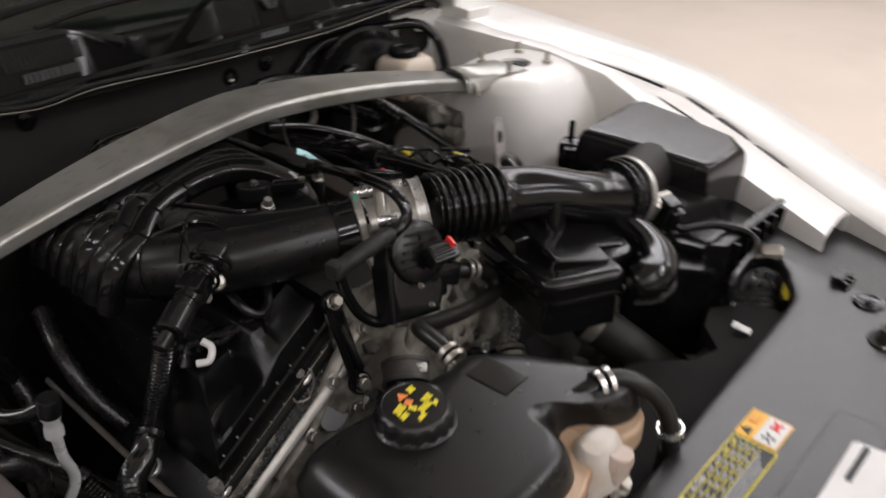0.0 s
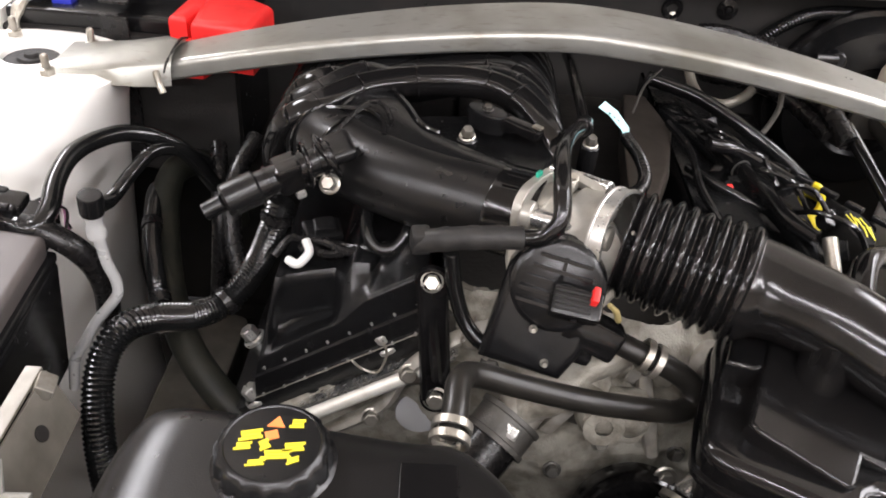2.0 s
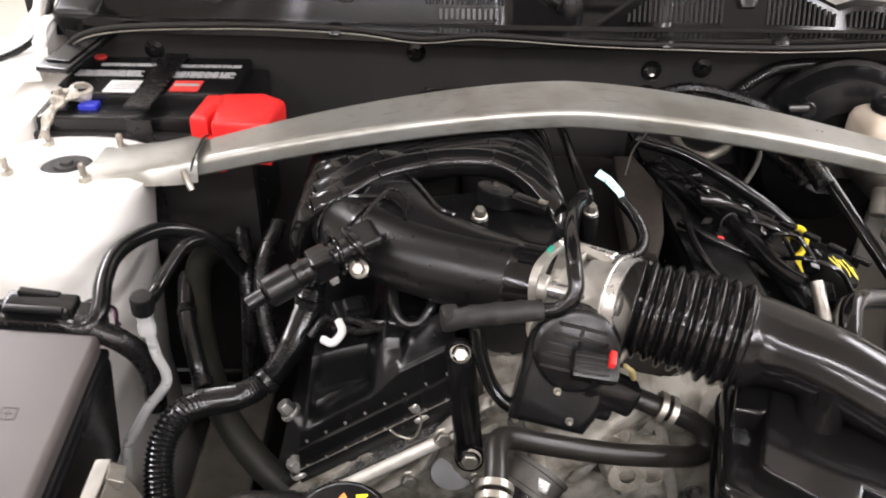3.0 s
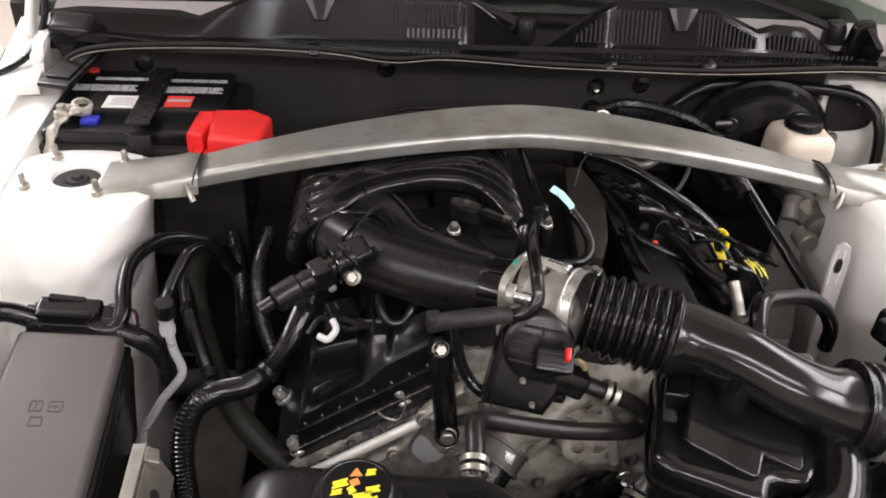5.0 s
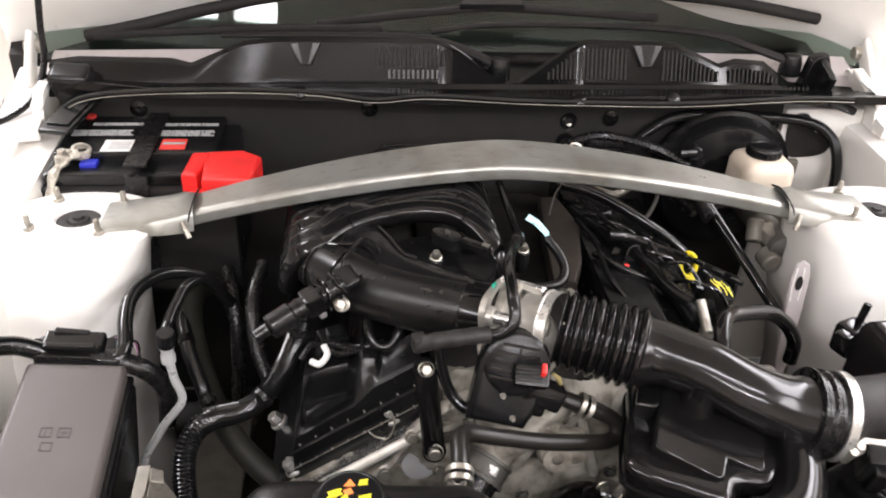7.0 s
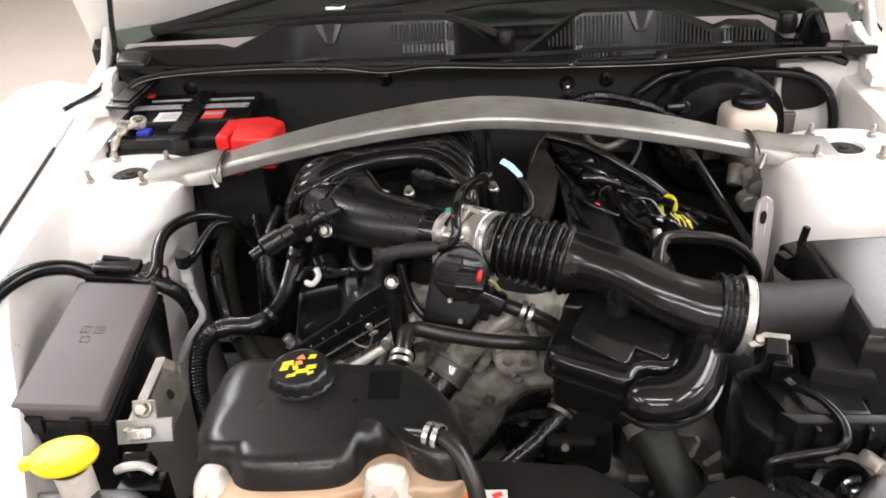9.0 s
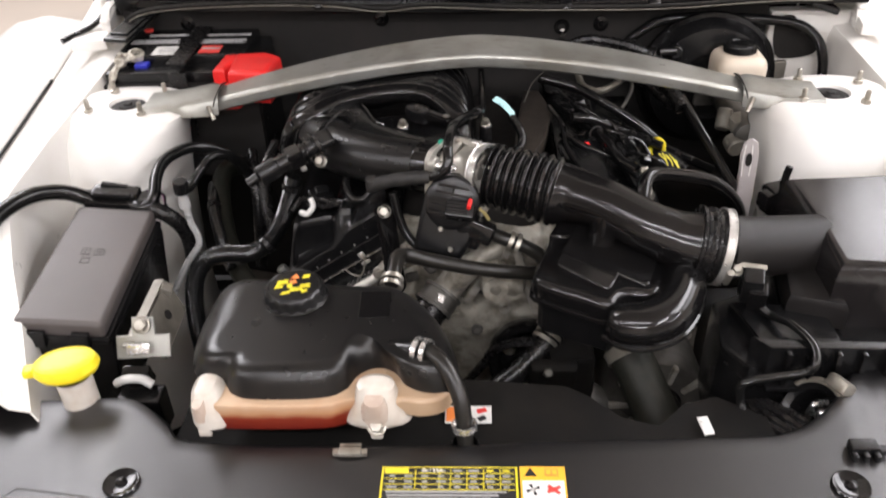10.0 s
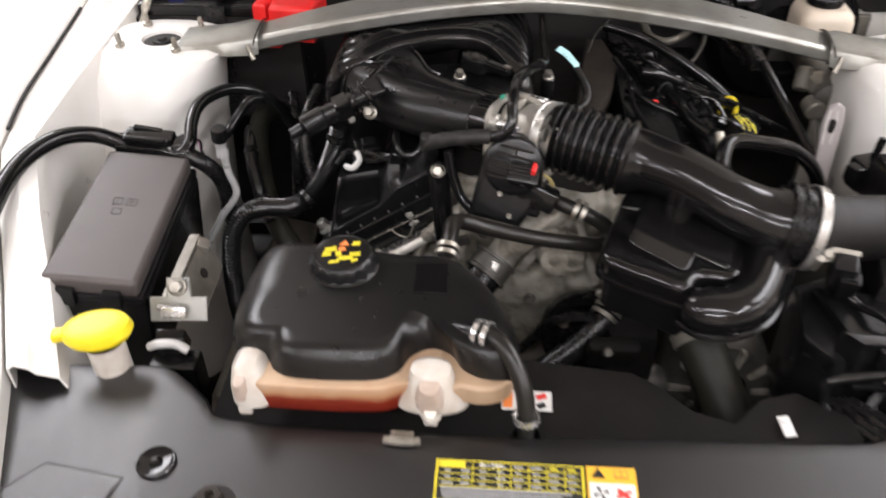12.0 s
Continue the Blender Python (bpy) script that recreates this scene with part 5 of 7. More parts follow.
part("clamp_band", lathe([(0.0425, 0.0), (0.0448, 0.0), (0.0448, 0.0012), (0.0441, 0.002), (0.0441, 0.0075), (0.0448, 0.0082), (0.0448, 0.0094), (0.0425, 0.0094)], aim(e0 + (e1 - e0) * 0.68, e1), 40), CLAMP, intake, "bright worm-drive clamp band")
part("clamp_screw", rod((0.274, -0.406, 0.892), (0.273, -0.397, 0.872), 0.0045), ZINC, intake)
way2 = (e1 - e0).normalized()
for k in range(16):
    a = radians(195 + 8 * k)
    u, v = Vector((0, 1, 0)), way2.cross(Vector((0, 1, 0)))
    p = e0 + (e1 - e0) * 0.80 + (u * math.cos(a) + v * math.sin(a)) * 0.0447
    part("slot", box(Matrix.Translation(p) @ (u * math.cos(a) + v * math.sin(a)).to_track_quat("Z", "X").to_matrix().to_4x4(), 0.005, 0.0018, 0.0006), DARK, intake)
rez = thing("resonator", (0.14, -0.37, 0.83), "glossy black moulded resonator box under the intake hose", "resonator")


def grow(outline, d):
    cx = sum(p[0] for p in outline) / len(outline)
    cy = sum(p[1] for p in outline) / len(outline)
    return [(x + d * (x - cx) / math.hypot(x - cx, y - cy), y + d * (y - cy) / math.hypot(x - cx, y - cy)) for x, y in outline]


base_line = [(p.x, p.y) for p in resample(smooth_line([(0.102, -0.275, 0), (0.082, -0.325, 0), (0.062, -0.384, 0), (0.063, -0.400, 0), (0.074, -0.411, 0), (0.106, -0.428, 0), (0.136, -0.444, 0), (0.148, -0.440, 0), (0.160, -0.424, 0), (0.192, -0.426, 0), (0.215, -0.392, 0), (0.224, -0.345, 0), (0.205, -0.305, 0), (0.155, -0.270, 0)], True, 5), 0.008)]
part("lid", prism([(0.114, -0.318), (0.086, -0.388), (0.091, -0.395), (0.138, -0.424), (0.145, -0.422), (0.155, -0.402), (0.182, -0.416), (0.189, -0.412), (0.205, -0.366), (0.198, -0.345), (0.180, -0.322), (0.150, -0.305)], 0.860, 0.8875, 0.0032, 3, at(0.14, -0.405, 0.8875, 9, 5, 0) @ at(-0.14, 0.405, -0.8875)), GLOSS, rez)
part("rim", prism(base_line, 0.858, 0.880, 0.010, 4), GLOSS, rez, "rounded glossy rim")
part("joint_flange", prism(grow(base_line, 0.003), 0.852, 0.8575, 0.002, 2), GLOSS, rez, "raised joint line")
part("tub", prism([(0.108, -0.280), (0.069, -0.388), (0.074, -0.400), (0.142, -0.436), (0.156, -0.426), (0.175, -0.33), (0.16, -0.285)], 0.806, 0.8535, 0.004, 2), PLASTIC, rez, "duller lower half")
part("post", prism([(0.104, -0.284), (0.083, -0.338), (0.100, -0.344), (0.118, -0.337), (0.130, -0.296)], 0.856, 0.899, 0.004, 3), GLOSS, rez, "raised corner post")
part("neck", rod((0.142, -0.345, 0.880), (0.146, -0.340, 0.930), 0.017, 28), GLOSS, rez, "round neck to the hose")
part("elbow", sweep(smooth_line([(0.244, -0.318, 0.884), (0.240, -0.345, 0.878), (0.233, -0.375, 0.873), (0.222, -0.415, 0.869), (0.203, -0.446, 0.866), (0.178, -0.460, 0.864), (0.156, -0.458, 0.863), (0.146, -0.450, 0.862)], step=8), lambda t, i: 0.0245 - 0.006 * max(0, t - 0.86) / 0.14, 28), GLOSS, rez, "glossy curved resonator elbow")
part("elbow_flange", sweep(smooth_line([(0.262, -0.335, 0.860), (0.256, -0.375, 0.857), (0.244, -0.420, 0.854), (0.218, -0.462, 0.851), (0.182, -0.481, 0.849), (0.152, -0.478, 0.848), (0.132, -0.462, 0.849)], step=8), 0.0036, 8), GLOSS, rez, "raised joint line")

# ---- air filter box ----
airbox = thing("air_filter_box", (0.42, -0.34, 0.70), "dark grey plastic air filter box with a clipped lid", "air filter box")


def lid_ring(z, d):
    return [(0.388 - d, -0.222 + d, z), (0.44, -0.219 + d, z), (0.52, -0.215 + d, z), (0.545 + d, -0.225 + d, z), (0.530 + d, -0.30, z), (0.505 + d, -0.39, z), (0.480 + d, -0.416 - d, z), (0.43, -0.415 - d, z), (0.387 - d, -0.412 - d, z), (0.389 - d, -0.32, z)]


part("lid", loft([lid_ring(0.825, 0.006), lid_ring(0.880, 0.005), lid_ring(0.894, 0.003), lid_ring(0.900, 0.0), lid_ring(0.9035, -0.004), lid_ring(0.9055, -0.010)]), AIRLID, airbox, "semi-gloss grey lid", 25)
part("outlet", sweep(smooth_line([(0.272, -0.360, 0.894), (0.305, -0.352, 0.889), (0.340, -0.342, 0.883), (0.395, -0.326, 0.874)]), lambda t, i: 0.0380 - 0.0035 * min(1, 4 * t), 28), PIPE, airbox, "round outlet pipe")
part("gusset", prism([(0.34, -0.41), (0.40, -0.43), (0.40, -0.30), (0.36, -0.31)], 0.83, 0.865, 0.01), PIPE, airbox)
part("tray", prism([(0.272, -0.372), (0.262, -0.450), (0.285, -0.482), (0.47, -0.492), (0.56, -0.44), (0.57, -0.20), (0.36, -0.26), (0.33, -0.345)], 0.70, 0.826, 0.006), PLASTIC, airbox, "black lower tray")
part("rail", prism([(0.285, -0.470), (0.300, -0.488), (0.50, -0.494), (0.545, -0.46), (0.540, -0.452), (0.495, -0.482), (0.305, -0.474)], 0.800, 0.856, 0.002), PLASTIC, airbox, "clip rail along the tray")
for k in range(8):
    part("rail_rib", box(at(0.318 + 0.025 * k, -0.4915 - 0.0006 * k, 0.830), 0.005, 0.010, 0.046, 0.001), GLOSS, airbox)
part("rail_lip", box(at(0.40, -0.494, 0.806, 0, 0, -1.5), 0.20, 0.014, 0.006, 0.002), PLASTIC, airbox)
part("tray_step", prism([(0.285, -0.39), (0.30, -0.46), (0.385, -0.462), (0.385, -0.40)], 0.82, 0.842, 0.006), PLASTIC, airbox, "raised tray step")
sens = thing("airflow_sensor", (0.31, -0.40, 0.88), "black airflow sensor with its plug on the outlet pipe", "sensor")
part("body", box(at(0.300, -0.404, 0.872, 18, 0, -14), 0.022, 0.022, 0.040, 0.003), PLASTIC, sens)
part("plug", box(at(0.305, -0.412, 0.862, 18, 0, -14), 0.019, 0.016, 0.032, 0.002), GLOSS, sens)
part("plug_latch", box(at(0.304, -0.419, 0.872, 18, 0, -14), 0.010, 0.004, 0.014, 0.001), PLASTIC, sens)
part("screw", bolt((0.282, -0.398, 0.889), (0, -0.6, 0.8), 0.005, 0.007), ZINC, sens)
part("plate", box(at(0.297, -0.396, 0.893, 30, 4, -8), 0.036, 0.006, 0.003, 0.001), ZINC, sens)
solo("sensor_cable", loom([(0.311, -0.415, 0.850), (0.317, -0.425, 0.848), (0.324, -0.438, 0.853), (0.332, -0.455, 0.858), (0.341, -0.486, 0.859), (0.340, -0.506, 0.852), (0.330, -0.508, 0.840), (0.303, -0.509, 0.835), (0.276, -0.512, 0.832), (0.268, -0.512, 0.822), (0.272, -0.515, 0.80), (0.276, -0.535, 0.785), (0.280, -0.55, 0.77)], 0.0050, 0.0036, 0.12), LOOM, "black ribbed sensor cable looping over the air box", "cable")
bundle = thing("cable_bundle", (0.30, -0.52, 0.78), "bundle of black cables beside the radiator cover", "cables")
for k in range(4):
    part("cable", hose([(0.285 + 0.006 * k, -0.50, 0.79), (0.290 + 0.012 * k, -0.535, 0.795 + 0.002 * k), (0.325 + 0.007 * k, -0.555 + 0.003 * k, 0.79), (0.34 + 0.006 * k, -0.52, 0.77)], 0.005, 8), RUBBER, bundle)
lift = thing("lift_eye", (0.30, -0.22, 0.86), "black bent tube handle beside the intake hose", "bracket")
part("loop", hose([(0.203, -0.268, 0.880), (0.205, -0.250, 0.898), (0.212, -0.229, 0.909), (0.228, -0.212, 0.906), (0.262, -0.186, 0.889), (0.298, -0.162, 0.871), (0.324, -0.150, 0.855), (0.350, -0.140, 0.830), (0.368, -0.134, 0.800), (0.370, -0.134, 0.77)], 0.0092, 14), GLOSS, lift)
part("foot", box(at(0.255, -0.25, 0.845), 0.05, 0.03, 0.02, 0.005), DARK_CAST, lift)
solo("tower_plug", join(box(at(0.388, -0.203, 0.862, 0, 0, 20), 0.034, 0.03, 0.04, 0.006), box(at(0.396, -0.198, 0.892, 0, 10, 20), 0.008, 0.008, 0.03, 0.002), box(at(0.372, -0.214, 0.868, 0, 0, 30), 0.02, 0.02, 0.022, 0.004)), GLOSS, "black electrical plug with a clip beside the air box", "plug")

# dipstick, filler, rods and harness on the far bank
dip = thing("dipstick", (0.275, 0.0, 0.80), "yellow ring-pull oil dipstick", "dipstick")
DIP = look((0.281, 0.026, 0.816), (0.05, -0.95, 1.40))
part("ring", sweep([DIP @ Vector((0.0105 * math.cos(2 * math.pi * k / 24), 0.0165 * math.sin(2 * math.pi * k / 24), 0)) for k in range(25)], 0.0036, 8, 1.3, False), YELLOW, dip)
part("stem", box(DIP @ at(-0.008, -0.024, 0, 0, 0, -20), 0.011, 0.022, 0.008, 0.003), YELLOW, dip)
filler = thing("oil_filler_cap", (0.256, -0.125, 0.85), "black oil filler cap with yellow print", "filler cap")
part("cap", lathe([(0.019, -0.01), (0.022, 0.002), (0.022, 0.013), (0.019, 0.0178), (0, 0.019)], at(0.262, -0.099, 0.850, 14, 24), 20), SHADE, filler)
for k in range(9):
    part("print", box(at(0.262, -0.099, 0.850, 14, 24) @ at(-0.012 + 0.003 * k, 0.006 * math.sin(k * 2.3), 0.0195, 0, 0, 50 - 20 * (k % 3)), 0.0014, 0.016 - 0.004 * (k % 2), 0.0006), INK_YELLOW, filler, "yellow print")
solo("bonnet_strut_rod", rod((0.325, 0.10, 0.872), (0.395, -0.06, 0.775), 0.0075, 10), GLOSS, "straight black pipe running past the brace", "pipe")
harness = thing("injector_harness", (0.18, 0, 0.82), "black wiring harness with red-locked plugs along the engine bank", "wiring")
part("conduit", hose([(0.11, 0.13, 0.865), (0.145, 0.06, 0.868), (0.18, -0.02, 0.865), (0.215, -0.09, 0.852), (0.225, -0.15, 0.845)], 0.012, 10), PLASTIC, harness)
part("conduit", loom([(0.10, 0.12, 0.90), (0.16, 0.11, 0.885), (0.22, 0.08, 0.86), (0.27, 0.06, 0.83), (0.33, 0.03, 0.78)], 0.008), LOOM, harness)
part("fuel_rail", hose([(0.140, -0.02, 0.895), (0.170, -0.015, 0.888), (0.215, -0.002, 0.864), (0.258, 0.018, 0.837), (0.320, 0.045, 0.797), (0.384, 0.071, 0.756)], 0.0072, 12), GLOSS, harness)
part("branch", hose([(0.150, 0.045, 0.872), (0.164, 0.007, 0.874), (0.189, -0.058, 0.872), (0.202, -0.105, 0.868), (0.22, -0.13, 0.865)], 0.0085, 10), GLOSS, harness)
part("branch", loom([(0.125, -0.02, 0.868), (0.150, -0.048, 0.866), (0.175, -0.062, 0.860), (0.205, -0.070, 0.852)], 0.005), LOOM, harness)
part("branch", hose([(0.11, 0.03, 0.89), (0.125, -0.02, 0.885), (0.128, -0.07, 0.872), (0.145, -0.11, 0.858)], 0.004, 8), GLOSS, harness)
part("branch", hose([(0.13, 0.09, 0.89), (0.15, 0.05, 0.884), (0.172, 0.04, 0.872), (0.20, 0.055, 0.855)], 0.0035, 8), GLOSS, harness)
part("tie", sweep([Vector((0.176 + 0.0095 * math.cos(a), -0.026 + 0.004 * math.cos(a), 0.873 + 0.0095 * math.sin(a))) for a in [k * 0.5 for k in range(14)]], 0.0010, 6, 1.0, False), DUSTY, harness, "thin cable tie")
for k in range(6):
    part("clip", box(at(0.215 + 0.017 * k, 0.036 - 0.023 * k, 0.859, 0, 8, 40), 0.008, 0.018, 0.006, 0.0015), PLASTIC, harness)
for x, y, z in ((0.155, 0.042, 0.860), (0.160, -0.048, 0.860), (0.128, 0.105, 0.862)):
    plug = part("plug", box(at(x + 0.01, y + 0.004, z - 0.006, 20, 10, 20), 0.030, 0.022, 0.022, 0.003), PLASTIC, harness, "black injector plug")
    part("lock", box(at(x, y - 0.003, z + 0.006, 20, 10, 20), 0.007, 0.005, 0.006, 0.001), RED, plug, "red lock")
for k in range(11):
    u = k / 10
    x, y, z = 0.118 + 0.115 * u + 0.016 * math.sin(7.1 * k), 0.108 - 0.235 * u, 0.872 - 0.012 * u + 0.008 * math.sin(3.7 * k)
    part("small_plug", box(at(x, y, z, 25 * math.sin(2.3 * k), 20 * math.cos(1.7 * k), 40 + 50 * math.sin(5.1 * k)), 0.014 + 0.006 * (k % 3), 0.010 + 0.003 * (k % 2), 0.012, 0.0018), GLOSS if k % 2 else PLASTIC, harness, "small black plug")
for k in range(7):
    u = k / 6
    x, y = 0.112 + 0.10 * u, 0.11 - 0.20 * u
    part("wire", hose([(x, y, 0.868), (x + 0.012, y - 0.022, 0.886 + 0.004 * math.sin(4 * k)), (x + 0.038, y - 0.026 + 0.016 * math.sin(3 * k), 0.880), (x + 0.055, y - 0.045, 0.858)], 0.0026, 8), GLOSS, harness)
part("nozzle", join(rod((0.228, -0.135, 0.872), (0.232, -0.165, 0.845), 0.0065, 10), lathe([(0.009, 0), (0.010, 0.004), (0.009, 0.008)], at(0.231, -0.165, 0.842), 10)), ZINC, harness, "bright hose end fitting")
part("pale_hook", hose([(0.245, 0.105, 0.905), (0.246, 0.10, 0.885), (0.238, 0.092, 0.868), (0.232, 0.088, 0.860)], 0.003, 8), DARK_CAST, harness, "dull metal hook")
solo("heater_loop", hose([(0.172, 0.225, 0.875), (0.176, 0.20, 0.862), (0.182, 0.176, 0.858), (0.206, 0.164, 0.856), (0.238, 0.186, 0.860), (0.262, 0.222, 0.868)], 0.006, 10), GALV, "pale curved pipe loop behind the brace", "pipe")
coil = thing("coil_cover", (0.08, -0.02, 0.86), "dusty brown-black bracket plate beside the intake runners", "bracket")
part("plate", prism([(0.052, -0.100), (0.080, -0.108), (0.098, -0.060), (0.116, 0.030), (0.100, 0.110), (0.075, 0.110), (0.060, 0.000)], 0.862, 0.884, 0.006, 2), BROWN, coil)
part("foot", prism([(0.050, -0.150), (0.072, -0.152), (0.082, -0.112), (0.054, -0.104)], 0.845, 0.876, 0.006, 2), DARK_CAST, coil, "cast lower foot")
part("bolt", bolt((0.068, -0.125, 0.876), (0, -0.2, 1), 0.005, 0.008), ZINC, coil)
part("wire", hose([(0.072, 0.03, 0.898), (0.085, 0.06, 0.915), (0.105, 0.085, 0.925)], 0.0012, 6), DARK_CAST, coil, "thin dull wire")
tag = thing("hose_tag", (0.044, -0.04, 0.91), "pale blue paper tag on a hose", "tag")
part("tag", sheet([[(0.022, -0.046, 0.936), (0.028, -0.040, 0.940)], [(0.033, -0.049, 0.930), (0.041, -0.042, 0.932)], [(0.046, -0.053, 0.918), (0.054, -0.047, 0.918)], [(0.050, -0.055, 0.911), (0.054, -0.051, 0.911)]], 0.0006), TEAL, tag)
for k in range(3):
    part("print", box(at(0.033 + 0.0045 * k, -0.0475, 0.9315 - 0.0035 * k, -40, 30, -20), 0.0022, 0.0045, 0.0004), INK_BLACK, tag, "dark print")
solo("vapour_hose", loom([(0.050, -0.055, 0.913), (0.060, -0.085, 0.908), (0.062, -0.112, 0.902), (0.050, -0.135, 0.900), (0.025, -0.145, 0.902), (0.0, -0.15, 0.905)], 0.0062, 0.0042, 0.14), LOOM, "short black ribbed vapour hose with a tag", "hose")

# vacuum line over the throttle
vac = thing("vacuum_line", (-0.09, -0.28, 0.92), "black vacuum hose bent over the throttle body", "hose")
part("sleeve", sweep(smooth_line([(-0.128, -0.284, 0.935), (-0.105, -0.290, 0.944), (-0.080, -0.292, 0.949), (-0.058, -0.288, 0.948)]), lambda t, i: 0.0082 + 0.0006 * (i % 6 < 2), 14), DUSTY, vac, "thick dusty rubber sleeve")
part("line", hose([(-0.060, -0.288, 0.948), (-0.044, -0.292, 0.953), (-0.034, -0.289, 0.966), (-0.034, -0.268, 0.981), (-0.029, -0.215, 0.978), (-0.014, -0.150, 0.960), (0.002, -0.106, 0.945)], 0.0062, 10), GLOSS, vac, "thin glossy hose")
part("line", hose([(0.002, -0.112, 0.945), (0.008, -0.078, 0.930), (0.008, 0.0, 0.9275), (0.007, 0.08, 0.925), (0.006, 0.15, 0.915)], 0.0052, 12), GLOSS, vac, "thin glossy hose")
part("joint", rod((0.000, -0.114, 0.947), (0.003, -0.098, 0.943), 0.0085, 12), GLOSS, vac, "hose joint")
part("end", box(at(-0.126, -0.284, 0.937, 0, 0, 10), 0.014, 0.016, 0.017, 0.003), DUSTY, vac, "moulded hose end")

# ---- coolant tank ----
tank = thing("coolant_tank", (-0.16, -0.49, 0.78), "coolant tank with a black cover and orange coolant showing", "coolant tank")
OUT = [(-0.285, -0.530), (-0.268, -0.548), (-0.248, -0.552), (-0.238, -0.566), (-0.215, -0.574), (-0.150, -0.572), (-0.128, -0.560), (-0.118, -0.540), (-0.100, -0.530), (-0.082, -0.538), (-0.070, -0.556), (-0.045, -0.566), (-0.022, -0.556), (-0.024, -0.515), (-0.046, -0.458), (-0.080, -0.418), (-0.115, -0.412), (-0.17, -0.406), (-0.245, -0.402), (-0.280, -0.408), (-0.291, -0.436), (-0.292, -0.49)]
OUT = [(p.x, p.y) for p in resample(smooth_line([(x, y, 0) for x, y in OUT], True, 5), 0.006)]


def tank_ring(d, z):
    """The outline drawn in by d towards the middle."""
    out = []
    for x, y in OUT:
        far = math.hypot(x + 0.155, y + 0.475)
        k = (far - d * (1 - 0.45 * min(1, max(0, (-0.485 - y) / 0.06)))) / far
        out.append((-0.155 + (x + 0.155) * k, -0.475 + (y + 0.475) * k, z))
    return out


part("cover", loft([tank_ring(d, z) for d, z in ((0.0, 0.863), (-0.0016, 0.865), (-0.0016, 0.8685), (0.0005, 0.871), (0.0030, 0.876), (0.0065, 0.882), (0.0110, 0.887), (0.0170, 0.8912), (0.0250, 0.8942), (0.0340, 0.8960), (0.0440, 0.8968))]), TANK_COVER, tank, "moulded black tank cover")
TANK = [(-0.276, -0.545), (-0.260, -0.578), (-0.235, -0.584), (-0.15, -0.583), (-0.125, -0.575), (-0.098, -0.570), (-0.088, -0.55), (-0.088, -0.45), (-0.10, -0.43), (-0.17, -0.416), (-0.255, -0.414), (-0.270, -0.44), (-0.275, -0.50)]
TANK = [(p.x, p.y) for p in resample(smooth_line([(x, y, 0) for x, y in TANK], True, 5), 0.008)]
part("tank_body", prism(TANK, 0.838, 0.868, 0.004), COOLANT, tank, "amber tank wall with orange coolant behind")
part("tank_end", prism([(p.x, p.y) for p in resample(smooth_line([(-0.095, -0.570, 0), (-0.072, -0.574, 0), (-0.05, -0.577, 0), (-0.027, -0.563, 0), (-0.028, -0.515, 0), (-0.050, -0.46, 0), (-0.088, -0.43, 0)], True, 5), 0.008)], 0.848, 0.868, 0.005, 3), HONEY, tank, "amber end of the tank")
part("mounting_ear", loft([oval(-0.259 + dx, -0.561, z, rx * 0.88, ry * 0.92, 24, 2.6) for z, dx, rx, ry in ((0.835, 0.002, 0.018, 0.024), (0.842, 0.0, 0.024, 0.031), (0.858, -0.002, 0.021, 0.030), (0.872, -0.004, 0.016, 0.022), (0.877, -0.004, 0.010, 0.014))]), MILKY, tank, "milky plastic mounting ear")
part("mounting_ear", loft([oval(-0.098, -0.566, z, rx, ry, 24, 2.2) for z, rx, ry in ((0.834, 0.012, 0.016), (0.840, 0.034, 0.020), (0.848, 0.030, 0.025), (0.862, 0.022, 0.024), (0.880, 0.018, 0.014), (0.884, 0.010, 0.006))]), MILKY, tank, "milky plastic mounting ear")
part("ear_recess", loft([oval(-0.098, -0.586, z, rx, ry, 16, 2.2) for z, rx, ry in ((0.846, 0.010, 0.005), (0.856, 0.013, 0.0065), (0.870, 0.0125, 0.010), (0.879, 0.009, 0.010))]), EAR, tank, "brownish translucent recess")
part("ear_recess", loft([oval(-0.266, -0.584, z, rx, ry, 16, 2.2) for z, rx, ry in ((0.852, 0.006, 0.007), (0.862, 0.007, 0.008), (0.873, 0.005, 0.009))]), EAR, tank, "brownish translucent recess")
part("bolt", bolt((-0.097, -0.588, 0.845), (0, -0.6, 0.8), 0.0065, 0.009), ZINC, tank)
part("foot", box(at(-0.098, -0.586, 0.833), 0.012, 0.005, 0.010, 0.002), MILKY, tank, "white plastic foot")
part("foot", box(at(-0.266, -0.584, 0.834), 0.013, 0.005, 0.010, 0.002), MILKY, tank, "white plastic foot")
def grip(t):
    return 0.0308 + 0.0014 * (1 if (t * 16) % 1 < 0.35 else 0)


bm = bmesh.new()
rings = []
for h, r, g in ((-0.008, 0.0355, 0), (0.0, 0.0350, 0), (0.0015, 0.0325, 0), (0.003, 0.0, 1), (0.011, 0.0, 1), (0.015, 0.0292, 0), (0.0165, 0.0265, 0), (0.0158, 0.0258, 0)):
    rings.append([bm.verts.new((-0.193 + (grip(k / 96) if g else r) * math.cos(2 * math.pi * k / 96), -0.451 + (grip(k / 96) if g else r) * math.sin(2 * math.pi * k / 96), 0.8965 + h)) for k in range(96)])
for a, b in zip(rings, rings[1:]):
    for k in range(96):
        bm.faces.new((a[k], a[(k + 1) % 96], b[(k + 1) % 96], b[k]))
bm.faces.new(rings[-1])
cap = part("cap", bm, PLASTIC, tank, "black ribbed screw cap with warning print")
CAPZ = 0.9126


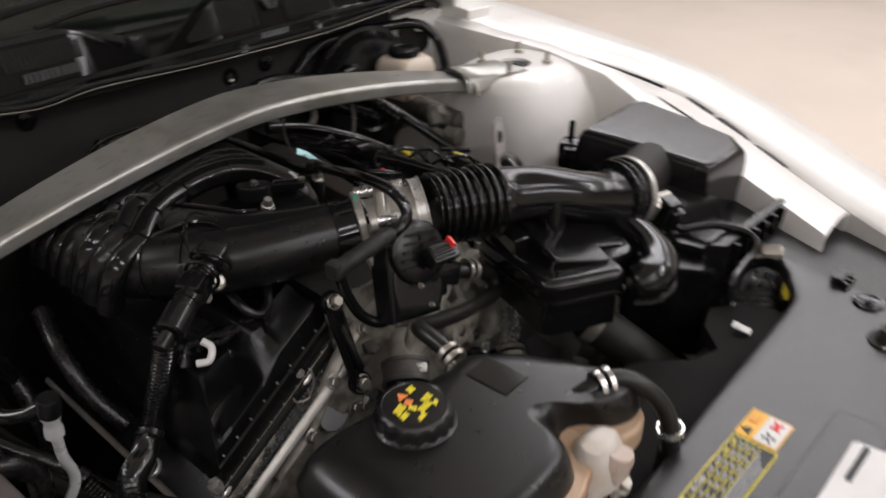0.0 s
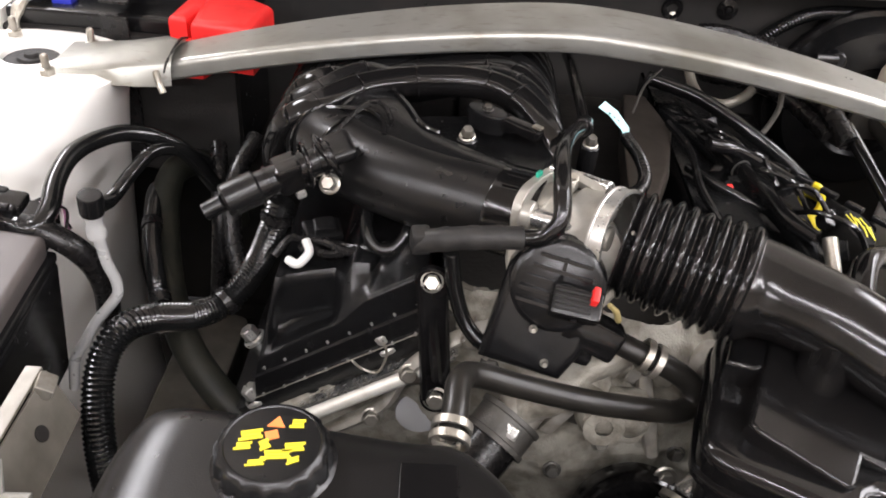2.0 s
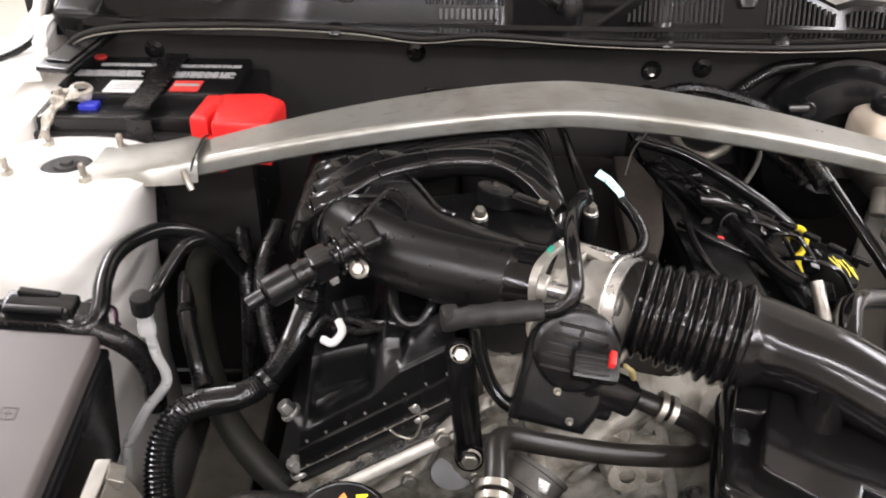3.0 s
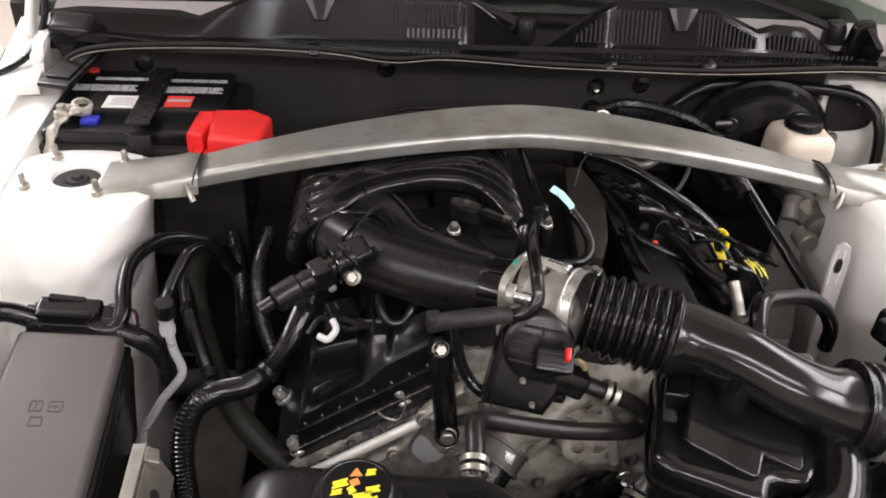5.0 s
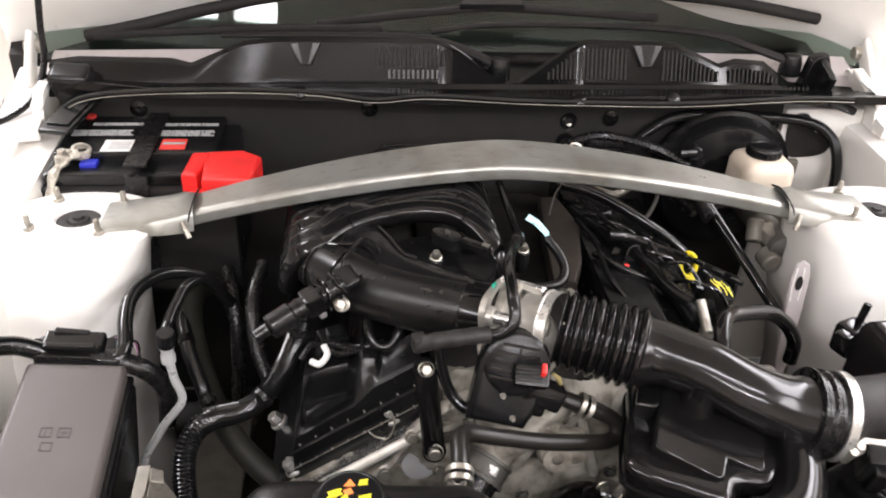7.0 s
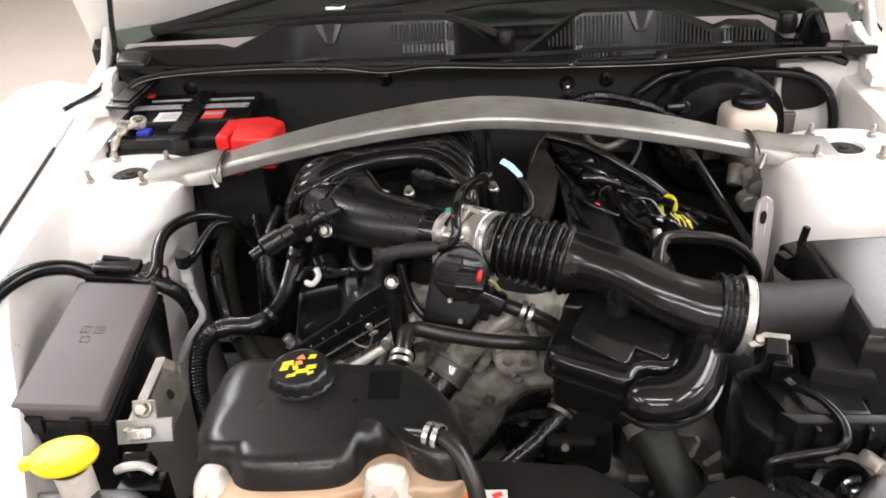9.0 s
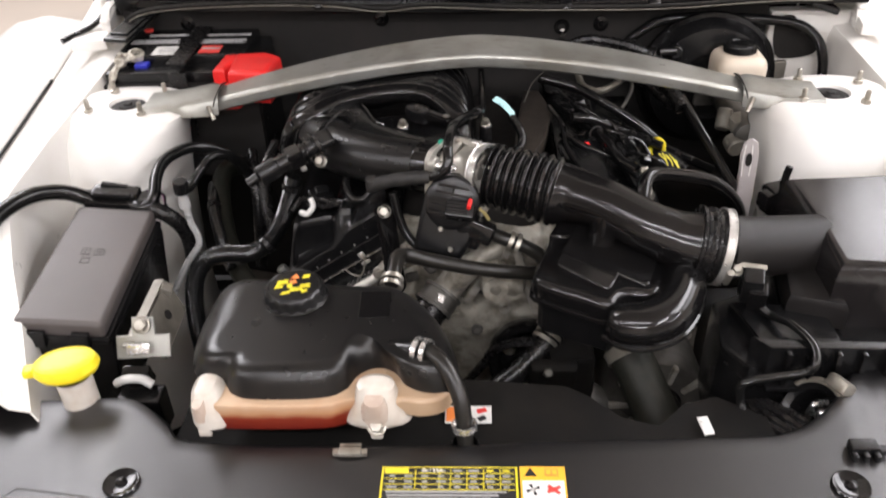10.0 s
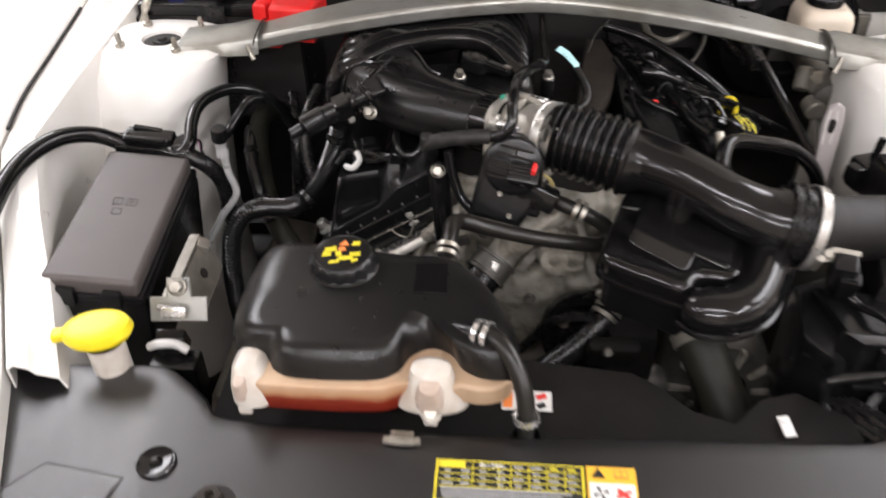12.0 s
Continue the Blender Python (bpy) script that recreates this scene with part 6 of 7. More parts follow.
def mark(name, outline, mat, parent, z, cx, cy, turn=0.0, scale=1.0):
    ct, st = math.cos(turn), math.sin(turn)
    return part(name, prism([(cx + scale * (x * ct - y * st), cy + scale * (x * st + y * ct)) for x, y in outline], z - 0.0003, z + 0.0003), mat, parent, "", 0)


def bar(w, h):
    return [(-w / 2, -h / 2), (w / 2, -h / 2), (w / 2, h / 2), (-w / 2, h / 2)]


mark("warning_triangle", [(-0.0055, 0.011), (0.0045, 0.011), (0.0, 0.019)], INK_ORANGE, cap, CAPZ, -0.193, -0.451)
mark("print", bar(0.007, 0.006), INK_ORANGE, cap, CAPZ, -0.1945, -0.446, 0.4)
for x, y, w, h, a in ((-0.0125, 0.004, 0.013, 0.007, 0.3), (-0.015, -0.004, 0.009, 0.005, 0.2), (0.011, 0.0145, 0.008, 0.006, 0.1), (0.012, -0.002, 0.012, 0.006, 0.2), (0.004, -0.008, 0.016, 0.006, 0.15), (-0.006, -0.0145, 0.010, 0.004, 0.2), (0.013, -0.011, 0.007, 0.004, 0.5), (-0.004, -0.002, 0.006, 0.007, 0.6)):
    for k in range(3):
        d = h * (k - 1) * 0.36
        mark("print", bar(w * (1.0, 0.8, 0.92)[k], h * 0.27), INK_YELLOW, cap, CAPZ + 0.0001, -0.193 + x - d * math.sin(a) + 0.0006 * (k - 1), -0.451 + y + d * math.cos(a), a)
part("cover_patch", box(at(-0.107, -0.466, 0.8970, 0, 0, 2), 0.032, 0.044, 0.002, 0.0008), GLOSS, tank, "smooth raised patch")
part("spout", rod((-0.080, -0.526, 0.888), (-0.056, -0.537, 0.895), 0.009, 14), PLASTIC, tank)
drain = thing("overflow_hose", (-0.02, -0.57, 0.84), "black coolant hose with a spring clamp", "hose")
part("hose", sweep(smooth_line([(-0.062, -0.534, 0.894), (-0.046, -0.542, 0.898), (-0.032, -0.556, 0.894), (-0.019, -0.574, 0.876), (-0.014, -0.586, 0.852), (-0.013, -0.592, 0.815)]), 0.0080, 14), DUSTY_LOOM, drain)


def spring_clamp(m, r):
    bits = [lathe([(r, -0.007), (r + 0.002, -0.007), (r + 0.002, -0.002), (r, -0.002)], m, 18), lathe([(r, 0.002), (r + 0.002, 0.002), (r + 0.002, 0.007), (r, 0.007)], m, 18)]
    for s in (-1, 1):
        bits.append(box(m @ at(s * 0.005, -r - 0.006, s * 0.003), 0.003, 0.012, 0.008, 0.0008))
    return join(*bits)


part("spring_clamp", spring_clamp(aim((-0.054, -0.538, 0.896), (-0.032, -0.548, 0.898)), 0.0115), SILVER, drain, "bright spring clamp")
part("band", lathe([(0.0105, 0), (0.0125, 0), (0.0125, 0.006), (0.0105, 0.006)], aim((-0.014, -0.587, 0.849), (-0.013, -0.592, 0.822)), 14), SILVER, drain)
part("grommet", lathe([(0.012, 0.03), (0.014, 0.026), (0.016, 0.0)], at(-0.013, -0.594, 0.80), 14), RUBBER, drain)
vent = thing("vent_hose", (0.0, -0.33, 0.83), "black ribbed vent hose across the engine front", "hose")
part("hose", loom([(-0.096, -0.405, 0.878), (-0.094, -0.388, 0.884), (-0.092, -0.365, 0.886), (-0.082, -0.352, 0.880), (-0.05, -0.345, 0.866), (0.0, -0.338, 0.850), (0.05, -0.328, 0.837), (0.070, -0.322, 0.832), (0.080, -0.315, 0.835), (0.077, -0.309, 0.847), (0.058, -0.307, 0.860), (0.034, -0.305, 0.870), (0.016, -0.298, 0.874)], 0.0088, 0.0030, 0.03), DUSTY_LOOM, vent)
part("spring_clamp", spring_clamp(aim((-0.096, -0.404, 0.879), (-0.094, -0.388, 0.884)), 0.011), ZINC, vent, "zinc spring clamp")
part("spring_clamp", spring_clamp(aim((0.044, -0.306, 0.866), (0.028, -0.303, 0.872)), 0.011), ZINC, vent, "zinc spring clamp")

# coolant outlet, pulley, hoses and belt
outlet = thing("coolant_outlet", (-0.07, -0.33, 0.74), "black coolant elbow with a broad steel clamp", "coolant outlet")
part("band", lathe([(0.024, -0.013), (0.027, -0.013), (0.027, -0.009), (0.0255, -0.008), (0.0255, 0.008), (0.027, 0.009), (0.027, 0.013), (0.024, 0.013)], aim((-0.052, -0.299, 0.774), (-0.074, -0.323, 0.754)), 24), DARK_CAST, outlet, "broad steel clamp band")
part("tag", box(at(-0.047, -0.318, 0.791, 50, 0, -40), 0.012, 0.010, 0.003, 0.001), CLAMP, outlet, "pale clamp tab")
part("elbow", hose([(-0.056, -0.303, 0.769), (-0.085, -0.335, 0.746), (-0.115, -0.37, 0.735), (-0.15, -0.40, 0.73)], 0.0225, 14), RUBBER, outlet)
pump = thing("pulley", (0.055, -0.33, 0.70), "black ribbed water pump pulley", "pulley")
part("wheel", lathe([(0.0, 0.030), (0.018, 0.030), (0.020, 0.012), (0.036, 0.010), (0.040, 0.028), (0.050, 0.030), (0.052, 0.027), (0.050, 0.024), (0.052, 0.020), (0.050, 0.016), (0.052, 0.012), (0.052, 0.0), (0.03, -0.01)], aim((0.064, -0.306, 0.684), (0.068, -0.406, 0.729)), 36), GLOSS, pump)
for k in range(3):
    a = radians(30 + 120 * k)
    part("bolt", bolt(tuple(aim((0.064, -0.306, 0.684), (0.068, -0.406, 0.729)) @ Vector((0.028 * math.cos(a), 0.028 * math.sin(a), 0.011))), (0.04, -1, 0.45), 0.006, 0.008), ZINC, pump)
solo("drive_belt", sweep([Vector((0.064 + 0.054 * math.cos(a), -0.324 - 0.02 * math.sin(a), 0.691 + 0.050 * math.sin(a))) for a in [math.pi * k / 16 for k in range(17)]] + [Vector((-0.06, -0.31, 0.58)), Vector((0.05, -0.305, 0.53))], 0.006, 6), RUBBER, "black rubber drive belt", "belt")
bypass = thing("heater_hose", (0.06, -0.37, 0.72), "black rubber coolant hose with a steel clamp", "hose")
part("hose", hose([(0.100, -0.327, 0.748), (0.085, -0.342, 0.738), (0.058, -0.362, 0.716), (0.030, -0.376, 0.699), (0.005, -0.388, 0.684), (-0.03, -0.40, 0.66)], 0.0140, 16), RUBBER, bypass)
part("spring_clamp", spring_clamp(aim((0.086, -0.338, 0.743), (0.07, -0.357, 0.728)), 0.0155), ZINC, bypass, "zinc spring clamp")
part("neck", rod((0.125, -0.305, 0.77), (0.092, -0.332, 0.748), 0.012, 14), SILVER, bypass, "bright pipe neck")
rad = thing("radiator_hose", (0.2, -0.45, 0.72), "thick olive-black radiator hose with a dull clamp", "hose")
part("hose", sweep(smooth_line([(0.16, -0.36, 0.79), (0.175, -0.385, 0.77), (0.195, -0.43, 0.74), (0.212, -0.48, 0.71), (0.222, -0.53, 0.69), (0.225, -0.60, 0.68)]), 0.026, 16), HOSE, rad)
part("clamp", lathe([(0.026, -0.008), (0.0285, -0.008), (0.0275, -0.002), (0.0285, 0.006), (0.026, 0.006)], aim((0.178, -0.392, 0.764), (0.195, -0.43, 0.74)), 24), GALV, rad, "dull steel clamp")
alt = thing("alternator", (0.22, -0.33, 0.60), "alternator with a slotted cast aluminium housing", "alternator")
part("housing", lathe([(0.03, 0.05), (0.060, 0.045), (0.066, 0.03), (0.066, -0.05), (0.05, -0.06)], aim((0.225, -0.33, 0.66), (0.225, -0.43, 0.67)), 28), DARK_CAST, alt)
for k in range(10):
    a = 2 * math.pi * k / 10
    part("fin", box(aim((0.225, -0.33, 0.66), (0.225, -0.43, 0.67)) @ at(0.048 * math.cos(a), 0.048 * math.sin(a), 0.047, 0, 0, math.degrees(a)), 0.026, 0.007, 0.012, 0.002), CAST, alt)
part("rotor", rod((0.225, -0.37, 0.663), (0.225, -0.395, 0.667), 0.028, 20), DARK, alt)
tens = thing("belt_tensioner", (0.13, -0.34, 0.62), "cast aluminium belt tensioner arm", "tensioner")
part("arm", hose([(0.11, -0.34, 0.665), (0.15, -0.36, 0.655), (0.19, -0.37, 0.625), (0.20, -0.37, 0.59)], 0.020, 12), DARK_CAST, tens)
part("mount", join(box(at(0.092, -0.375, 0.715, 25, 0, 0), 0.06, 0.02, 0.06, 0.008), box(at(0.115, -0.35, 0.70), 0.06, 0.05, 0.08, 0.01)), SHADE, tens, "black bracket")
part("bolt", bolt((0.084, -0.390, 0.734), (0, -1, 0.5), 0.0055, 0.009), ZINC, tens)

# fan shroud
shroud = thing("fan_shroud", (0, -0.56, 0.70), "black plastic fan shroud behind the radiator", "fan shroud")
part("frame", box(at(0.05, -0.595, 0.70), 0.72, 0.04, 0.16, 0.006), DARK, shroud)
part("top_lip", prism([(-0.31, -0.6145), (0.30, -0.6145), (0.295, -0.530), (0.25, -0.500), (0.213, -0.511), (0.183, -0.542), (0.147, -0.530), (0.116, -0.499), (0.094, -0.484), (0.0, -0.474), (-0.31, -0.470)], 0.782, 0.80, 0.003, 2), SHADE, shroud, "flat black top of the shroud")
part("ring", lathe([(0.19, 0), (0.21, 0), (0.21, 0.05), (0.19, 0.05), (0.19, 0)], at(0.12, -0.53, 0.56, 90), 40), PLASTIC, shroud)
sticker = part("warning_sticker", box(at(-0.011, -0.530, 0.8022, 0, 0, 0), 0.048, 0.024, 0.001), INK_WHITE, shroud, "white sticker with orange and red marks")
part("orange_field", box(at(-0.029, -0.530, 0.803), 0.009, 0.020, 0.0006), INK_ORANGE, sticker, "orange field")
part("red_symbol", box(at(0.003, -0.525, 0.803, 0, 0, 20), 0.010, 0.006, 0.0006), INK_RED, sticker, "red symbol")
part("black_symbol", box(at(0.003, -0.536, 0.803, 0, 0, 30), 0.008, 0.006, 0.0006), INK_BLACK, sticker, "black symbol")
part("white_tag", join(box(at(0.227, -0.549, 0.806, 12, 0, 12), 0.011, 0.021, 0.002, 0.0006), lathe([(0.002, 0), (0.004, 0), (0.004, 0.001), (0.002, 0.001)], at(0.226, -0.544, 0.8085), 12)), INK_WHITE, shroud, "white plastic fixing tab")

# ---- fuse box ----
fuse = thing("fuse_box", (-0.475, -0.345, 0.72), "dark grey fuse box with a smooth clipped lid", "fuse box")
FUSE = at(-0.474, -0.330, 0.851, 2.3, 7, 3.6)
part("lid", box(FUSE, 0.099, 0.230, 0.024, 0.006, 3), LID, fuse, "smooth grey lid")
part("lid_rim", box(FUSE @ at(0.002, 0, -0.012), 0.106, 0.236, 0.010, 0.003), PLASTIC, fuse)
part("case", box(FUSE @ at(0.006, 0.002, -0.075), 0.104, 0.224, 0.125, 0.006), PLASTIC, fuse, "black lower case")
for x in (-0.03, 0.03):
    part("latch", box(FUSE @ at(x * 0.8, -0.1195, -0.010), 0.020, 0.008, 0.022, 0.002), PLASTIC, fuse)
part("hinge_bar", box(FUSE @ at(0, 0.117, 0.002), 0.090, 0.010, 0.012, 0.003), PLASTIC, fuse)
for dx, dy, w, h in ((-0.014, 0.020, 0.0012, 0.012), (-0.004, 0.020, 0.0012, 0.012), (-0.009, 0.026, 0.010, 0.0012), (-0.009, 0.014, 0.010, 0.0012), (-0.009, 0.020, 0.0012, 0.010), (0.002, 0.020, 0.0012, 0.012), (0.013, 0.020, 0.0012, 0.012), (0.0075, 0.026, 0.011, 0.0012), (0.0075, 0.014, 0.011, 0.0012), (0.0075, 0.020, 0.006, 0.0014), (0.0075, 0.020, 0.0014, 0.006), (-0.010, 0.002, 0.0012, 0.010), (0.000, 0.002, 0.0012, 0.010), (-0.005, 0.007, 0.010, 0.0012), (-0.005, -0.003, 0.010, 0.0012)):
    part("moulded_mark", box(FUSE @ at(dx, dy - 0.004, 0.0121), w, h, 0.0008), LID_MARK, fuse, "moulded mark on the lid")
part("plug_block", box(FUSE @ at(0.0, 0.138, 0.000), 0.092, 0.036, 0.028, 0.004), GLOSS, fuse, "black plug block")
part("plug_block", box(FUSE @ at(-0.008, 0.144, 0.016), 0.062, 0.024, 0.012, 0.004), GLOSS, fuse, "black plug block")
part("plug_lever", join(box(FUSE @ at(-0.010, 0.130, 0.021), 0.050, 0.007, 0.006, 0.002), box(FUSE @ at(-0.034, 0.140, 0.017), 0.006, 0.024, 0.008, 0.002), box(FUSE @ at(0.016, 0.140, 0.017), 0.006, 0.024, 0.008, 0.002)), PLASTIC, fuse, "black locking lever")
for x, y, z, w, d, h in ((-0.044, 0.136, 0.012, 0.012, 0.024, 0.008), (0.032, 0.140, 0.013, 0.018, 0.022, 0.008), (-0.012, 0.152, 0.022, 0.036, 0.008, 0.005), (0.040, 0.126, 0.004, 0.014, 0.012, 0.012)):
    part("plug_shell", box(FUSE @ at(x, y, z, 0, 4, 30 * x), w, d, h, 0.002), PLASTIC, fuse)
for k in range(6):
    part("plug_rib", box(FUSE @ at(-0.030 + 0.011 * k, 0.1195, 0.008), 0.0025, 0.003, 0.010, 0.0006), PLASTIC, fuse)
for k in range(5):
    part("wire", hose([tuple(FUSE @ Vector((0.020 + 0.004 * k, 0.150, 0.012))), tuple(FUSE @ Vector((0.040 + 0.004 * k, 0.154 - 0.003 * k, 0.018))), tuple(FUSE @ Vector((0.060, 0.138 - 0.004 * k, 0.002)))], 0.0013, 6), (RUBBER, MAUVE, INK_WHITE, MAUVE, RUBBER)[k], fuse)
solo("fuse_box_cable", loom([(-0.515, -0.197, 0.866), (-0.545, -0.208, 0.886), (-0.570, -0.238, 0.901), (-0.589, -0.275, 0.903), (-0.598, -0.315, 0.898), (-0.597, -0.36, 0.890), (-0.588, -0.41, 0.884), (-0.570, -0.455, 0.872), (-0.55, -0.49, 0.85)], 0.0105, 0.0038), LOOM, "thick black ribbed cable from the fuse box along the wing", "cable")
solo("fuse_box_cable", loom([(-0.47, -0.20, 0.862), (-0.443, -0.208, 0.862), (-0.436, -0.192, 0.870), (-0.441, -0.162, 0.880), (-0.443, -0.128, 0.884), (-0.436, -0.096, 0.883), (-0.418, -0.066, 0.878), (-0.394, -0.048, 0.866), (-0.372, -0.036, 0.845), (-0.352, -0.02, 0.80)], 0.0085), LOOM, "black ribbed cable over the tower from the fuse box", "cable")
solo("fuse_box_cable", hose([(-0.455, -0.203, 0.862), (-0.434, -0.206, 0.858), (-0.414, -0.206, 0.845), (-0.403, -0.200, 0.822), (-0.402, -0.192, 0.79), (-0.408, -0.185, 0.75)], 0.0105, 14), RUBBER, "thick taped black cable bundle beside the fuse box", "cable")
solo("drain_tube", hose([(-0.512, -0.44, 0.828), (-0.530, -0.455, 0.842), (-0.538, -0.472, 0.836), (-0.528, -0.497, 0.818), (-0.522, -0.51, 0.795)], 0.0055, 10), DUSTY, "thin dusty grey tube beside the fuse box", "tube")
mount = thing("fuse_box_bracket", (-0.36, -0.40, 0.72), "bent galvanised steel bracket beside the fuse box", "bracket")
part("plate", prism([(-0.03, -0.012), (0.03, -0.012), (0.03, 0.014), (0.014, 0.014), (0.012, 0.034), (-0.012, 0.034), (-0.012, 0.014), (-0.03, 0.014)], 0, 0.003, 0.001, 1, at(-0.372, -0.452, 0.828, 58, 0, 4)), BRACE, mount)
part("bolt", bolt((-0.372, -0.444, 0.853), (0, -0.8, 0.6), 0.007, 0.008), ZINC, mount)
part("tab", box(at(-0.374, -0.462, 0.834, 58, 0, 4), 0.026, 0.012, 0.006, 0.002), SILVER, mount, "bright raised tab")
part("side_rail", sheet([[(-0.385 + 0.007 * k + 0.004 * g, -0.335 - (0.125 - 0.014 * k) * g, 0.832 - 0.019 * k) for g in (0, 0.25, 0.5, 0.75, 1.0)] for k in (0, 0.3, 1.0, 1.7, 2.3)], 0.0025), GALV, mount, "dull galvanised side plate")
part("rail_lip", box(at(-0.389, -0.397, 0.8345, 0, 0, 2), 0.012, 0.125, 0.003, 0.001), GALV, mount, "galvanised lip")
# Dark disc painted as the shade inside a hole.
part("rail_hole", lathe([(0.006, 0), (0.006, 0.001), (0, 0.001)], aim((-0.373, -0.375, 0.8125), (-0.287, -0.375, 0.86)), 14), DARK, mount, "dark hole")
part("rail_clip", box(at(-0.380, -0.346, 0.829, 0, 30, 10), 0.014, 0.018, 0.010, 0.002), ZINC, mount, "small steel clip")
part("clip", join(box(at(-0.376, -0.474, 0.806, 20, 0, 4), 0.030, 0.012, 0.028, 0.003), box(at(-0.376, -0.480, 0.785, 10, 0, 4), 0.018, 0.012, 0.03, 0.003)), GLOSS, mount, "black plastic clip")
part("wire_clip", hose([(-0.40, -0.48, 0.80), (-0.385, -0.487, 0.812), (-0.370, -0.484, 0.810), (-0.357, -0.486, 0.803)], 0.005, 8), INK_WHITE, mount, "white cable clip")
part("box", box(at(-0.372, -0.49, 0.77), 0.05, 0.03, 0.05, 0.004), PLASTIC, mount, "small black module")
washer = thing("washer_filler", (-0.415, -0.54, 0.80), "yellow washer fluid cap on a white filler neck", "filler cap")
part("cap", join(loft([oval(-0.418, -0.527, z, rx, ry, 28, 2.0, 0.25) for z, rx, ry in ((0.862, 0.030, 0.022), (0.868, 0.033, 0.024), (0.876, 0.030, 0.021), (0.879, 0.018, 0.012))]), box(at(-0.452, -0.535, 0.868, 0, 0, 14), 0.014, 0.014, 0.010, 0.003)), YELLOW, washer, "bright yellow flip cap")
part("neck", lathe([(0.017, -0.09), (0.018, 0), (0.020, 0.004)], at(-0.412, -0.532, 0.858), 20), MILKY, washer, "milky filler neck")
part("bottle_shoulder", box(at(-0.505, -0.490, 0.735, 0, 0, 10), 0.07, 0.05, 0.05, 0.016, 3), MILKY, washer, "milky bottle shoulder")

# lines beside the tower
ac = thing("refrigerant_line", (-0.39, -0.25, 0.75), "aluminium refrigerant line with a black service cap", "pipe")
part("line", hose([(-0.384, -0.222, 0.880), (-0.384, -0.219, 0.860), (-0.383, -0.217, 0.840), (-0.379, -0.216, 0.822), (-0.380, -0.216, 0.808), (-0.389, -0.217, 0.794), (-0.402, -0.218, 0.777), (-0.415, -0.220, 0.755), (-0.428, -0.222, 0.732), (-0.433, -0.225, 0.70)], 0.0047, 14), ALU, ac)
part("fitting", lathe([(0.0055, 0), (0.0078, 0.002), (0.0078, 0.010), (0.0066, 0.012), (0.0066, 0.020), (0.0082, 0.022), (0.0082, 0.028), (0, 0.028)], aim((-0.385, -0.220, 0.868), (-0.384, -0.2225, 0.896)), 16), ALU, ac)
part("service_cap", lathe([(0.0092, 0), (0.0098, 0.002), (0.0098, 0.016), (0.0088, 0.018), (0, 0.0185)], aim((-0.384, -0.2222, 0.893), (-0.382, -0.2245, 0.915)), 14), PLASTIC, ac, "black service cap")
part("rubber_hose", loom([(-0.386, -0.212, 0.895), (-0.394, -0.185, 0.876), (-0.402, -0.145, 0.858), (-0.399, -0.105, 0.860), (-0.390, -0.065, 0.862), (-0.372, -0.02, 0.835), (-0.355, 0.02, 0.79)], 0.0066, 0.0036, 0.12), LOOM, ac)
solo("heater_pipe", sweep(smooth_line([(-0.355, 0.06, 0.70), (-0.366, 0.055, 0.76), (-0.382, 0.035, 0.793), (-0.402, 0.008, 0.796), (-0.404, -0.022, 0.782), (-0.392, -0.070, 0.764), (-0.370, -0.130, 0.750), (-0.342, -0.185, 0.735), (-0.305, -0.222, 0.712), (-0.255, -0.250, 0.68)]), 0.0145, 16), HOSE, "thick dull black coolant pipe beside the tower", "pipe")
LINE = [(-0.248, -0.170, 0.885), (-0.255, -0.174, 0.860), (-0.272, -0.176, 0.818), (-0.296, -0.190, 0.788), (-0.318, -0.215, 0.790), (-0.340, -0.248, 0.812), (-0.355, -0.270, 0.817), (-0.364, -0.293, 0.804), (-0.363, -0.318, 0.776), (-0.356, -0.340, 0.735), (-0.342, -0.36, 0.68)]
wl = thing("engine_loom", (-0.248, -0.185, 0.885), "thick black ribbed engine loom bending past the valve cover", "wiring")
part("sleeve", loom(LINE, 0.0126, 0.0040, 0.15), LOOM, wl)
mid = smooth_line(LINE)
for k in (5, 24):
    part("tape", sweep([mid[k - 1], mid[k], mid[k + 1]], 0.0137, 12), RUBBER, wl, "black tape wrap")
LINE = [(-0.408, 0.020, 0.765), (-0.418, -0.002, 0.777), (-0.416, -0.020, 0.784), (-0.407, -0.055, 0.784), (-0.393, -0.102, 0.782), (-0.377, -0.142, 0.780), (-0.364, -0.172, 0.774), (-0.350, -0.195, 0.750)]
wl = thing("engine_loom", (-0.368, -0.115, 0.872), "black ribbed loom along the coolant pipe", "wiring")
part("sleeve", loom(LINE, 0.0090, 0.0038, 0.15), LOOM, wl)
mid = smooth_line(LINE)
for k in (5, len(mid) // 2, len(mid) - 8):
    part("tape", sweep([mid[k - 1], mid[k], mid[k + 1]], 0.0102, 12), RUBBER, wl, "black tape wrap")
cw = thing("coil_wiring", (-0.20, -0.19, 0.845), "tangle of thin black wires on the valve cover", "wiring")
for k in range(4):
    part("wire", hose([(-0.25 + 0.02 * k, -0.195 + 0.006 * k, 0.846 + 0.005 * (k % 3)), (-0.235 + 0.022 * k, -0.185, 0.860 - 0.003 * k), (-0.205 + 0.02 * k, -0.195, 0.852 + 0.004 * k), (-0.165 + 0.01 * k, -0.185, 0.860)], 0.0036, 8), RUBBER, cw)
part("hose", hose([(-0.172, -0.150, 0.892), (-0.174, -0.186, 0.878), (-0.164, -0.200, 0.866), (-0.148, -0.198, 0.868), (-0.136, -0.180, 0.884), (-0.132, -0.150, 0.890)], 0.0058, 10), LOOM, cw, "black hose bent over the cover")
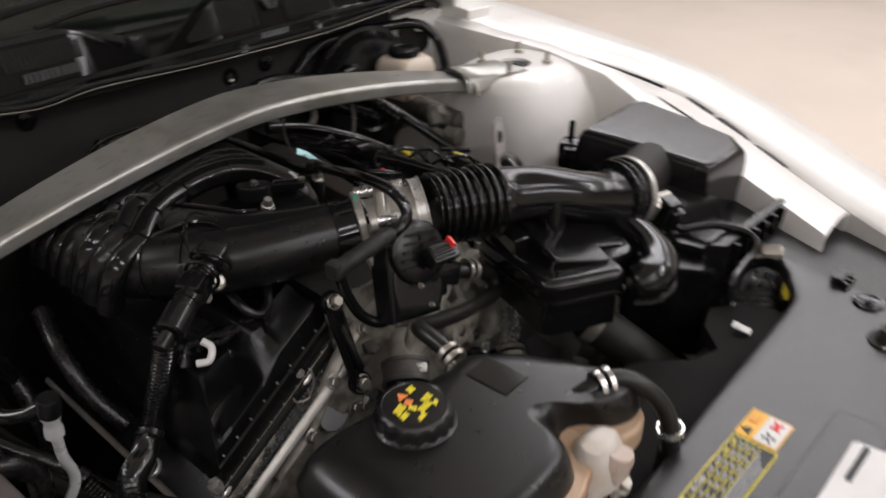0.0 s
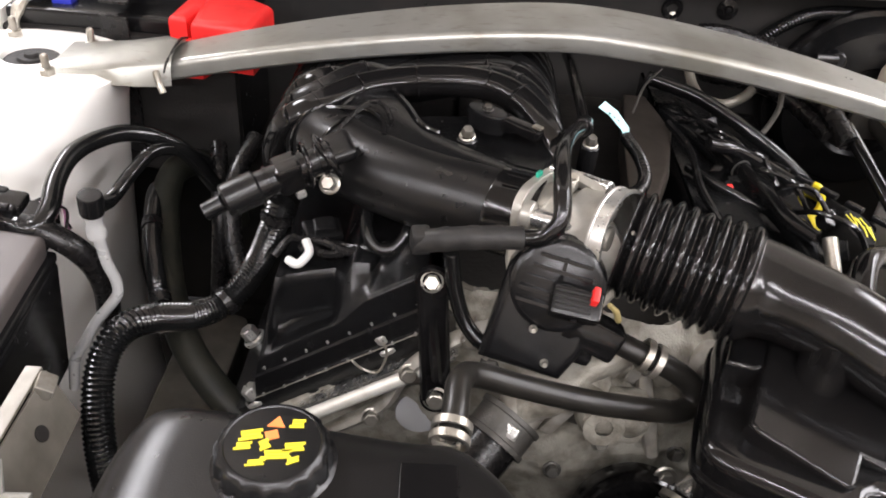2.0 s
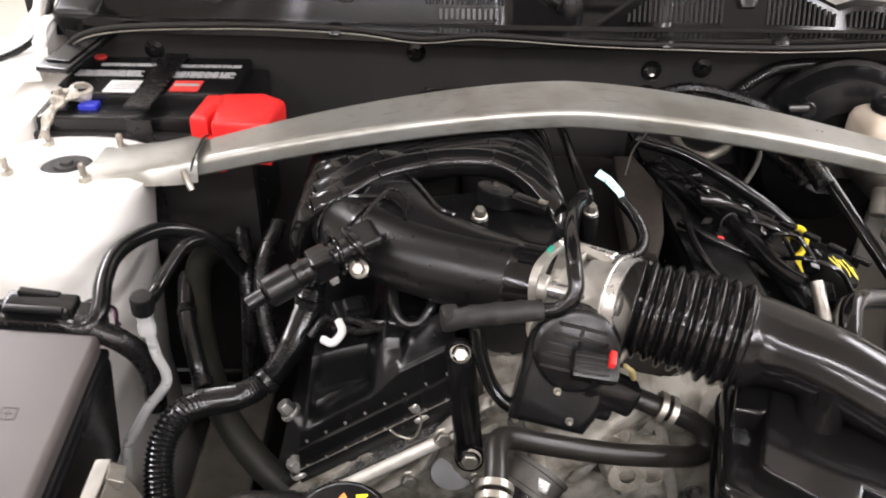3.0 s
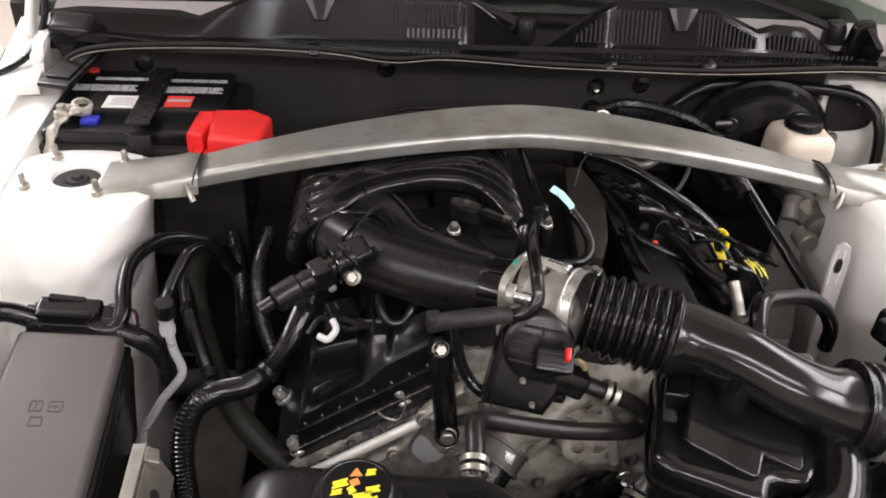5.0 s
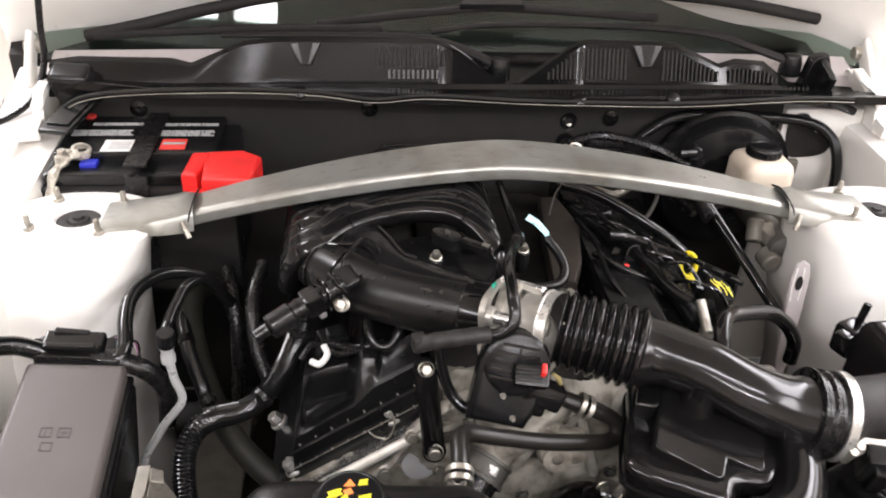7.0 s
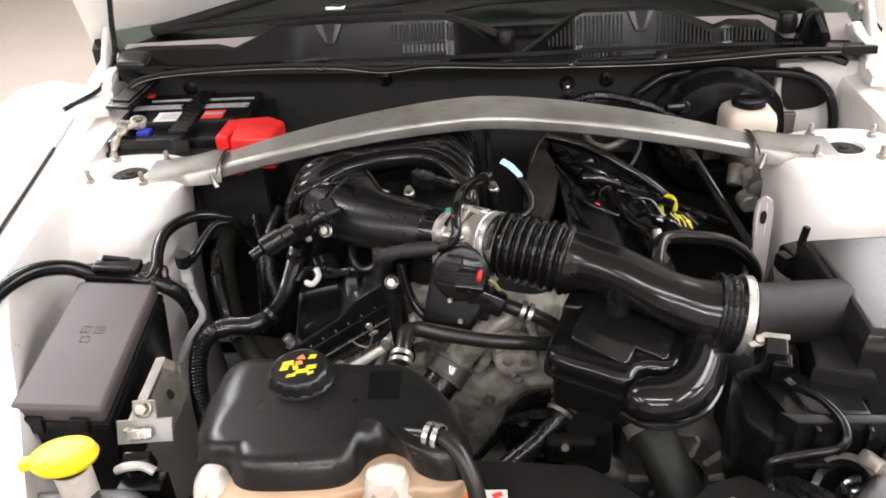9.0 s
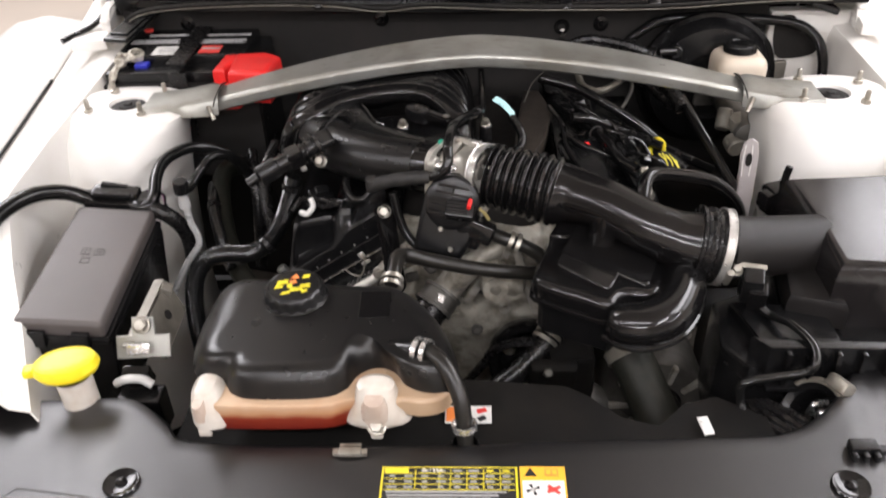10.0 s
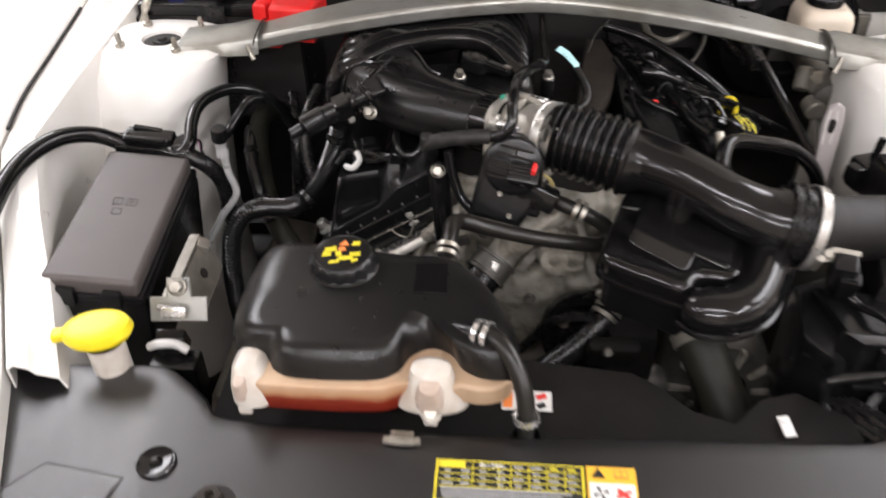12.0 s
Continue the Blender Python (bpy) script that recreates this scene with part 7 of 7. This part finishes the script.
solo("coil_plug", join(box(at(-0.215, -0.165, 0.848, 10, 0, 20), 0.034, 0.026, 0.024, 0.004), box(at(-0.212, -0.168, 0.862, 10, 0, 20), 0.018, 0.016, 0.008, 0.002)), PLASTIC, "black ignition coil plug", "plug")
solo("drop_hose", hose([(-0.305, -0.02, 0.86), (-0.315, -0.07, 0.84), (-0.31, -0.11, 0.80), (-0.295, -0.14, 0.77)], 0.009, 10), RUBBER, "black hose hanging beside the engine", "hose")
rail = thing("inner_chassis_rail", (-0.37, -0.10, 0.55), "dull grey chassis rail low beside the engine", "chassis rail")
part("rail", box(at(-0.385, -0.17, 0.54, 0, 12, 0), 0.07, 0.40, 0.10, 0.01), GALV, rail)
bw = thing("bulkhead_wiring", (0.40, 0.26, 0.90), "black cables clipped along the felt bulkhead", "wiring")
part("cable", hose([(0.15, 0.255, 0.90), (0.20, 0.24, 0.918), (0.28, 0.235, 0.90), (0.33, 0.20, 0.885)], 0.008, 8), RUBBER, bw)
part("cable", loom([(0.255, 0.260, 0.895), (0.275, 0.257, 0.918), (0.313, 0.255, 0.942), (0.37, 0.254, 0.948), (0.43, 0.254, 0.946), (0.53, 0.250, 0.937), (0.574, 0.245, 0.915), (0.592, 0.235, 0.880), (0.594, 0.220, 0.825), (0.585, 0.20, 0.78)], 0.0090, 0.0038, 0.10), LOOM, bw, "black ribbed cable")
part("clip", box(at(0.225, 0.245, 0.905), 0.10, 0.02, 0.014, 0.004), RUBBER, bw, "black cable channel")
for pts in ([(0.17, 0.25, 0.88), (0.24, 0.20, 0.895), (0.30, 0.13, 0.885), (0.325, 0.08, 0.86)], [(0.20, 0.25, 0.86), (0.27, 0.19, 0.87), (0.32, 0.12, 0.85)]):
    solo("bulkhead_hose", hose(pts, 0.012, 10), RUBBER, "black heater hose at the bulkhead", "hose", "bulkhead hoses")
solo("ring_terminal", lathe([(0.0105, 0), (0.0135, 0), (0.0135, 0.006), (0.0105, 0.006), (0.0105, 0)], at(0.148, 0.215, 0.903, 60), 20), ZINC, "zinc hose ring behind the brace", "clip")

plugs = thing("headlamp_plug", (0.385, -0.54, 0.78), "black round lamp plug with bright wires and a yellow tag", "plug")
CUP = aim((0.362, -0.520, 0.780), (0.22, -0.56, 0.893)) @ Matrix.Scale(1.2, 4)
part("cup", lathe([(0.0, -0.02), (0.026, -0.018), (0.028, 0.022), (0.031, 0.026), (0.028, 0.028), (0.023, 0.024), (0.021, 0.004), (0, 0.0)], CUP, 24), PLASTIC, plugs)
for k in range(3):
    part("wire", hose([tuple(CUP @ Vector((-0.012 + 0.010 * k, -0.006, 0.002))), tuple(CUP @ Vector((-0.012 + 0.010 * k, 0.004, 0.014))), tuple(CUP @ Vector((-0.010 + 0.011 * k, 0.014, 0.006)))], 0.0032, 8), SILVER, plugs, "bright sleeved wire")
# Pale arc along part of the rim, with a small pale block.
part("rim", sweep([CUP @ Vector((0.0305 * math.cos(a), 0.0305 * math.sin(a), 0.026)) for a in [0.9 + 0.16 * k for k in range(15)]], 0.0040, 8), GALV, plugs, "pale arc on the rim")
part("rim_block", box(CUP @ at(0.0, 0.036, 0.026, 0, 0, 10), 0.022, 0.012, 0.014, 0.003), ZINC, plugs, "small pale block on the rim")
part("tag", box(CUP @ at(0.022, 0.0, 0.029, 0, 0, 0), 0.008, 0.020, 0.001), YELLOW, plugs, "yellow tag")

# ---- radiator cover ----
shield = thing("radiator_cover", (0, -0.66, 0.82), "grained dark grey plastic radiator cover with stickers", "radiator cover")
EDGE = [(-0.62, -0.50), (-0.53, -0.520), (-0.43, -0.527), (-0.366, -0.530), (-0.335, -0.546), (-0.308, -0.568), (-0.280, -0.590), (-0.15, -0.595), (0.0, -0.593), (0.05, -0.590), (0.247, -0.583), (0.295, -0.577), (0.325, -0.560), (0.352, -0.535), (0.376, -0.505), (0.392, -0.490), (0.44, -0.482), (0.58, -0.47)]
EDGE = [(p.x, p.y) for p in smooth_line([(x, y, 0) for x, y in EDGE], step=3)]
rows = []
for x, y in EDGE:
    side = max(0, abs(x) - 0.36) / 0.24
    rows.append([(x, y + 0.002, 0.815 - 0.02 * side), (x, y, 0.826 - 0.02 * side), (x * 0.999, y - 0.006, 0.830 - 0.02 * side), (x * 0.995, y - 0.02, 0.831 - 0.02 * side)] + [(x * (0.995 - 0.10 * f), (y - 0.02) + (-0.82 - 0.0 * abs(x) - (y - 0.02)) * f, 0.831 - 0.02 * side - (0.0 if f < 0.6 else 0.10 * (f - 0.6) ** 1.3)) for f in (0.15, 0.3, 0.45, 0.6, 0.72, 0.84, 1.0)])
part("sheet", sheet(rows, 0.003), COVER, shield)
part("raised_panel", prism([(-0.125, -0.80), (0.14, -0.80), (0.128, -0.688), (0.118, -0.682), (-0.102, -0.686), (-0.112, -0.694)], 0.80, 0.8355, 0.005), COVER, shield, "raised middle panel")
part("plate", prism([(-0.085, -0.79), (0.10, -0.79), (0.092, -0.713), (0.088, -0.709), (-0.066, -0.712), (-0.070, -0.716)], 0.80, 0.8375, 0.002), INK_WHITE, shield, "white plate")
part("plate_print", box(at(0.063, -0.722, 0.838), 0.05, 0.006, 0.0006), INK_BLACK, shield, "dark printed bar")
for s in (-1, 1):
    part("corner_panel", prism([(s * 0.110, -0.665), (s * 0.085, -0.640), (0.0, -0.657), (s * 0.007, -0.685), (0.0, -0.745), (s * 0.095, -0.735), (s * 0.155, -0.70)][::-s], -0.02, 0.0, 0.009, 3, at(s * 0.345, 0, 0.8322, 0, s * 4.7, 0)), COVER, shield, "raised corner panel")
    part("push_pin", join(lathe([(0.0170, 0.0006), (0.0158, 0.0022), (0.0145, 0.0020), (0.0110, 0.0006), (0, 0.0004)], at(s * 0.328, -0.645, 0.832), 24)), GLOSS, shield, "black round push pin")
    part("pin_dome", lathe([(0.0056, 0.0005), (0.0052, 0.002), (0.003, 0.0034), (0, 0.0038)], at(s * 0.328, -0.645, 0.832), 18), GLOSS, shield, "glossy pin dome")
    part("recess", lathe([(0.0200, 0.0004), (0.0195, 0.0012), (0.0, 0.0012)], at(s * 0.268, -0.684, 0.832), 28), DARK, shield, "dark bolt recess")
    for a0 in (176, 284):
        arc = [radians(a0 + 5 * k) for k in range(17)]
        part("body_metal", prism([(0.0186 * math.cos(a), 0.0186 * math.sin(a)) for a in arc] + [((0.0186 - 0.0062 * math.sin(math.pi * (k + 1) / 16)) * math.cos(a), (0.0186 - 0.0062 * math.sin(math.pi * (k + 1) / 16)) * math.sin(a)) for k, a in list(enumerate(arc[1:-1]))[::-1]], 0.0014, 0.0020, 0, 1, at(s * 0.268, -0.684, 0.832)), INK_WHITE, shield, "white body metal in the recess")
    part("bolt", lathe([(0.0125, -0.002), (0.0105, 0.012), (0.0098, 0.014), (0.0045, 0.014), (0.0040, 0.010), (0, 0.010)], at(s * 0.268, -0.682, 0.832, 4, 0, 10), 6), BROWN, shield, "dark hexagon bolt", 20)
part("edge_clip", join(box(at(-0.121, -0.611, 0.836), 0.022, 0.010, 0.006, 0.002), box(at(-0.134, -0.611, 0.835), 0.006, 0.006, 0.004), box(at(-0.108, -0.611, 0.835), 0.006, 0.006, 0.004), box(at(-0.121, -0.604, 0.836), 0.020, 0.003, 0.004)), ZINC, shield, "dark metal edge clip")
part("cable_clip", join(box(at(0.353, -0.604, 0.836, 0, 0, 0), 0.026, 0.014, 0.010, 0.002), *[box(at(0.342 + 0.010 * k, -0.612, 0.834), 0.005, 0.012, 0.008, 0.001) for k in range(3)], box(at(0.371, -0.606, 0.834), 0.008, 0.008, 0.005)), PLASTIC, shield, "small black cable clip")
# stickers
lab = part("emission_label", box(at(-0.0272, -0.6460, 0.8318), 0.124, 0.041, 0.0008), INK_YELLOW, shield, "yellow and black printed label")
part("black_field", box(at(-0.0272, -0.6460, 0.8324), 0.120, 0.038, 0.0005), INK_BLACK, lab, "black field")
part("yellow_field", box(at(-0.0755, -0.6305, 0.8328), 0.022, 0.006, 0.0005), INK_YELLOW, lab)
Z = 0.8328
for r in range(4):
    for c in range(8):
        if r == 0 and c < 2:
            continue
        part("print", box(at(-0.0790 + 0.0148 * c, -0.6305 - 0.0062 * r, Z), 0.0136 * (0.35 + 0.35 * random.random()), 0.0019, 0.0004), INK_YELLOW if c > 5 and r == 0 else INK_GREY, lab)
for r in range(4):
    part("rule", box(at(-0.0272, -0.6335 - 0.0062 * r, Z), 0.118, 0.0006, 0.0004), INK_YELLOW, lab)
for x in (-0.058, -0.036, -0.026, -0.011, 0.004, 0.019):
    part("rule", box(at(x, -0.6400, Z), 0.0006, 0.022, 0.0004), INK_YELLOW, lab)
for r in range(3):
    part("print", box(at(-0.030 - 0.003 * r, -0.6545 - 0.0038 * r, Z), 0.108 - 0.008 * r, 0.0018, 0.0004), INK_GREY, lab)
text = bpy.data.curves.new("label_text", "FONT")
text.body, text.size, text.extrude = "R-134A", 0.0062, 0.0002
txt = new("label_text", text)
txt.location = (-0.052, -0.6325, 0.8334)
text.materials.append(INK_WHITE)
txt.parent = lab
warn = part("caution_label", box(at(0.0575, -0.6440, 0.8318), 0.041, 0.0385, 0.0008), INK_AMBER, shield, "amber and white caution label")
part("white_field", box(at(0.0575, -0.6515, 0.8325), 0.0375, 0.0205, 0.0005), INK_WHITE, warn)
mark("triangle", [(-0.0055, -0.004), (0.0055, -0.004), (0, 0.0055)], INK_BLACK, warn, 0.8326, 0.0465, -0.6320)
mark("book_symbol", bar(0.012, 0.008), INK_ORANGE, warn, 0.8326, 0.0655, -0.6318)
for dx in (-0.0028, 0.0028):
    mark("book_page", bar(0.0042, 0.0055), INK_AMBER, warn, 0.8329, 0.0655 + dx, -0.6318)
for k in range(4):
    mark("fan_symbol", [(0.0005, 0), (0.006, -0.0012), (0.0062, 0.0022)], INK_BLACK, warn, 0.8331, 0.0480, -0.6515, k * math.pi / 2 + 0.3)
for a in (0.5, 2.4):
    mark("red_symbol", bar(0.013, 0.003), INK_RED, warn, 0.8331, 0.0665, -0.6515, a)
mark("red_symbol", bar(0.008, 0.005), INK_RED, warn, 0.8333, 0.0655, -0.652, 0.2)
